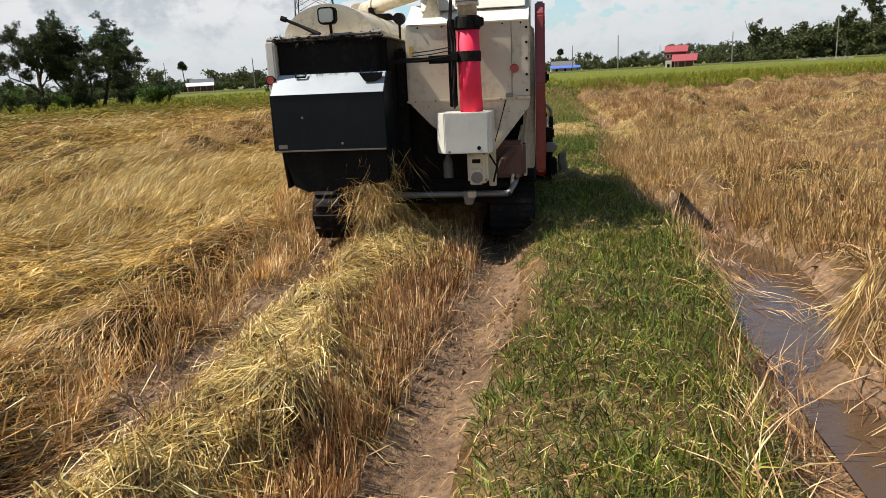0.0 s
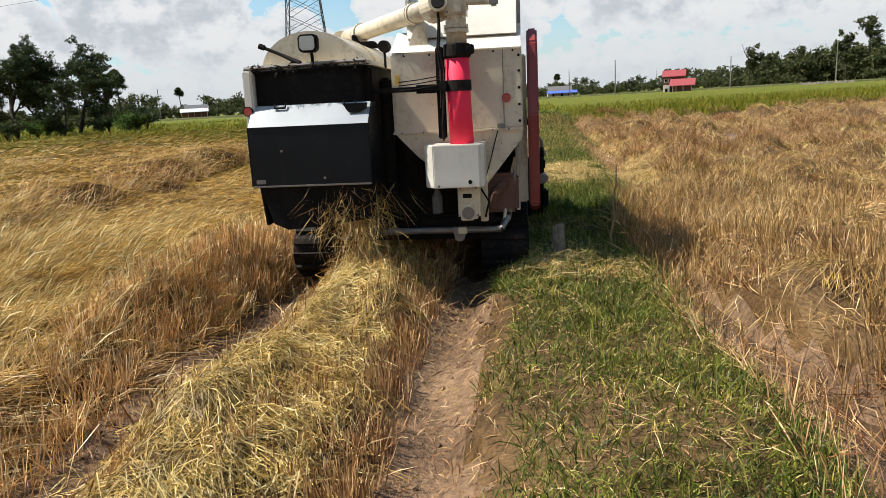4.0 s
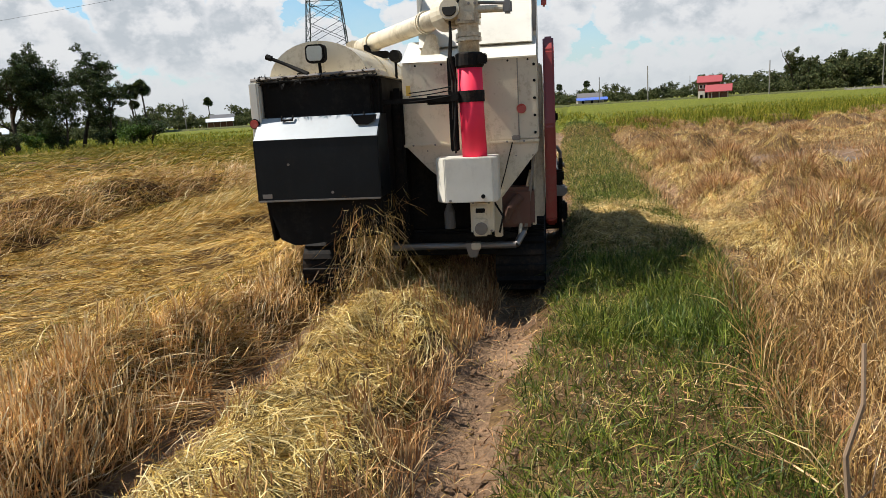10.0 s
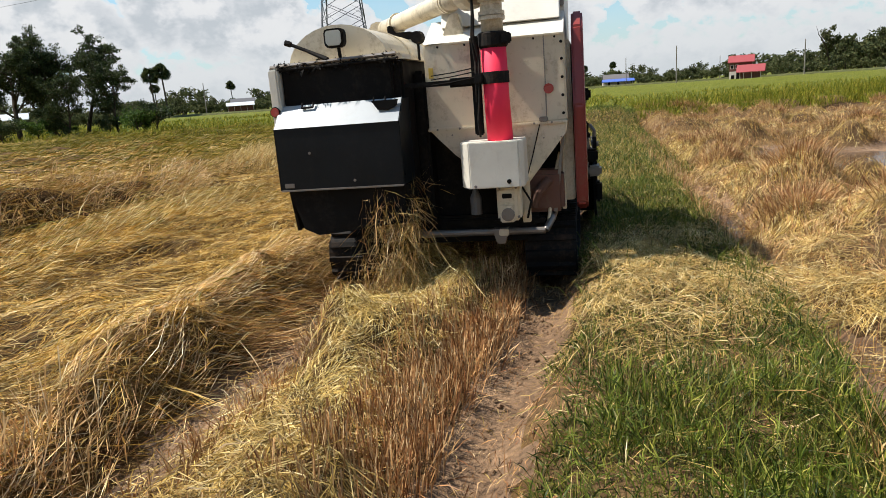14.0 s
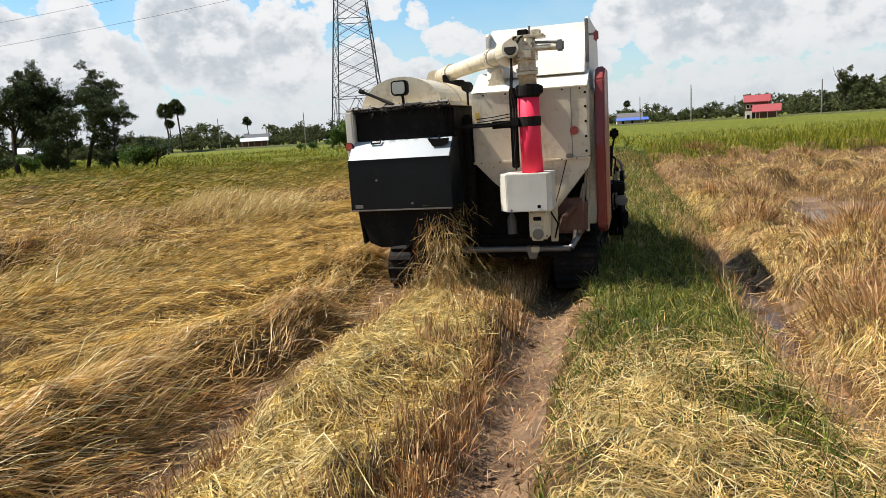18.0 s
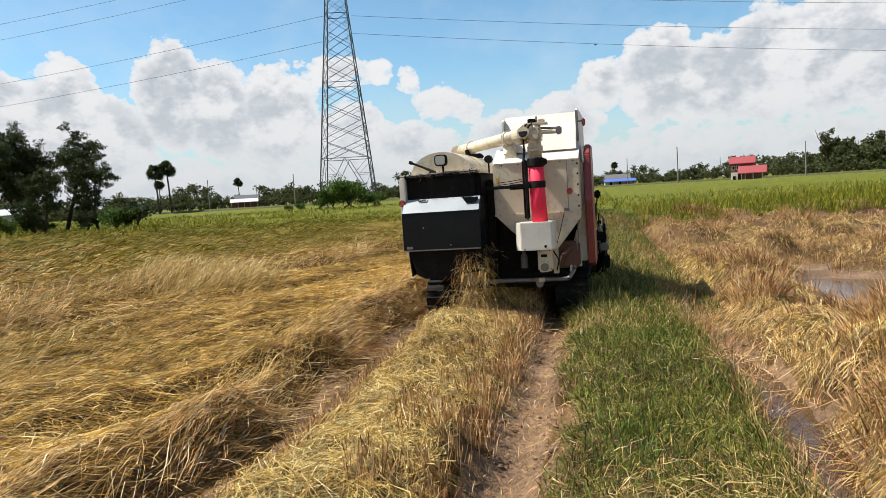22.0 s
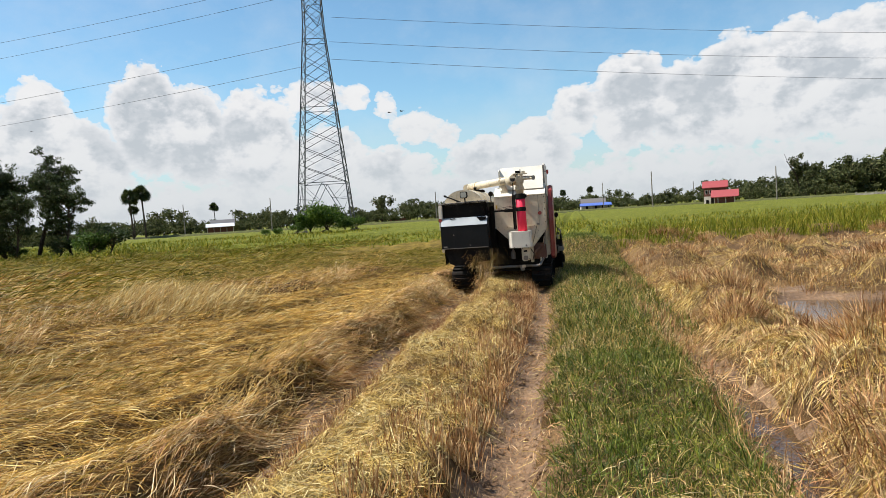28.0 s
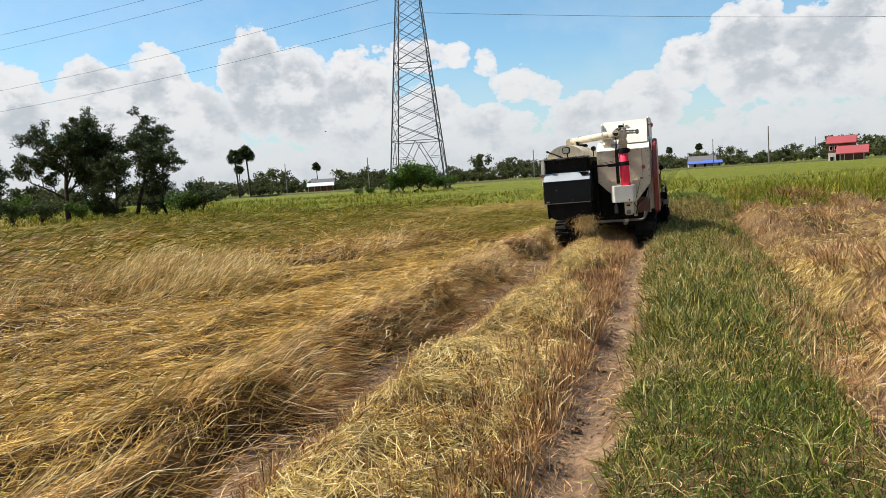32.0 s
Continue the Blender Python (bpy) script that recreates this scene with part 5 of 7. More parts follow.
def palm_meshes(seed, height, crown, fans):
    r = random.Random(seed)
    bm = bmesh.new()
    lean = r.uniform(-0.5, 0.5)
    add_tube(bm, [(0, 0, -0.3), (0, 0, 0.3), (lean * 0.4, 0, height * 0.5), (lean, 0, height)], [0.32, 0.24, 0.18, 0.17], 8)
    vs, fs = [], []
    for k in range(fans):
        a, e = r.uniform(0, 2 * math.pi), r.uniform(-0.9, 1.35)
        out = Vector((math.cos(a) * math.cos(e), math.sin(a) * math.cos(e), math.sin(e)))
        hub = Vector((lean, 0, height)) + out * crown * r.uniform(0.18, 0.48)
        side = out.orthogonal().normalized()
        side = (Matrix.Rotation(r.uniform(0, 3.1), 3, out) @ side)
        add_tube(bm, [(lean, 0, height), hub], 0.025, 4)
        for j in range(15):
            t = -1.9 + 3.8 * j / 14
            d = (out * math.cos(t) + side * math.sin(t))
            w = d.cross(out.cross(side)).normalized() * crown * 0.055
            tip = hub + d * crown * 0.58 + Vector((0, 0, -0.10 * crown))
            m = hub + d * crown * 0.3
            n = len(vs)
            vs += [hub, m - w, tip, m + w]
            fs.append((n, n + 1, n + 2, n + 3))
    wood = bpy.data.meshes.new("trunk")
    bm.to_mesh(wood)
    bm.free()
    wood.materials.append(BARK)
    ob = mesh_from_arrays("crown", np.array([tuple(v) for v in vs]), np.array(fs), [PALM])
    data = ob.data
    bpy.data.objects.remove(ob)
    return wood, data


palms = [palm_meshes(s, h, 2.4, 30) for s, h in ((31, 10.3), (32, 9.4), (33, 11.0))]
for k, (az, d, s) in enumerate(((-33.65, 187, 1.08), (-34.5, 188, 1.1), (-34.4, 190, 0.66))):
    plant_tree(palms[k % 3], *polar(az, d), 50 * k, s, "tall sugar palm with a round fan-leaved crown", "palm_tree", "palm", "sugar palms by the road")
for k, (az, d, s) in enumerate(((-28.6, 380, 1.25), (-0.9, 330, 0.85), (-2.2, 350, 0.85), (1.2, 380, 0.95), (3.4, 400, 0.7))):
    plant_tree(palms[k % 3], *polar(az, d), 40 * k, s, "far sugar palm above the tree line", "palm_tree", "palm", "far sugar palms")

# the far tree line
far_kinds = [tree_meshes(s, 6.6, 0.5, 3.0, 9, 46, 1000, (0.45, 0.9), (0.7, 1.4), HAZED_LEAF, 0.2, 2) for s in (41, 42, 43, 44)]
hedge = [tree_meshes(s, 2.6, 0.2, 2.6, 9, 30, 620, (0.4, 0.75), (0.5, 1.0), HAZED_LEAF, 0.1, 2) for s in (45, 46)]
euc = [branching_tree(s, 12.5, 3.4, 2.9, 10, 4200, (0.25, 0.5), (0.35, 0.8), HAZED_LEAF, 0.2, 0.85) for s in (51, 52)]
r = random.Random(5)
az = -62.0
while az < 44.0:
    d = r.uniform(205, 330) if az < 9 else r.uniform(190, 260)
    if -47 < az < -35:
        d = r.uniform(120, 200)
    size = r.uniform(0.55, 1.15) * d / 230
    if -30 < az < -26.8:
        d, size = r.uniform(225, 260), r.uniform(0.5, 0.8)
    if -3.0 < az < 9.5:
        size *= 0.7
    if az > 12:
        size = r.uniform(0.7, 1.0) * d / 215
    if az > 16.8:
        size = r.uniform(1.0, 1.45) * d / 215
    plant_tree(r.choice(far_kinds), *polar(az, d), r.uniform(0, 360), size, "dark rounded tree in the far tree line", group="far tree line")
    plant_tree(r.choice(hedge), *polar(az + r.uniform(-0.4, 0.4), d - 6), r.uniform(0, 360), r.uniform(0.8, 1.2) * d / 230, "low green thicket under the far tree line", "thicket", "shrub", "far thickets")
    az += r.uniform(0.3, 0.75) if az < 12 else r.uniform(0.2, 0.45)
for az, d, s in ((16.3, 190, 0.98), (17.3, 195, 0.68), (19.6, 200, 0.8), (22.4, 190, 1.15), (23.4, 195, 1.25), (26.5, 190, 1.1), (29.0, 195, 1.2), (-15.6, 230, 0.75)):
    plant_tree(euc[int(az) % 2], *polar(az, d), 33 * az, s, "tall slender tree with an airy crown", group="tall roadside trees")

# the raised road along the far edge of the fields
bm = bmesh.new()
line = [polar(a, d) for a, d in ((-75, 330), (-60, 260), (-45, 215), (-34, 192), (-25, 178), (-15, 170), (-5, 166), (5, 163), (13, 158), (20, 150), (30, 150), (45, 165), (60, 210))]
prof = ((-6, 0.1), (-3.2, 0.85), (3.2, 0.85), (6, 0.1))
rings = []
for k, (x, y) in enumerate(line):
    a, b = line[max(k - 1, 0)], line[min(k + 1, len(line) - 1)]
    d = Vector((b[0] - a[0], b[1] - a[1], 0)).normalized()
    nrm = Vector((-d.y, d.x, 0))
    rings.append([bm.verts.new(Vector((x, y, z)) + nrm * o) for o, z in prof])
for s, t in zip(rings, rings[1:]):
    for j in range(3):
        bm.faces.new((s[j], s[j + 1], t[j + 1], t[j]))
tagged(part("road", bm, ASPHALT, None, "raised dusty road along the far fields"), category="road", kind="structure")


# ---- the lattice pylon and its lines ----
def build_pylon(x, y, turn, detail=True):
    py = thing("power_pylon", "tall galvanised steel lattice power pylon", "pylon", "", pose(x, y, 0.3, 0, 0, turn))
    levels = [0, 6.3, 8.6, 11.0, 13.4, 15.8, 18.1, 20.3, 22.4, 24.4, 26.4, 28.4, 30.4, 32.4, 34.4]

    def half(z):
        return 3.45 + (1.25 - 3.45) * z / 26.0 if z < 26 else 1.25 - (z - 26) * 0.035

    def corner(k, z):
        s = ((-1, -1), (1, -1), (1, 1), (-1, 1))[k % 4]
        return Vector((s[0] * half(z), s[1] * half(z), z))

    def bar(bm, p, q, w):
        add_tube(bm, [p, q], w, 4)

    for k in range(4):
        bm = bmesh.new()
        add_tube(bm, [corner(k, z) for z in levels], [0.10] * 6 + [0.08] * 9, 4)
        part("leg", bm, GALV, py)
        part("footing", box((corner(k, 0).x - 0.4, corner(k, 0).y - 0.4, -0.6), (corner(k, 0).x + 0.4, corner(k, 0).y + 0.4, 0.25), 0.03), CONCRETE, py)
        for j, (z0, z1) in enumerate(zip(levels, levels[1:])):
            a0, b0, a1, b1 = corner(k, z0), corner(k + 1, z0), corner(k, z1), corner(k + 1, z1)
            bm = bmesh.new()
            if j == 0:
                m1 = (a1 + b1) / 2
                for q0, q1 in ((a0, m1), (b0, m1)):
                    bar(bm, q0, q1, 0.05)
                for t in (0.35, 0.68):
                    bar(bm, a0.lerp(a1, t), a0.lerp(m1, t), 0.03)
                    bar(bm, b0.lerp(b1, t), b0.lerp(m1, t), 0.03)
                    bar(bm, a0.lerp(a1, t + 0.3), a0.lerp(m1, t), 0.025)
                    bar(bm, b0.lerp(b1, t + 0.3), b0.lerp(m1, t), 0.025)
            else:
                w = 0.045 if j < 8 else 0.035
                bar(bm, a0, b1, w)
                bar(bm, b0, a1, w)
                c = (a0 + b1 + b0 + a1) / 4
                bar(bm, a0.lerp(a1, 0.5), c.lerp(a0, 0.5), 0.022)
                bar(bm, a0.lerp(a1, 0.5), c.lerp(a1, 0.5), 0.022)
                bar(bm, b0.lerp(b1, 0.5), c.lerp(b0, 0.5), 0.022)
                bar(bm, b0.lerp(b1, 0.5), c.lerp(b1, 0.5), 0.022)
            part("cross_brace", bm, GALV, py)
            bm = bmesh.new()
            if j in (0, 4, 8, 11):
                bar(bm, a1, b1, 0.05)
                part("belt_bar", bm, GALV, py)
            else:
                bm.free()
    for z in (27.5, 30.5, 33.5):
        for s in (-1, 1):
            bm = bmesh.new()
            tip = Vector((0, s * 4.6, z + 0.1))
            for k in (0, 1, 2, 3):
                q = corner(k, z + (0.0 if k < 2 else 1.2))
                if q.y * s > 0:
                    bar(bm, q, tip, 0.05)
                    bar(bm, corner(k, z + 1.2), tip, 0.05)
            part("cross_arm", bm, GALV, py)
    return py


PX, PY = polar(-20.05, 92)
build_pylon(PX, PY, 14)


def wire(a, b, sag, label):
    pts = []
    for k in range(25):
        u = k / 24
        q = Vector(a).lerp(Vector(b), u)
        q.z -= sag * 4 * u * (1 - u)
        pts.append(q)
    ob = part("power_line", tube(pts, 0.022, 5), GALV, None, label)
    return tagged(ob, category="cable", group="power lines")


def spot(az_, elev, dist):
    x, y = polar(az_, dist)
    return (x, y, 1.5 + dist * math.tan(radians(elev)))


for a, b in (((-20.8, 12.35, 92), (-62.0, 4.6, 210)), ((-20.8, 14.2, 92), (-62.0, 5.6, 210)), ((-22.0, 17.4, 96), (-62.0, 7.5, 212)), ((-22.3, 18.4, 96), (-62.0, 8.3, 212)),
             ((-18.9, 14.1, 92), (44.0, 5.0, 210)), ((-18.9, 12.8, 92), (44.0, 3.9, 210)), ((-18.6, 15.9, 92), (44.0, 6.2, 210))):
    wire(spot(*a), spot(*b), 2.2, "thin dark overhead power line")


# ---- houses, poles ----
def gable(bm, x0, x1, y0, y1, z0, z1, over=0.4, thick=0.12):
    """A pitched roof whose ridge runs along x."""
    ym = (y0 + y1) / 2
    for ya in (y0 - over, y1 + over):
        n = Vector((0, 0, thick))
        q = [Vector((x0 - over, ya, z0)), Vector((x1 + over, ya, z0)), Vector((x1 + over, ym, z1)), Vector((x0 - over, ym, z1))]
        vs = [bm.verts.new(v) for v in q] + [bm.verts.new(v + n) for v in q]
        for f in ((0, 1, 2, 3), (7, 6, 5, 4), (0, 4, 5, 1), (1, 5, 6, 2), (2, 6, 7, 3), (3, 7, 4, 0)):
            bm.faces.new([vs[i] for i in f])
    bmesh.ops.recalc_face_normals(bm, faces=bm.faces[:])
    return bm


def window_on(house, x, y, z, w=0.8, h=1.0):
    wn = part("window", box((x - w / 2, y - 0.06, z), (x + w / 2, y, z + h), 0.01), WALL, house)
    part("pane", box((x - w / 2 + 0.08, y - 0.075, z + 0.08), (x + w / 2 - 0.08, y - 0.06, z + h - 0.08)), DARK, wn)


hx, hy = polar(10.75, 150)
red_house = thing("stilt_house", "red-roofed wooden village house with white lower walls", "house", "", pose(hx, hy, 0.6, 0, 0, -14))
part("lower_wall", box((-2.6, -1.2, -0.6), (2.4, 2.6, 1.3), 0.02), WALL, red_house)
part("upper_wall", box((-2.7, 0.2, 1.3), (1.4, 2.8, 3.0), 0.02), WALL_DARK, red_house)
part("roof", gable(bmesh.new(), -2.6, 1.4, 0.1, 3.0, 2.95, 4.25), ROOF_RED, red_house, "bright red upper roof")
part("porch_roof", gable(bmesh.new(), -0.9, 3.4, -2.0, 0.6, 1.0, 2.35), ROOF_RED, red_house, "bright red porch roof")
part("porch_wall", box((-0.6, -1.6, -0.6), (3.1, -1.25, 0.95), 0.02), WALL_DARK, red_house)
part("gable_board", prism([(-0.05, 2.95), (3.15, 2.95), (1.55, 4.2)], -2.75, -2.65, "x"), WALL_DARK, red_house)
for x in (-2.2, -1.4):
    window_on(red_house, x, 0.2, 1.8, 0.6, 0.8)
window_on(red_house, -2.0, -1.2, -0.2, 0.7, 0.9)
part("door", box((-1.35, -1.26, -0.5), (-0.8, -1.2, 1.0), 0.01), DARK, red_house)
for x in (0.0, 1.4, 3.0):
    part("post", tube([(x, -1.9, -0.6), (x, -1.9, 1.0)], 0.07, 8), WALL, red_house)

bx, by = polar(1.55, 210)
blue_house = thing("farm_house", "low village house with a blue metal porch roof", "house", "", pose(bx, by, 0.5, 0, 0, 4))
part("wall", box((-4.0, 0.0, -0.6), (3.6, 4.0, 1.4), 0.02), WALL, blue_house)
part("roof", gable(bmesh.new(), -3.6, 3.0, 0.8, 4.4, 1.5, 3.1), paint("grey_roof_tiles", (0.13, 0.12, 0.12), 0.8), blue_house, "weathered grey roof")
part("porch_roof", gable(bmesh.new(), -4.0, 4.2, -1.8, 1.4, 1.0, 1.75), ROOF_BLUE, blue_house, "blue porch roof")
for x in (-3.8, -1.2, 1.4, 4.0):
    part("post", tube([(x, -1.7, -0.6), (x, -1.7, 1.0)], 0.06, 8), WALL, blue_house)
for x in (-2.4, 0.2, 2.3):
    window_on(blue_house, x, 0.0, 0.1)

wx, wy = polar(-28.3, 206)
barn = thing("open_barn", "long open farm shed with a pale metal roof", "shed", "", pose(wx, wy, 0.75, 0, 0, 28))
barn.scale = (0.66, 0.66, 0.66)
part("roof", gable(bmesh.new(), -5.4, 5.4, -3.0, 3.0, 2.2, 3.6), ROOF_GREY, barn)
part("upper_roof", gable(bmesh.new(), -3.6, 5.8, 1.5, 7.0, 3.4, 5.2), paint("dark_roof", (0.10, 0.10, 0.11), 0.8), barn)
part("wall", box((-5.0, 0.5, -0.6), (5.4, 6.6, 2.4), 0.02), WALL_DARK, barn)
for x in (-5.2, -2.6, 0, 2.6, 5.2):
    part("post", tube([(x, -2.9, -0.6), (x, -2.9, 2.3)], 0.08, 8), WALL, barn)
sx, sy = polar(-14.3, 240)
shed = thing("roadside_shed", "small dark shed with a white signboard", "shed", "", pose(sx, sy, 0.5, 0, 0, 15))
part("wall", box((-3.0, 0, -0.6), (3.0, 3.0, 1.8), 0.02), WALL_DARK, shed)
part("roof", gable(bmesh.new(), -3.0, 3.0, 0, 3.0, 1.8, 2.7), ROOF_GREY, shed)
part("signboard", box((-2.4, -0.15, 1.0), (2.0, -0.05, 1.8), 0.02), WHITE, shed)
fx, fy = polar(-44.2, 150)
hut = thing("field_hut", "small hut with a pale metal roof behind the trees", "hut", "", pose(fx, fy, 0.4, 0, 0, 40))
part("wall", box((-2.6, 0, -0.6), (2.6, 3.0, 1.7), 0.02), WALL, hut)
part("roof", gable(bmesh.new(), -2.6, 2.6, 0, 3.0, 1.7, 2.8), ROOF_GREY, hut)

for az_, d, h in ((-24.4, 165, 7.5), (5.95, 150, 7.4), (-11.2, 172, 7.0), (2.2, 205, 7.5), (14.75, 150, 6.6), (-30.9, 190, 8.0), (-27.3, 230, 7.0), (9.0, 260, 7.5), (22.0, 150, 8.0)):
    x, y = polar(az_, d)
    pole = thing("utility_pole", "grey concrete utility pole by the road", "pole", "utility poles along the road", pose(x, y, 0.3))
    part("shaft", tube([(0, 0, -0.4), (0, 0, h)], [0.14, 0.09], 8), CONCRETE, pole)
    part("cap", tube([(0, 0, h - 0.02), (0, 0, h + 0.06)], 0.10, 8), CONCRETE, pole)

ax, ay = polar(19.8, 138)
cx_, cy_ = polar(23.4, 134)
run = Vector((cx_ - ax, cy_ - ay, 0))
wall_thing = thing("roadside_wall", "low pale concrete wall along the road", "wall", "", pose(ax, ay, 0.2, 0, 0, math.degrees(math.atan2(run.y, run.x))))
for k in range(6):
    u0, u1 = run.length * k / 6, run.length * (k + 1) / 6
    part("panel", box((u0 + 0.08, -0.06, -0.4), (u1 - 0.08, 0.06, 0.60), 0.01), CONCRETE, wall_thing)
    part("pillar", box((u0 - 0.12, -0.12, -0.4), (u0 + 0.12, 0.12, 0.82), 0.01), CONCRETE, wall_thing)

# ---- small things close by ----
post = thing("boundary_post", "broken grey concrete post standing in the grass", "post", "", pose(1.25, 6.26, 0.15, 3, -4, 12))
bm = box((-0.043, -0.043, -0.2), (0.043, 0.043, 0.29), 0.008)
for v in bm.verts:
    if v.co.z > 0.2:
        v.co += Vector((0.006 * math.sin(90 * v.co.y), 0.006 * math.cos(70 * v.co.x), 0.03 * math.sin(60 * v.co.x + 35 * v.co.y)))
part("shaft", bm, OLD_POST, post)


def stick(x, y, z, h, lean, label):
    r = random.Random(int(x * 100))
    pts = [Vector((lean * k / 6 + r.uniform(-0.028, 0.028) * h, r.uniform(-0.02, 0.02), -0.1 + (h + 0.1) * k / 6)) for k in range(7)]
    ob = thing("wooden_stake", label, "stake", "", pose(x, y, z))
    bm = tube(pts, [h * k for k in (0.012, 0.012, 0.011, 0.010, 0.009, 0.008, 0.007)], 7)
    part("stem", bm, paint("dry_wood", (0.27, 0.18, 0.11), 0.9), ob)
    part("twig", tube([pts[3], pts[3] + Vector((0.05, 0.0, 0.05)), pts[3] + Vector((0.06, 0.01, 0.13))], [0.003, 0.002, 0.002], 6), paint("dry_wood", (0.27, 0.18, 0.11), 0.9), ob)


stick(1.65, 6.50, 0.12, 0.73, 0.05, "crooked dry wooden stake stuck in the bund")
stick(1.97, 9.03, 0.10, 0.36, -0.02, "thin dry wooden stake stuck in the bund")


# ---- swallows ----
def build_bird(label):
    b = thing("swallow", label, "bird", "birds over the field")
    bm = bmesh.new()
    add_tube(bm, [(0, -0.07, 0), (0, -0.03, 0.0), (0, 0.03, 0.003), (0, 0.07, 0.0), (0, 0.09, 0)], [0.006, 0.018, 0.022, 0.014, 0.003], 8)
    part("body", bm, BIRD, b)
    for s in (-1, 1):
        bm = bmesh.new()
        pts = [(0.01 * s, 0.04, 0), (0.08 * s, 0.045, 0.02), (0.17 * s, -0.01, 0.03), (0.09 * s, 0.0, 0.022), (0.01 * s, -0.02, 0)]
        vs = [bm.verts.new(Vector(q)) for q in pts] + [bm.verts.new(Vector(q) - Vector((0, 0, 0.004))) for q in pts]
        bm.faces.new(vs[:5])
        bm.faces.new(vs[5:][::-1])
        for j in range(5):
            bm.faces.new((vs[j], vs[(j + 1) % 5], vs[5 + (j + 1) % 5], vs[5 + j]))
        bmesh.ops.recalc_face_normals(bm, faces=bm.faces[:])
        part("wing", bm, BIRD, b)
        part("tail", tube([(0, -0.06, 0), (0.018 * s, -0.14, 0)], [0.008, 0.002], 5), BIRD, b)
    return b


def flight(at, when, heading, speed, label, wave):
    """A swallow that passes a place at a time, on a gently swaying line."""
    a = radians(heading)
    rows = []
    for k in range(33):
        d = (k - when) * speed
        side = wave * (math.sin(0.9 * k + heading) - math.sin(0.9 * when + heading))
        z = at[2] + 0.35 * wave * (1 - math.cos(0.7 * (k - when)))
        rows.append((float(k), pose(at[0] - math.sin(a) * d + math.cos(a) * side, at[1] + math.cos(a) * d + math.sin(a) * side, z, 4 * math.sin(k), 18 * math.sin(0.9 * k), heading)))
    return build_bird(label), rows


FLIGHTS = [flight(*row) for row in (
    ((-6.2, 23.0, 1.30), 23.0, -80, 6.5, "dark swallow gliding over the rice field", 1.2),
    ((7.07, 30.74, 5.29), 26.0, 70, 7.0, "dark swallow gliding over the rice field", 1.5),
    ((5.84, 48.29, 6.49), 26.0, 100, 7.0, "dark swallow gliding over the rice field", 2.0),
    ((-26.73, 65.78, 6.16), 32.0, -70, 8.0, "dark swallow gliding over the rice field", 2.0),
    ((-2.0, 16.9, 0.85), 24.0, 80, 6.0, "dark swallow gliding over the rice field", 0.8),
    ((-2.04, 14.51, 0.60), 31.0, 95, 6.0, "dark swallow gliding over the rice field", 0.6),
    ((8.51, 54.86, 9.53), 21.0, 85, 7.0, "dark swallow gliding over the rice field", 2.0),
)]


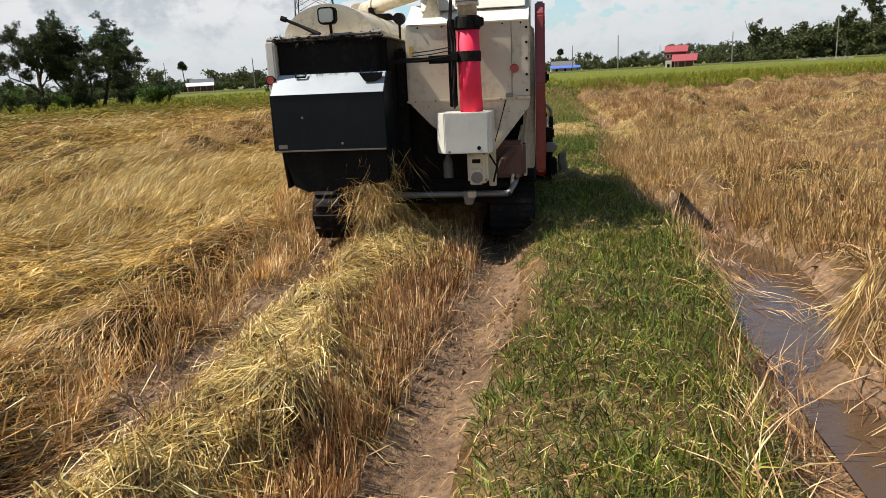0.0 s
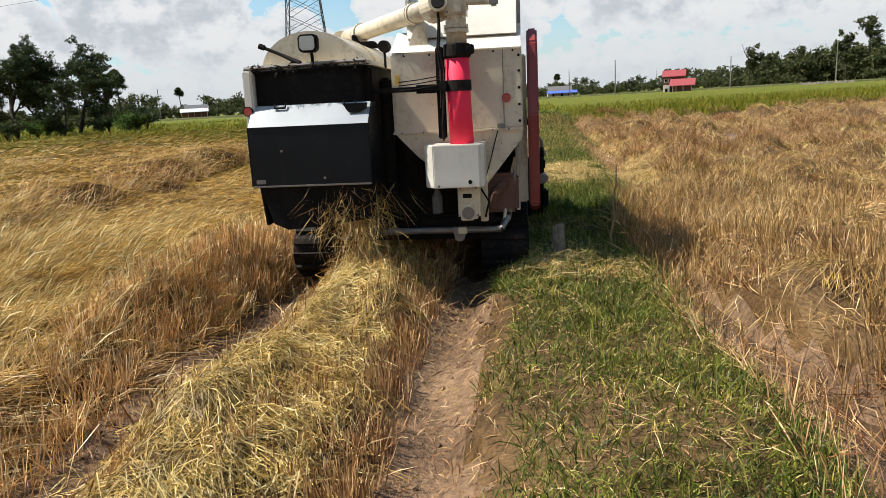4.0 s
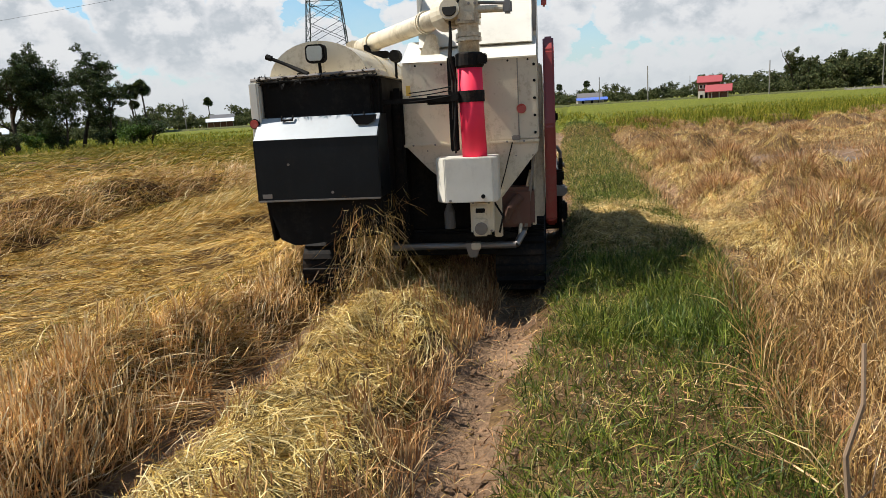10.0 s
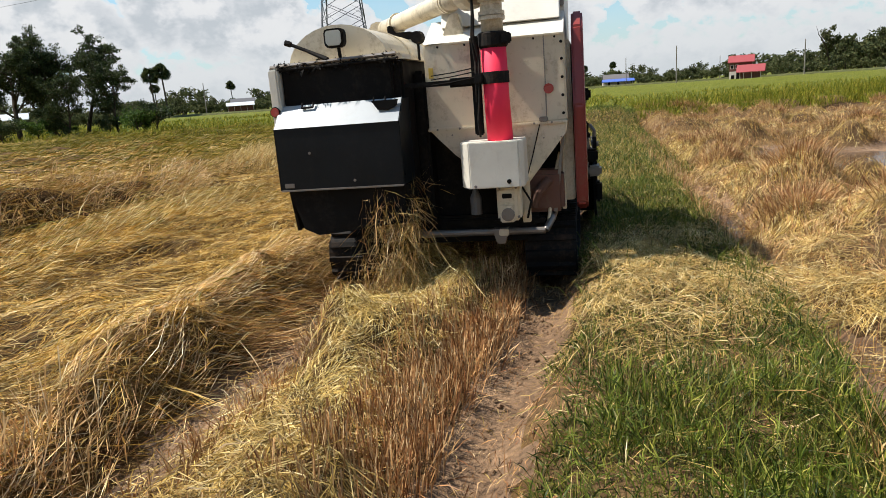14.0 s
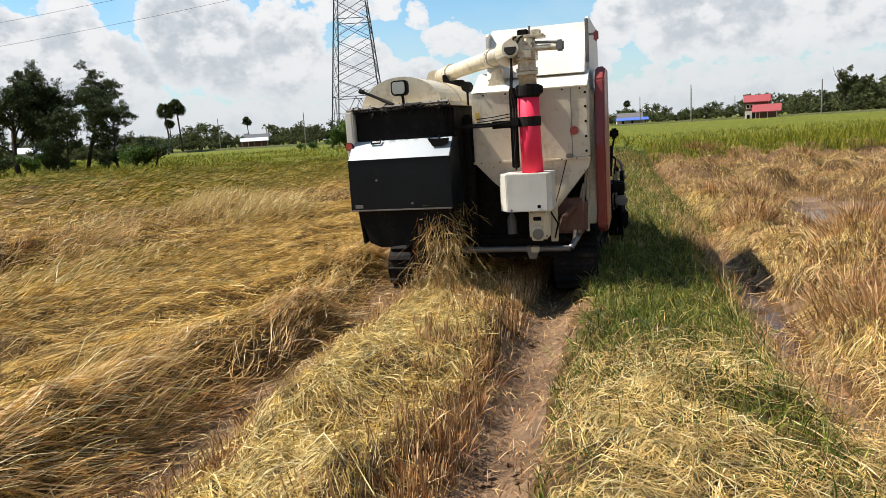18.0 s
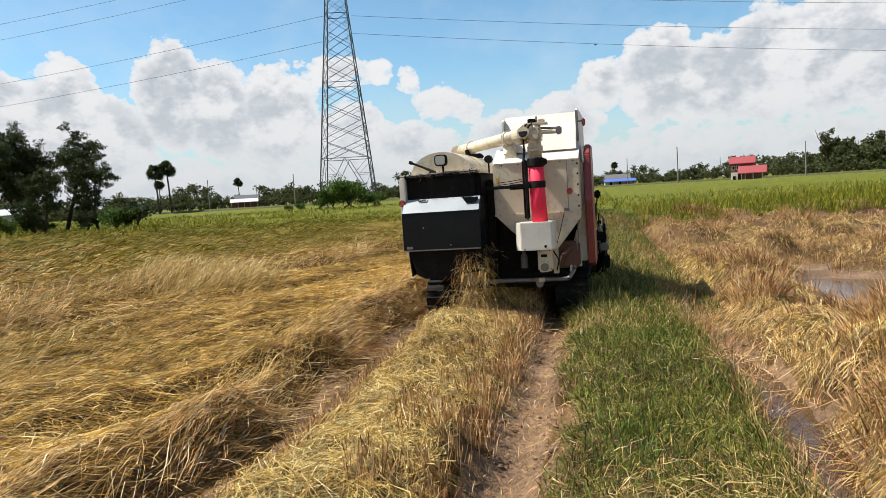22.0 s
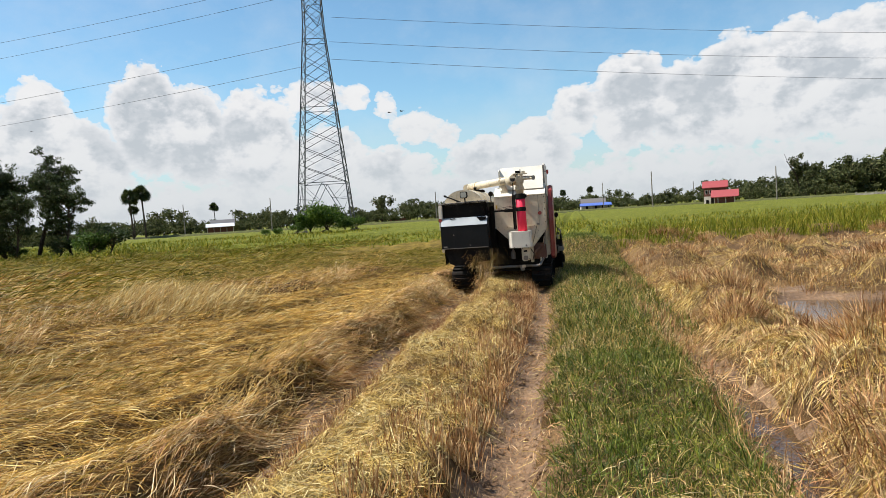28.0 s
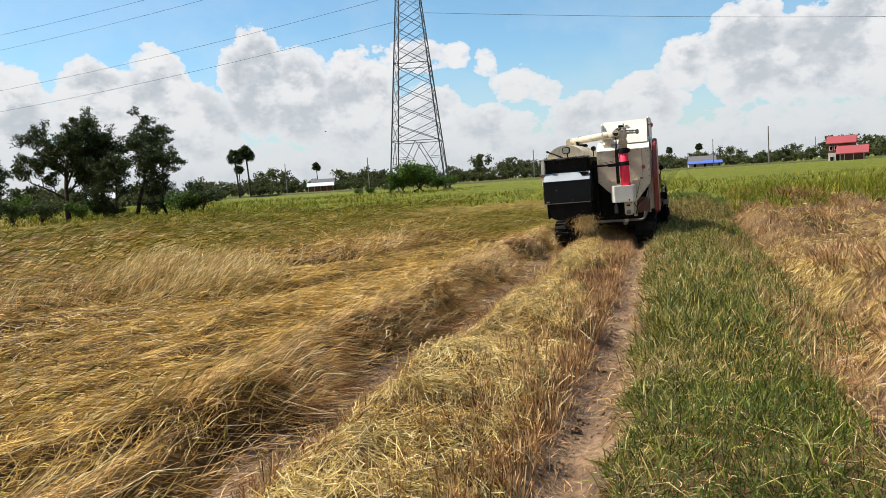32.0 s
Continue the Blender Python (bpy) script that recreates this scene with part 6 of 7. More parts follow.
# ---- the combine harvester; its own y points ahead, its origin lies under the rear hood ----
def build_harvester():
    hv = thing("combine_harvester", "cream and black tracked rice combine harvester with red auger sleeve", "harvester")

    def p(name, bm, mat, label="", smooth=False, parent=None):
        return part(name, bm, mat, parent or hv, label, smooth)

    # chassis, and near-black panels that paint the shade of the inside
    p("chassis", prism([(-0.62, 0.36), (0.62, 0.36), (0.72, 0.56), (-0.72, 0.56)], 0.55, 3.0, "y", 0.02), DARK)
    p("lower_body", box((-0.14, 0.46, 0.50), (-0.05, 1.2, 1.62), 0.02), DARK, "near-black panel painting the shaded gap between thresher and tank")
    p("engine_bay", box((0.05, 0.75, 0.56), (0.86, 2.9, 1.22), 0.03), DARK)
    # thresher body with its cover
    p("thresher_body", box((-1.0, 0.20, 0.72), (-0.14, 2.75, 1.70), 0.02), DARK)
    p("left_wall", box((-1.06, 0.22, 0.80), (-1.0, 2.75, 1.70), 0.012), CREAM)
    # a solid near-black box paints the shade inside the outlet
    p("rear_opening", box((-0.985, 0.155, 1.44), (-0.20, 0.215, 1.70), 0.012), DARK, "straw outlet above the hood, its inner shade painted near-black")
    p("top_rail", tube([(-1.06, 0.16, 1.715), (-0.16, 0.15, 1.735)], 0.013, 8), STEEL)
    k = 900
    at = np.stack([rng.uniform(-1.05, -0.15, k), rng.uniform(0.125, 0.24, k), 1.70 + rng.normal(0, 0.018, k)], 1)
    v, f = blades(at, ways(k, 0, 180, 0, 30), rng.uniform(0.01, 0.05, k), rng.uniform(0.006, 0.016, k), 0.3, 0.8)
    chaff = mesh_from_arrays("caked_chaff", v, f, [DARK])
    chaff.parent = hv
    p("top_rail", tube([(-1.06, 0.15, 1.69), (-0.16, 0.14, 1.70)], 0.010, 8), DARK)
    for x in (-0.93, -0.78, -0.6, -0.42, -0.27):
        p("bolt", tube([(x, 0.145, 1.66), (x, 0.165, 1.66)], 0.010, 6), DARK)
    p("side_panel", box((-1.06, 0.10, 1.22), (-0.992, 0.24, 1.70), 0.012), WHITE)
    lamp = p("tail_lamp", tube([(-1.035, 0.085, 1.415), (-1.035, 0.11, 1.415)], 0.03, 14), LIGHTRED, "round red tail lamp")
    p("lamp_rim", tube([(-1.035, 0.092, 1.415), (-1.035, 0.108, 1.415)], 0.036, 14), DARK, parent=lamp)
    n = 20
    arch = [(-0.60 + 0.36 * math.cos(math.pi * k / n), 1.70 + 0.265 * math.sin(math.pi * k / n)) for k in range(n + 1)]
    p("thresher_cover", prism(arch, 0.26, 2.5, "y"), CREAM, "arched cream cover over the threshing drum")
    p("cover_flange", prism([(-1.04, 1.70), (-0.12, 1.70), (-0.14, 1.735), (-1.02, 1.735)], 0.18, 2.5, "y"), CREAM)
    for y in (0.9, 1.7):
        rim = [(-0.60 + 0.37 * math.cos(math.pi * k / n), 1.70 + 0.275 * math.sin(math.pi * k / n)) for k in range(n + 1)]
        p("cover_band", prism(rim, y, y + 0.03, "y"), CREAM)
    p("gas_strut", tube([(-0.93, 0.22, 1.865), (-0.80, 0.2, 1.81), (-0.64, 0.16, 1.735)], [0.012, 0.012, 0.018], 8), DARK)
    p("strut_knob", tube([(-0.955, 0.22, 1.875), (-0.915, 0.22, 1.86)], 0.02, 8), DARK)
    # working lamp on its stalk
    eight = lambda r: [(-0.5625 + r * a, 1.865 + 0.9 * r * b) for a, b in ((-1, -0.6), (-0.7, -1), (0.7, -1), (1, -0.6), (1, 0.7), (0.75, 1), (-0.75, 1), (-1, 0.7))]
    wl = p("work_lamp", prism(eight(0.068), 0.10, 0.17, "y", 0.006), DARK, "square rear working lamp on a short stalk")
    p("lens", prism(eight(0.054), 0.092, 0.102, "y", 0.003), LENSGLASS, parent=wl)
    p("stalk", tube([(-0.55, 0.15, 1.82), (-0.55, 0.17, 1.72)], 0.012, 8), DARK, parent=wl)
    w2 = p("work_lamp", tube([(-0.12, 0.60, 1.86), (-0.12, 0.68, 1.86)], [0.042, 0.048], 14), DARK, "round black working lamp")
    p("stalk", tube([(-0.12, 0.65, 1.83), (-0.12, 0.65, 1.70)], 0.010, 8), DARK, parent=w2)
    # straw hood
    hood = [(0.0, 0.885), (0.0, 1.30), (0.14, 1.445), (0.16, 1.44), (0.022, 1.29), (0.022, 0.885)]
    # the slope's sky reflection is put into its pale, non-metallic colour
    p("hood_top", prism([(-0.004, 1.302), (0.138, 1.449), (0.150, 1.446), (0.006, 1.298)], -1.015, -0.145, "x"), PALESTEEL, "bare sloping top of the hood, coloured pale for the sky it reflects")
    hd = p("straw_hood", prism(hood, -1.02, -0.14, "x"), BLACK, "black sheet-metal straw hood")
    for x0, x1 in ((-1.022, -1.012), (-0.148, -0.138)):
        p("hood_cheek", prism([(0.0, 0.885), (0.0, 1.30), (0.14, 1.445), (0.30, 1.445), (0.30, 0.885)], x0, x1, "x"), BLACK, parent=hd)
    p("hood_lip", box((-1.015, -0.012, 0.875), (-0.145, 0.012, 0.887), 0.003), STEEL, "bright worn lower lip", parent=hd)
    p("maker_plate", box((-0.985, -0.006, 0.90), (-0.915, -0.001, 0.93), 0.002), STEEL, parent=hd)
    for x in (-0.80, -0.29):
        p("hood_hinge", tube([(x - 0.04, 0.12, 1.46), (x - 0.04, 0.10, 1.43), (x + 0.04, 0.10, 1.43), (x + 0.04, 0.12, 1.46)], 0.008, 6), DARK, parent=hd)
    for x, z in ((-0.78, 1.13), (-0.48, 0.93)):
        p("bolt", tube([(x, -0.006, z), (x, 0.0, z)], 0.010, 6), STEEL, parent=hd)
    p("soot_cap", prism([(-0.33, 1.44), (-0.16, 1.44), (-0.17, 1.40), (-0.22, 1.375), (-0.29, 1.38)], 0.05, 0.10, "y"), DARK, "drooping black rubber end flap")
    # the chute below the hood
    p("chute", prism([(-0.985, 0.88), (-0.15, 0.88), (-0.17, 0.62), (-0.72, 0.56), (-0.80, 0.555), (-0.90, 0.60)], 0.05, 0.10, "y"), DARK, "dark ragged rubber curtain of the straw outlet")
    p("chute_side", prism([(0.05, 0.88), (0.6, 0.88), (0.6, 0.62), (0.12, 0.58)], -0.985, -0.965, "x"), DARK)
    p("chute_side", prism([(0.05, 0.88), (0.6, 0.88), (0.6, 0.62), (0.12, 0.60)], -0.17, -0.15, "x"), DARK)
    # grain tank
    lower = [(-0.045, 1.20), (-0.045, 1.785), (0.925, 1.80), (0.925, 1.21)]
    tank = p("grain_tank", prism(lower, 0.45, 1.9, "y", 0.012), CREAM, "cream riveted steel grain tank")
    hop = bmesh.new()
    add_prism(hop, [(-0.045, 1.205), (0.925, 1.205), (0.915, 1.13), (0.60, 0.74), (0.50, 0.72), (0.13, 1.02)], 0.455, 1.6, "y")
    p("hopper", hop, CREAM, "funnel-shaped bottom of the grain tank", parent=tank)
    p("seam", box((-0.05, 0.435, 1.192), (0.93, 0.465, 1.214), 0.005), CREAM, parent=tank)
    p("roof_slope", prism([(0.445, 1.79), (0.80, 1.965), (1.9, 1.965), (1.9, 1.79)], -0.04, 0.92, "x"), WHITE, parent=tank)
    p("extension", prism([(0.62, 1.90), (0.95, 2.345), (2.0, 2.345), (2.0, 1.90)], 0.06, 0.895, "x", 0.006), WHITE, "white tank extension with a sloping back", parent=tank)
    for x0, x1, top in ((0.04, 0.06, 2.31), (0.895, 0.92, 2.37)):
        p("extension_side", prism([(0.78, 1.94), (0.78, top - 0.03), (0.84, top), (2.0, top), (2.0, 1.94)], x0, x1, "x"), WHITE, parent=tank)
    p("edge_strip", box((0.892, 0.755, 1.99), (0.922, 0.785, 2.345), 0.005), STEEL, parent=tank)
    p("filler_box", prism([(0.06, 1.80), (0.14, 1.99), (0.20, 1.99), (0.24, 1.80)], 0.56, 0.70, "y", 0.008), CREAM, parent=tank)
    for z in (1.26, 1.38, 1.50, 1.62, 1.73):
        p("bolt", tube([(0.902, 0.438, z), (0.902, 0.452, z)], 0.011, 6), DARK, parent=tank)
    for x in (0.02, 0.18, 0.34, 0.70, 0.82):
        p("bolt", tube([(x, 0.428, 1.203), (x, 0.438, 1.203)], 0.008, 6), STEEL, parent=tank)
    for x in (0.06, 0.25, 0.72, 0.86):
        p("bolt", tube([(x, 0.440, 1.765), (x, 0.452, 1.765)], 0.008, 6), DARK, parent=tank)
    p("panel_seam", box((0.784, 0.441, 1.215), (0.790, 0.452, 1.78), 0.001), STEEL, "thin dark panel joint", parent=tank)
    p("panel_seam", box((0.10, 0.441, 1.775), (0.92, 0.456, 1.79), 0.002), CREAM, parent=tank)
    for x in (0.12, 0.30, 0.46, 0.62, 0.76, 0.88):
        p("rivet", tube([(x, 0.452, 1.10 if x > 0.3 else 1.16), (x, 0.446, 1.10 if x > 0.3 else 1.16)], 0.006, 6), STEEL, parent=tank)
    rf = p("reflector", tube([(0.808, 0.436, 1.43), (0.808, 0.452, 1.43)], 0.034, 18), LIGHTRED, "round faded red reflector", parent=tank)
    p("latch", box((0.735, 0.425, 1.21), (0.795, 0.452, 1.245), 0.006), STEEL, parent=tank)
    p("warning_sticker", box((-0.015, 0.444, 1.56), (0.017, 0.449, 1.63), 0.001), material("yellow_sticker", (0.55, 0.36, 0.05), 0.5)[0], parent=tank)
    p("cable", tube([(0.74, 0.442, 1.205), (0.71, 0.445, 1.10), (0.68, 0.447, 0.99), (0.64, 0.45, 0.86), (0.62, 0.45, 0.80)], 0.004, 6), DARK)
    # red side with the unseen flank
    p("side_guard", prism([(0.62, 0.60), (0.58, 1.30), (0.68, 1.84), (0.85, 1.95), (1.30, 1.95), (1.35, 0.56), (0.75, 0.54)], 0.965, 1.045, "x", 0.015), RED, "red painted side guard")
    p("flank", box((0.86, 0.7, 0.62), (0.955, 2.7, 1.75), 0.01), CREAM)
    p("support_leg", prism([(0.80, 0.56), (0.825, 0.56), (0.90, 1.12), (0.88, 1.12)], 0.56, 0.60, "y", 0.004), STEEL)
    p("support_leg", prism([(0.86, 0.56), (0.89, 0.56), (0.90, 1.10), (0.88, 1.10)], 0.66, 0.70, "y", 0.004), CREAM)
    p("rusty_case", box((0.60, 0.55, 0.56), (0.88, 0.75, 0.86), 0.03), paint("rusty_paint", (0.15, 0.065, 0.042), 0.8))
    sig = p("signal_lamp", box((0.96, 0.80, 2.16), (1.0, 0.85, 2.25), 0.012), LIGHTRED, "orange-red signal lamp on the tank")
    p("bracket", box((0.92, 0.815, 2.21), (0.97, 0.835, 2.23), 0.003), STEEL, parent=sig)
    # the upright unloading auger with its red sleeve
    X0, Y0 = 0.475, 0.235
    sleeve = p("auger_sleeve", tube([(X0 + 0.012, Y0, 1.08), (X0 + 0.004, Y0, 1.40), (X0, Y0, 1.735)], [0.087, 0.084, 0.084], 24), HOTRED, "bright red sleeve round the upright auger", True)
    p("band", tube([(X0, Y0, 1.49), (X0, Y0, 1.565)], 0.094, 24), RUBBER, "black rubber band", parent=sleeve)
    p("collar", tube([(X0, Y0, 1.715), (X0, Y0, 1.73), (X0, Y0, 1.805), (X0, Y0, 1.815)], [0.085, 0.098, 0.098, 0.085], 24), RUBBER, parent=sleeve)
    p("band_clip", box((X0 + 0.06, Y0 - 0.09, 1.735), (X0 + 0.125, Y0 - 0.03, 1.80), 0.008), RUBBER, parent=sleeve)
    p("band_clip", box((X0 - 0.13, Y0 - 0.09, 1.495), (X0 - 0.07, Y0 - 0.03, 1.56), 0.008), RUBBER, parent=sleeve)
    pipe = p("auger_pipe", tube([(X0, Y0, 1.80), (X0, Y0, 2.18)], 0.072, 24), CREAM, "", True)
    for z, r in ((1.90, 0.088), (1.93, 0.086), (2.05, 0.092)):
        p("flange", tube([(X0, Y0, z - 0.012), (X0, Y0, z + 0.012)], r, 24), CREAM, parent=pipe)
    p("gear_housing", box((X0 - 0.075, Y0 - 0.09, 1.98), (X0 + 0.08, Y0 + 0.09, 2.16), 0.02), CREAM, parent=pipe)
    p("cover_plate", box((X0 - 0.02, Y0 - 0.098, 2.01), (X0 + 0.055, Y0 - 0.09, 2.075), 0.004), CREAM, parent=pipe)
    p("top_plate", box((X0 - 0.10, Y0 - 0.08, 2.165), (X0 + 0.15, Y0 + 0.08, 2.19), 0.006), CREAM, parent=pipe)
    for k in range(8):
        t = 2 * math.pi * k / 8
        p("flange_bolt", tube([(X0 + 0.082 * math.cos(t), Y0 + 0.082 * math.sin(t), 2.06), (X0 + 0.082 * math.cos(t), Y0 + 0.082 * math.sin(t), 2.08)], 0.008, 6), STEEL, parent=pipe)
    p("valve_block", box((X0 - 0.06, Y0 - 0.05, 2.19), (X0 + 0.02, Y0 + 0.05, 2.235), 0.006), DARK, parent=pipe)
    p("valve_block", box((X0 + 0.05, Y0 - 0.06, 2.19), (X0 + 0.12, Y0 + 0.02, 2.225), 0.006), CREAM, parent=pipe)
    p("valve_knob", tube([(X0 + 0.03, Y0, 2.19), (X0 + 0.03, Y0, 2.26)], 0.01, 8), STEEL, parent=pipe)
    for x, z in ((0.02, 2.12), (-0.05, 2.02), (0.06, 2.12)):
        p("bolt", tube([(X0 + x, Y0 - 0.10, z), (X0 + x, Y0 - 0.088, z)], 0.009, 6), STEEL, parent=pipe)
    cyl = p("slewing_cylinder", tube([(X0 + 0.06, Y0 - 0.05, 2.085), (X0 + 0.24, Y0 - 0.05, 2.08)], 0.024, 12), CREAM)
    p("cylinder_end", box((X0 + 0.24, Y0 - 0.08, 2.045), (X0 + 0.30, Y0 - 0.02, 2.13), 0.012), STEEL, parent=cyl)
    p("rod", tube([(X0 + 0.05, Y0 - 0.05, 2.13), (X0 + 0.25, Y0 - 0.05, 2.115)], 0.012, 10), STEEL, parent=cyl)
    wave = random.Random(4)
    hyd = None
    for off, top, end in ((0.0, 0.02, 1.13), (0.02, -0.03, 1.36)):
        pts = [(X0 + top, Y0 - 0.02, 2.20), (X0 + top - 0.05, Y0 - 0.10, 2.17)]
        for z in (2.05, 1.92, 1.78, 1.64, 1.52, 1.38, 1.26, 1.15):
            if z >= end:
                pts.append((X0 - 0.105 - off + wave.uniform(-0.016, 0.016), Y0 - 0.06 + wave.uniform(-0.02, 0.02), z))
        hose = p("hydraulic_hose" if hyd is None else "hose", tube(pts, 0.0085, 8), RUBBER, "black hydraulic hose" if hyd is None else "", parent=hyd)
        hyd = hyd or hose
    # one dark plate serves as hose bracket and as the hoses' painted shadow
    p("bracket_shadow_plate", box((X0 - 0.155, Y0 - 0.01, 1.16), (X0 - 0.095, Y0 + 0.03, 1.80), 0.008), DARK)
    # the lying discharge auger
    a, b = Vector((0.37, 0.25, 2.085)), Vector((-0.72, 1.90, 2.06))
    d = (b - a).normalized()
    arm = p("discharge_auger", tube([a, b], 0.070, 24), CREAM, "long cream discharge auger laid across the machine", True)
    p("elbow", tube([a - d * 0.04, a + d * 0.02, a + d * 0.12, a + d * 0.14], [0.10, 0.112, 0.112, 0.085], 24), CREAM, parent=arm)
    p("elbow_mouth", tube([a + Vector((0.0, -0.05, 0)), a + Vector((0.0, -0.15, 0.005))], 0.066, 18), CREAM, parent=arm)
    p("mouth_hole", tube([a + Vector((0.0, -0.14, 0)), a + Vector((0.0, -0.154, 0.005))], 0.047, 18), DARK, "dark round opening", parent=arm)
    for k in (0.42, 0.46):
        p("flange", tube([a + d * (k - 0.01), a + d * (k + 0.01)], 0.082, 24), CREAM, parent=arm)
    p("flange", tube([a + d * 1.55, a + d * 1.57], 0.084, 24), CREAM, parent=arm)
    p("spout", prism([(b.x - 0.11, 1.90), (b.x - 0.11, 2.09), (b.x - 0.06, 2.125), (b.x + 0.02, 2.12), (b.x + 0.02, 1.90)], b.y - 0.09, b.y + 0.09, "y", 0.015), CREAM, parent=arm)
    p("rest_bracket", prism([(-0.56, 1.92), (-0.56, 2.04), (-0.53, 2.04), (-0.50, 1.98), (-0.36, 1.98), (-0.33, 1.95), (-0.33, 1.92)], 1.44, 1.50, "y", 0.006), DARK, "black rest for the discharge auger")
    p("rest_post", tube([(-0.44, 1.47, 1.80), (-0.44, 1.47, 1.93)], 0.02, 8), DARK)
    # clamp arm across the tank
    clamp = p("clamp_arm", box((-0.16, 0.22, 1.50), (X0 - 0.08, 0.25, 1.535), 0.006), DARK)
    p("clamp_hinge", box((0.16, 0.20, 1.485), (0.36, 0.26, 1.545), 0.015), DARK, parent=clamp)
    for z in (1.52, 1.555, 1.58):
        p("wire", tube([(0.05, 0.21, z - 0.01), (0.2, 0.19, z), (0.36, 0.18, z + 0.02)], 0.004, 5), DARK, parent=clamp)
    # faceted cup at the auger's foot
    cup = [(0.215, 0.20), (0.285, 0.10), (0.615, 0.10), (0.645, 0.14), (0.645, 0.40), (0.215, 0.40)]
    cp = p("auger_foot_guard", prism(cup, 0.815, 1.12, "z", 0.006), WHITE, "white faceted guard round the foot of the auger")
    p("guard_hole", tube([(0.545, 0.094, 0.855), (0.545, 0.102, 0.855)], 0.015, 12), DARK, parent=cp)
    p("guard_bolt", tube([(0.32, 0.094, 0.83), (0.32, 0.102, 0.83)], 0.010, 8), STEEL, parent=cp)
    gb = p("gearbox", box((0.44, 0.20, 0.57), (0.60, 0.38, 0.82), 0.02), CREAM, "greasy cream gearbox below the auger")
    p("cover", box((0.455, 0.188, 0.70), (0.565, 0.202, 0.785), 0.006), CREAM, parent=gb)
    p("label_window", box((0.48, 0.180, 0.73), (0.545, 0.189, 0.762), 0.003), DARK, parent=gb)
    p("hub", tube([(0.515, 0.17, 0.62), (0.515, 0.21, 0.62)], 0.045, 16), STEEL, parent=gb)
    p("flange", box((0.46, 0.18, 0.565), (0.56, 0.21, 0.69), 0.008), CREAM, parent=gb)
    for x, z in ((0.463, 0.80), (0.575, 0.80), (0.463, 0.60), (0.585, 0.60)):
        p("bolt", tube([(x, 0.19, z), (x, 0.205, z)], 0.009, 6), STEEL, parent=gb)
    p("grease_pipe", tube([(0.60, 0.36, 0.78), (0.66, 0.34, 0.68), (0.63, 0.36, 0.56)], 0.008, 6), RUBBER)
    p("frame_rail", tube([(0.76, 0.52, 0.47), (0.79, 0.60, 0.70), (0.86, 0.62, 0.98)], 0.014, 8), CREAM)
    p("exhaust_elbow", tube([(0.66, 0.50, 0.62), (0.70, 0.48, 0.72), (0.78, 0.52, 0.80)], 0.035, 12), paint("rusty_pipe", (0.10, 0.045, 0.028), 0.85))
    p("back_plate", box((0.59, 0.40, 0.52), (0.65, 0.44, 0.84), 0.006), CREAM)
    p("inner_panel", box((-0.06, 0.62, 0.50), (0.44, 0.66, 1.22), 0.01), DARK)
    p("bottle_shape", tube([(0.27, 0.37, 0.60), (0.27, 0.37, 0.72), (0.27, 0.37, 0.78)], [0.04, 0.04, 0.015], 12), paint("dull_plastic", (0.10, 0.10, 0.10), 0.6))
    # rear bumper
    bp = p("rear_bumper", tube([(-0.18, 0.48, 0.445), (0.74, 0.48, 0.445)], 0.026, 12), STEEL, "grey steel tube bumper")
    p("bumper_arm", tube([(0.74, 0.48, 0.445), (0.79, 0.55, 0.52), (0.82, 0.95, 0.60)], 0.026, 12), STEEL, parent=bp)
    p("bumper_arm", tube([(-0.18, 0.48, 0.445), (-0.18, 0.9, 0.48)], 0.024, 12), STEEL, parent=bp)
    p("cross_bar", box((0.0, 0.52, 0.49), (0.74, 0.60, 0.53), 0.008), DARK, parent=bp)
    p("hitch", prism([(0.36, 0.47), (0.48, 0.47), (0.45, 0.36), (0.39, 0.36)], 0.45, 0.52, "y", 0.006), STEEL, parent=bp)
    p("clamp", box((0.41, 0.44, 0.42), (0.48, 0.52, 0.47), 0.006), CREAM, parent=bp)
    # crawler tracks
    for x0, x1 in ((-0.99, -0.61), (0.57, 0.95)):
        tr = thing("crawler_track", "", "")
        for key in list(tr.keys()):
            del tr[key]
        tr.parent = hv
        outline, r = [], 0.20
        for k in range(13):
            t = math.pi / 2 + math.pi * k / 12
            outline.append((0.86 + r * math.cos(t), 0.24 + r * math.sin(t)))
        for k in range(13):
            t = -math.pi / 2 + math.pi * k / 12
            outline.append((2.35 + r * math.cos(t), 0.26 + r * math.sin(t)))
        inner = [(1.6 + (y - 1.6) * 0.955, 0.25 + (z - 0.25) * 0.86) for y, z in outline]
        bm = bmesh.new()
        ring = [[bm.verts.new((x, y, z)) for y, z in o] for x, o in ((x0, outline), (x1, outline), (x1, inner), (x0, inner))]
        m = len(outline)
        for q in range(4):
            for j in range(m):
                bm.faces.new((ring[q][j], ring[q][(j + 1) % m], ring[(q + 1) % 4][(j + 1) % m], ring[(q + 1) % 4][j]))
        bmesh.ops.recalc_face_normals(bm, faces=bm.faces[:])
        part("belt", bm, RUBBER, tr, "muddy black rubber track belt")
        long = [Vector((0, *o)) for o in outline] + [Vector((0, *outline[0]))]
        at, gap = 0.0, 0.105
        for s, e in zip(long, long[1:]):
            size = (e - s).length
            while at < size:
                c = s + (e - s) * (at / size)
                d = (e - s).normalized()
                nrm = Vector((0, d.z, -d.y))
                if nrm.dot(c - Vector((0, 1.6, 0.25))) < 0:
                    nrm = -nrm
                lug = bmesh.new()
                mm = Matrix((Vector((1, 0, 0)), d, nrm)).transposed().to_4x4()
                mm.translation = c
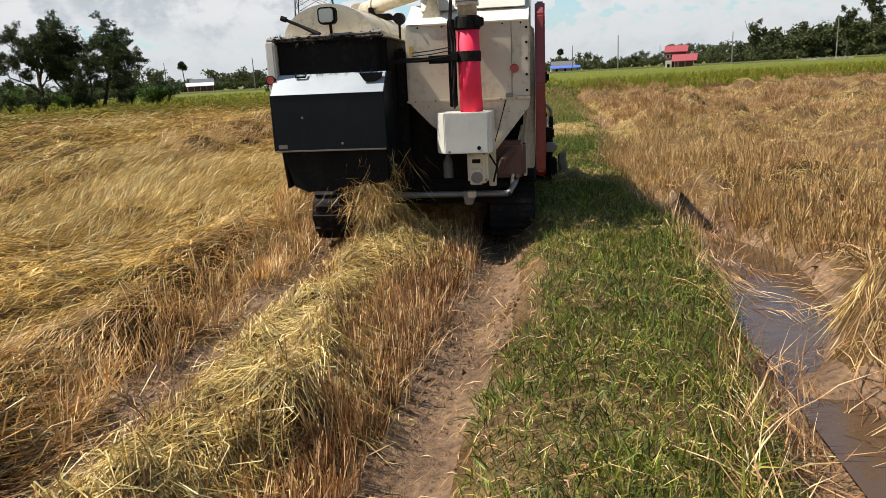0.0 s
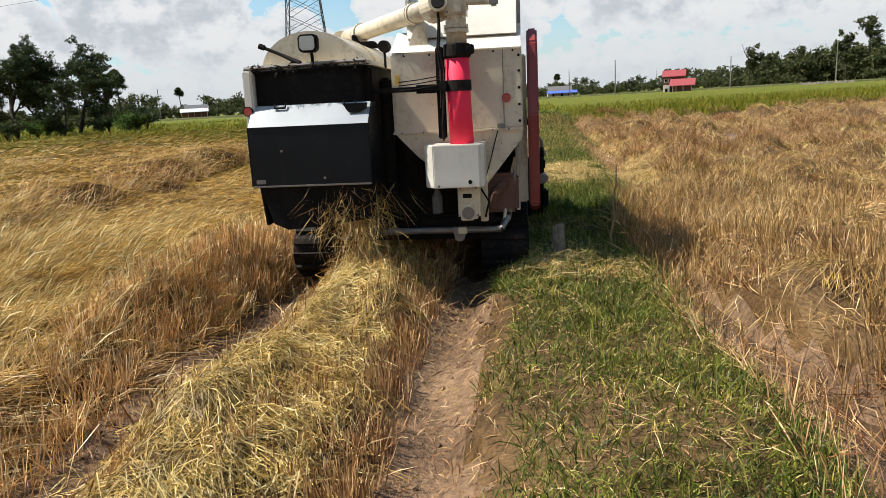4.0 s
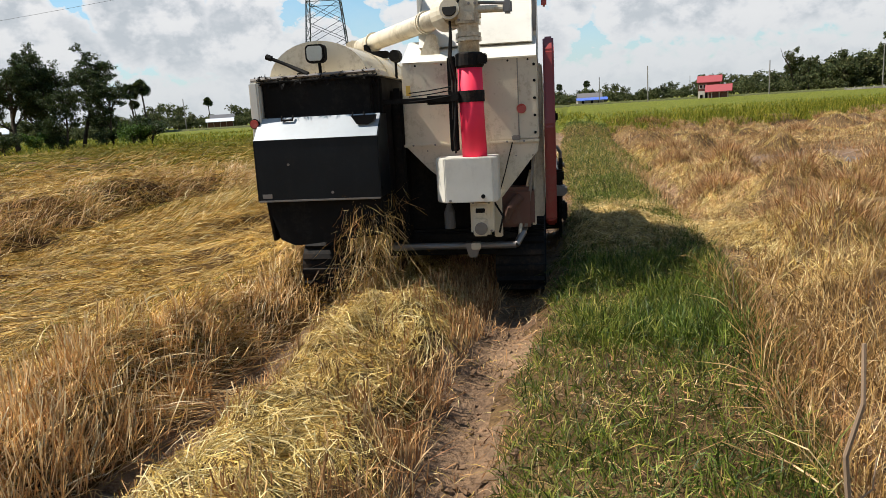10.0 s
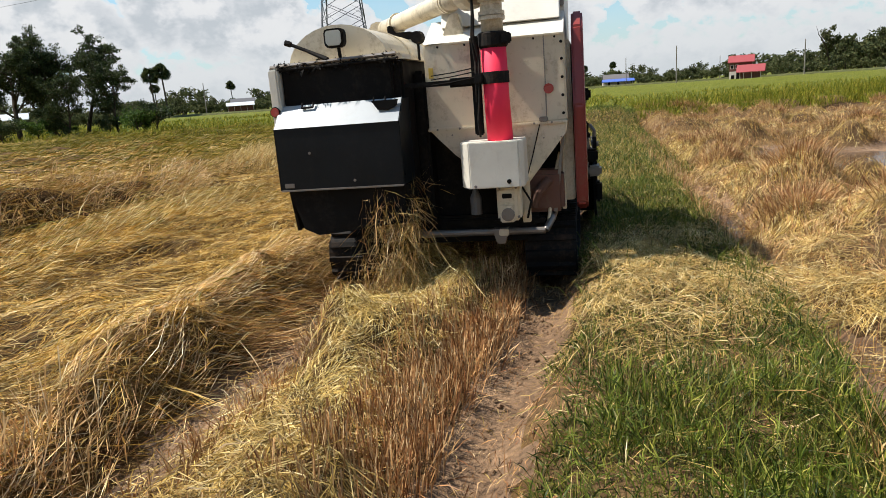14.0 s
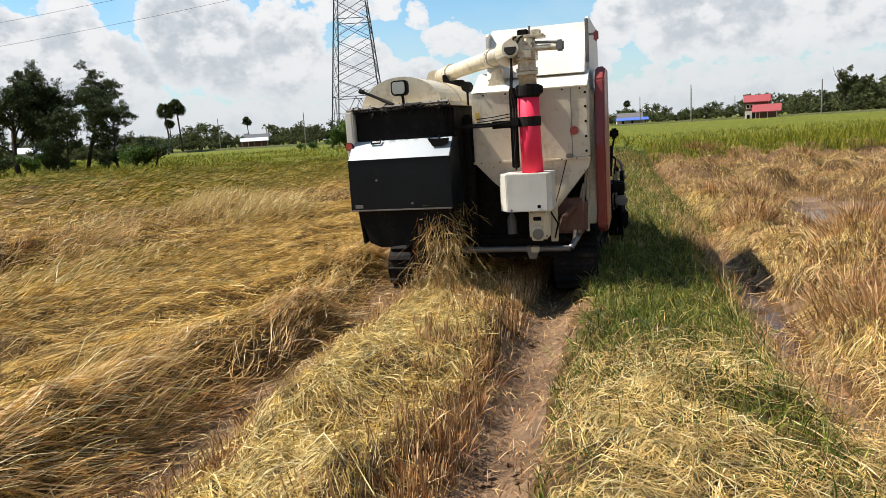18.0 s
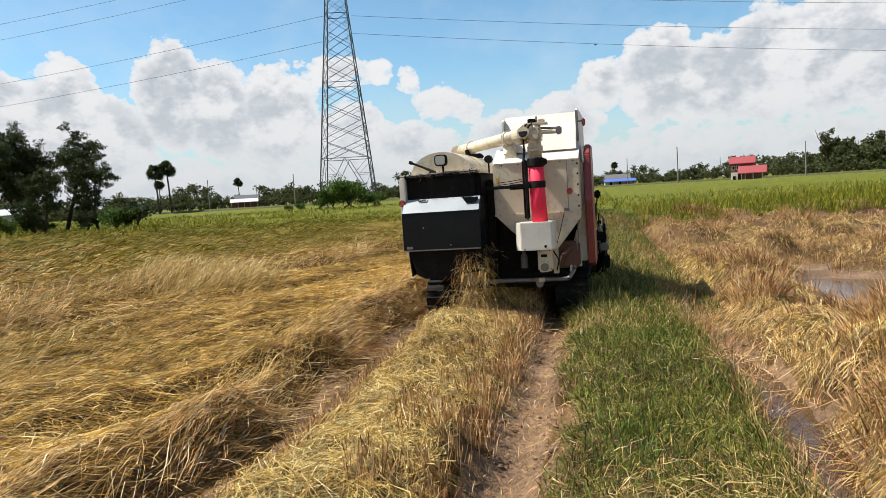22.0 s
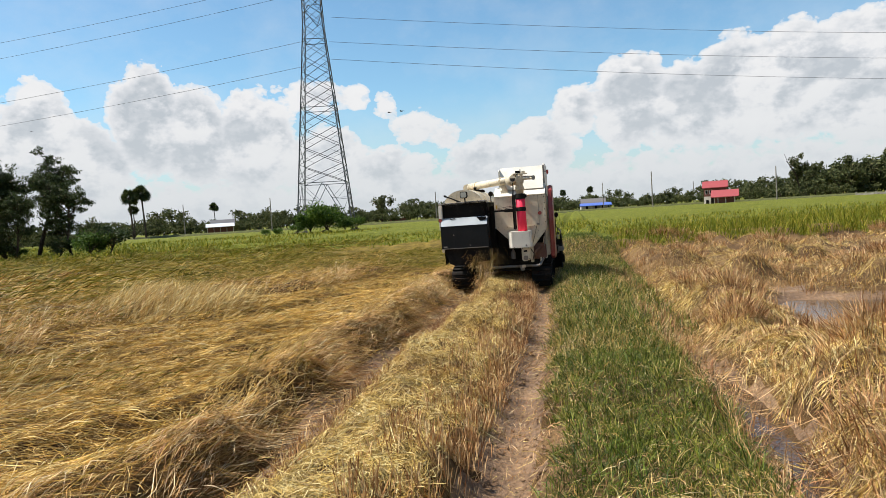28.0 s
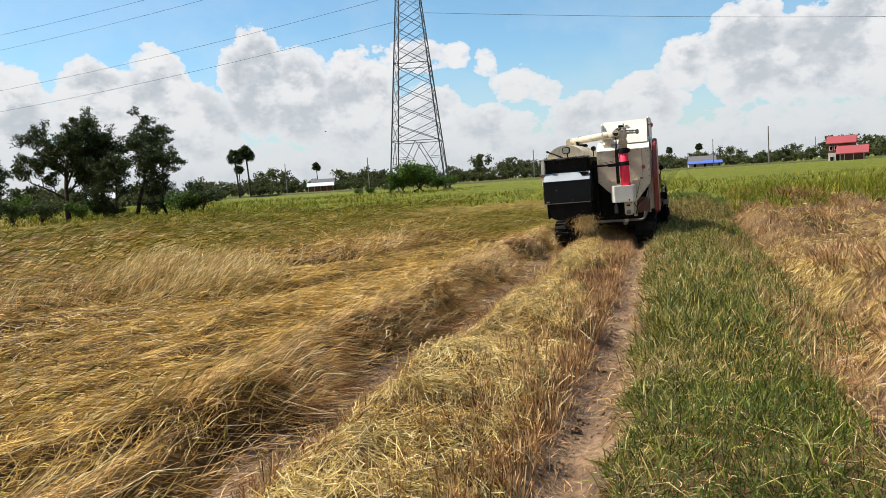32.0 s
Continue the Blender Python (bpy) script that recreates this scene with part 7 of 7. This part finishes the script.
                add_box(lug, (x0 + 0.01, -0.02, -0.005), (x1 - 0.01, 0.02, 0.032), 0, mm)
                part("lug", lug, RUBBER, tr)
                at += gap
            at -= size
        for y in (0.88, 1.2, 1.5, 1.8, 2.1, 2.34):
            rad = 0.17 if y in (0.88, 2.34) else 0.09
            part("roller", tube([(x0 + 0.05, y, 0.24 if rad > 0.1 else 0.15), (x1 - 0.05, y, 0.24 if rad > 0.1 else 0.15)], rad, 16), DARK, tr)
    # header and what shows of it beyond the right flank
    hdx = p("cutting_header", prism([(2.75, 0.18), (2.75, 0.75), (3.0, 0.80), (3.15, 0.35), (3.7, 0.16), (3.7, 0.10)], -1.10, 1.09, "x", 0.01), DARK, "dark steel cutting header")
    p("end_plate", prism([(2.55, 0.12), (2.5, 0.62), (2.9, 0.82), (3.4, 0.55), (3.95, 0.22), (3.95, 0.10)], 1.09, 1.112, "x"), DARK, parent=hdx)
    p("divider", tube([(1.10, 3.9, 0.16), (1.11, 4.3, 0.10)], [0.05, 0.012], 10), STEEL, parent=hdx)
    for y, z, r in ((2.62, 0.86, 0.07), (2.72, 0.62, 0.10), (2.95, 0.42, 0.12), (2.7, 0.38, 0.07)):
        p("pulley", tube([(1.09, y, z), (1.13, y, z)], r, 20), DARK, parent=hdx)
        p("pulley_hub", tube([(1.09, y, z), (1.15, y, z)], r * 0.35, 12), STEEL, parent=hdx)
    p("belt_guard", box((1.10, 2.5, 0.30), (1.17, 2.62, 0.50), 0.02), DARK, parent=hdx)
    p("belt_guard", box((1.04, 2.45, 0.56), (1.17, 2.60, 0.66), 0.02), STEEL, parent=hdx)
    p("reel_arm", tube([(1.10, 2.6, 0.80), (1.11, 3.3, 0.72), (1.11, 3.8, 0.60)], 0.022, 8), STEEL, parent=hdx)
    p("reel_shaft", tube([(-1.05, 3.8, 0.58), (1.10, 3.8, 0.58)], 0.03, 10), STEEL, parent=hdx)
    for k in range(5):
        t = 2 * math.pi * k / 5
        p("reel_bar", tube([(-1.05, 3.8 + 0.27 * math.cos(t), 0.58 + 0.27 * math.sin(t)), (1.09, 3.8 + 0.27 * math.cos(t), 0.58 + 0.27 * math.sin(t))], 0.014, 6), STEEL, parent=hdx)
        p("reel_spoke", tube([(1.09, 3.8, 0.58), (1.09, 3.8 + 0.27 * math.cos(t), 0.58 + 0.27 * math.sin(t))], 0.012, 6), STEEL, parent=hdx)
    w = random.Random(8)
    for k in range(9):
        y, z, x = w.uniform(2.4, 2.9), w.uniform(0.66, 1.16), w.uniform(0.98, 1.12)
        p("lever", tube([(x, y, z - 0.16), (x + w.uniform(-0.03, 0.03), y, z), (x + w.uniform(-0.05, 0.05), y + 0.04, z + w.uniform(0.05, 0.18))], w.uniform(0.008, 0.018), 6), w.choice((DARK, STEEL, DARK)), parent=hdx)
    for k in range(6):
        y, z, x = w.uniform(2.4, 2.8), w.uniform(0.35, 0.98), w.uniform(1.0, 1.08)
        p("bracket", box((x, y, z), (x + w.uniform(0.04, 0.09), y + 0.05, z + w.uniform(0.04, 0.12)), 0.01), w.choice((DARK, STEEL)), parent=hdx)
    p("control_box", box((1.0, 2.45, 0.70), (1.14, 2.58, 0.82), 0.02), DARK, parent=hdx)
    p("front_body", box((-0.55, 2.6, 0.5), (0.95, 3.0, 1.0), 0.03), DARK)
    mir = p("mirror", box((1.00, 2.40, 1.29), (1.09, 2.44, 1.40), 0.02), DARK, "black wing mirror on a thin stalk")
    p("stalk", tube([(0.93, 2.45, 1.15), (1.03, 2.44, 1.22), (1.045, 2.44, 1.32)], 0.010, 8), DARK, parent=mir)
    return hv


harvester = build_harvester()


def straw_bunch(name, n, spread, height, label):
    """A loose bunch of falling straw, its stalks at all angles, mostly downwards."""
    root = rng.normal(size=(n, 3)) * np.array(spread) * 0.5
    root[:, 2] = rng.uniform(0, height, n)
    v, f = blades(root, ways(n, 90, 180, -58, 30), rng.uniform(0.06, 0.22, n), rng.uniform(0.0022, 0.0045, n), 0.15, 1.6)
    return tagged(mesh_from_arrays(name, v, f, [BANK, STRAW], (np.arange(len(f)) // 2) % 2), label, "straw")


bunches = [straw_bunch("falling_straw", 340, (0.24, 0.12, 0), 0.26, "bunch of straw falling from the straw outlet") for k in range(6)]
for ob in bunches:
    tagged(ob, group="straw falling from the outlet")
HARVESTER_ROWS = [
    (0.0, 0.004, 3.026, -0.41, 0.62, 0.21),
    (0.5, 0.000, 3.325, -0.44, 0.70, 0.38),
    (1.0, 0.016, 3.645, -0.45, 0.71, 0.60),
    (1.5, 0.067, 3.936, -0.41, 0.66, 0.75),
    (2.0, 0.048, 4.234, -0.36, 0.57, 0.85),
    (2.5, 0.051, 4.525, -0.35, 0.50, 1.01),
    (3.0, 0.112, 4.906, -0.37, 0.48, 1.19),
    (3.5, 0.111, 5.297, -0.42, 0.49, 1.32),
    (5.5, -0.111, 6.615, -0.88, 0.91, 1.82),
    (6.0, -0.105, 6.883, -0.83, 0.87, 1.82),
    (6.5, -0.119, 7.101, -0.67, 0.81, 1.71),
    (7.0, -0.049, 7.383, -0.44, 0.79, 1.52),
    (7.5, -0.038, 7.706, -0.36, 0.80, 1.50),
    (8.0, -0.092, 8.074, -0.44, 0.81, 1.62),
    (8.5, -0.098, 8.433, -0.53, 0.84, 1.73),
    (9.0, -0.102, 8.781, -0.52, 0.82, 1.82),
    (9.5, -0.107, 9.124, -0.49, 0.75, 1.88),
    (10.0, -0.098, 9.422, -0.55, 0.66, 1.89),
    (10.5, -0.084, 9.726, -0.59, 0.56, 1.89),
    (11.0, -0.094, 10.069, -0.49, 0.39, 1.78),
    (11.5, -0.079, 10.385, -0.23, 0.16, 1.51),
    (12.0, -0.070, 10.703, 0.02, -0.11, 1.32),
    (12.5, -0.069, 10.964, 0.08, -0.37, 1.26),
    (13.0, -0.038, 11.269, 0.04, -0.56, 1.19),
    (13.5, -0.027, 11.602, -0.01, -0.65, 1.13),
    (15.5, 0.175, 12.900, 0.36, -0.09, -1.94),
    (16.0, 0.172, 13.333, 0.34, -0.05, -2.03),
    (16.5, 0.151, 13.743, 0.37, 0.00, -2.18),
    (17.0, 0.154, 14.152, 0.43, 0.04, -2.33),
    (17.5, 0.153, 14.568, 0.42, -0.03, -2.42),
    (18.0, 0.172, 14.957, 0.30, -0.20, -2.48),
    (18.5, 0.197, 15.284, 0.12, -0.34, -2.48),
    (19.0, 0.165, 15.578, -0.04, -0.38, -2.34),
    (19.5, 0.169, 15.888, -0.13, -0.40, -2.15),
    (20.0, 0.169, 16.242, -0.16, -0.47, -1.99),
    (20.5, 0.175, 16.625, -0.23, -0.57, -1.83),
    (21.0, 0.157, 17.040, -0.30, -0.61, -1.72),
    (21.5, 0.161, 17.508, -0.21, -0.54, -1.63),
    (22.0, 0.168, 18.021, 0.01, -0.38, -1.53),
    (22.5, 0.107, 18.526, 0.16, -0.25, -1.42),
    (23.0, 0.101, 19.016, 0.17, -0.23, -1.27),
    (23.5, 0.076, 19.477, 0.11, -0.33, -1.06),
    (24.0, 0.064, 19.945, 0.12, -0.44, -0.76),
    (24.5, 0.045, 20.414, 0.21, -0.45, -0.45),
    (25.0, 0.020, 20.868, 0.22, -0.39, -0.16),
    (25.5, 0.011, 21.306, 0.05, -0.40, 0.03),
    (26.0, -0.030, 21.712, -0.17, -0.49, 0.09),
    (26.5, -0.052, 22.119, -0.28, -0.55, 0.09),
    (28.5, -0.225, 23.697, 0.52, -0.40, -0.26),
    (29.0, -0.215, 24.081, 0.73, -0.52, -0.25),
    (29.5, -0.204, 24.461, 1.00, -0.70, -0.24),
    (30.0, -0.179, 24.820, 1.19, -0.89, -0.27),
    (30.5, -0.146, 25.148, 1.26, -1.09, -0.39),
    (31.0, -0.112, 25.464, 1.24, -1.26, -0.51),
    (31.5, -0.117, 25.780, 1.21, -1.25, -0.53),
    (32.0, -0.148, 26.100, 1.20, -1.10, -0.51),
]


# ---- what moves ----
def harvester_pose(t):
    rows = HARVESTER_ROWS
    for a, b in zip(rows, rows[1:]):
        if a[0] <= t <= b[0]:
            u = (t - a[0]) / (b[0] - a[0])
            return [p + (q - p) * u for p, q in zip(a, b)]
    return list(rows[-1] if t > 1 else rows[0])


def motions():
    walk(harvester, [(t, pose(x, y, 0.0, a, b, c)) for t, x, y, a, b, c in HARVESTER_ROWS])
    # each bunch drops from the outlet to the windrow, is carried back up under the hood, and drops again
    period = 0.8
    for k, ob in enumerate(bunches):
        rows, t = [], -period * k / len(bunches)
        spin = 25 * k
        while t < 32.0 + period:
            for part_of, z, dy in ((0.0, 0.64, 0.20), (0.45, 0.42, 0.10), (0.8, 0.12, -0.04), (0.97, 0.14, 0.45)):
                s = t + part_of * period
                if 0 <= s <= 32.0:
                    r = harvester_pose(s)
                    rows.append((s, pose(r[1] - 0.29 + 0.06 * math.sin(9 * k), r[2] + dy, z, 8 * math.sin(k + s), 6 * math.cos(k), spin)))
            t += period
        r = harvester_pose(0)
        if rows[0][0] > 0:
            rows.insert(0, (0.0, pose(r[1] - 0.29, r[2] + 0.1, 0.4, 0, 0, spin)))
        r = harvester_pose(32.0)
        if rows[-1][0] < 32.0:
            rows.append((32.0, pose(r[1] - 0.29, r[2] + 0.1, 0.4, 0, 0, spin)))
        walk(ob, rows)
    for ob, rows in FLIGHTS:
        walk(ob, rows)


motions()
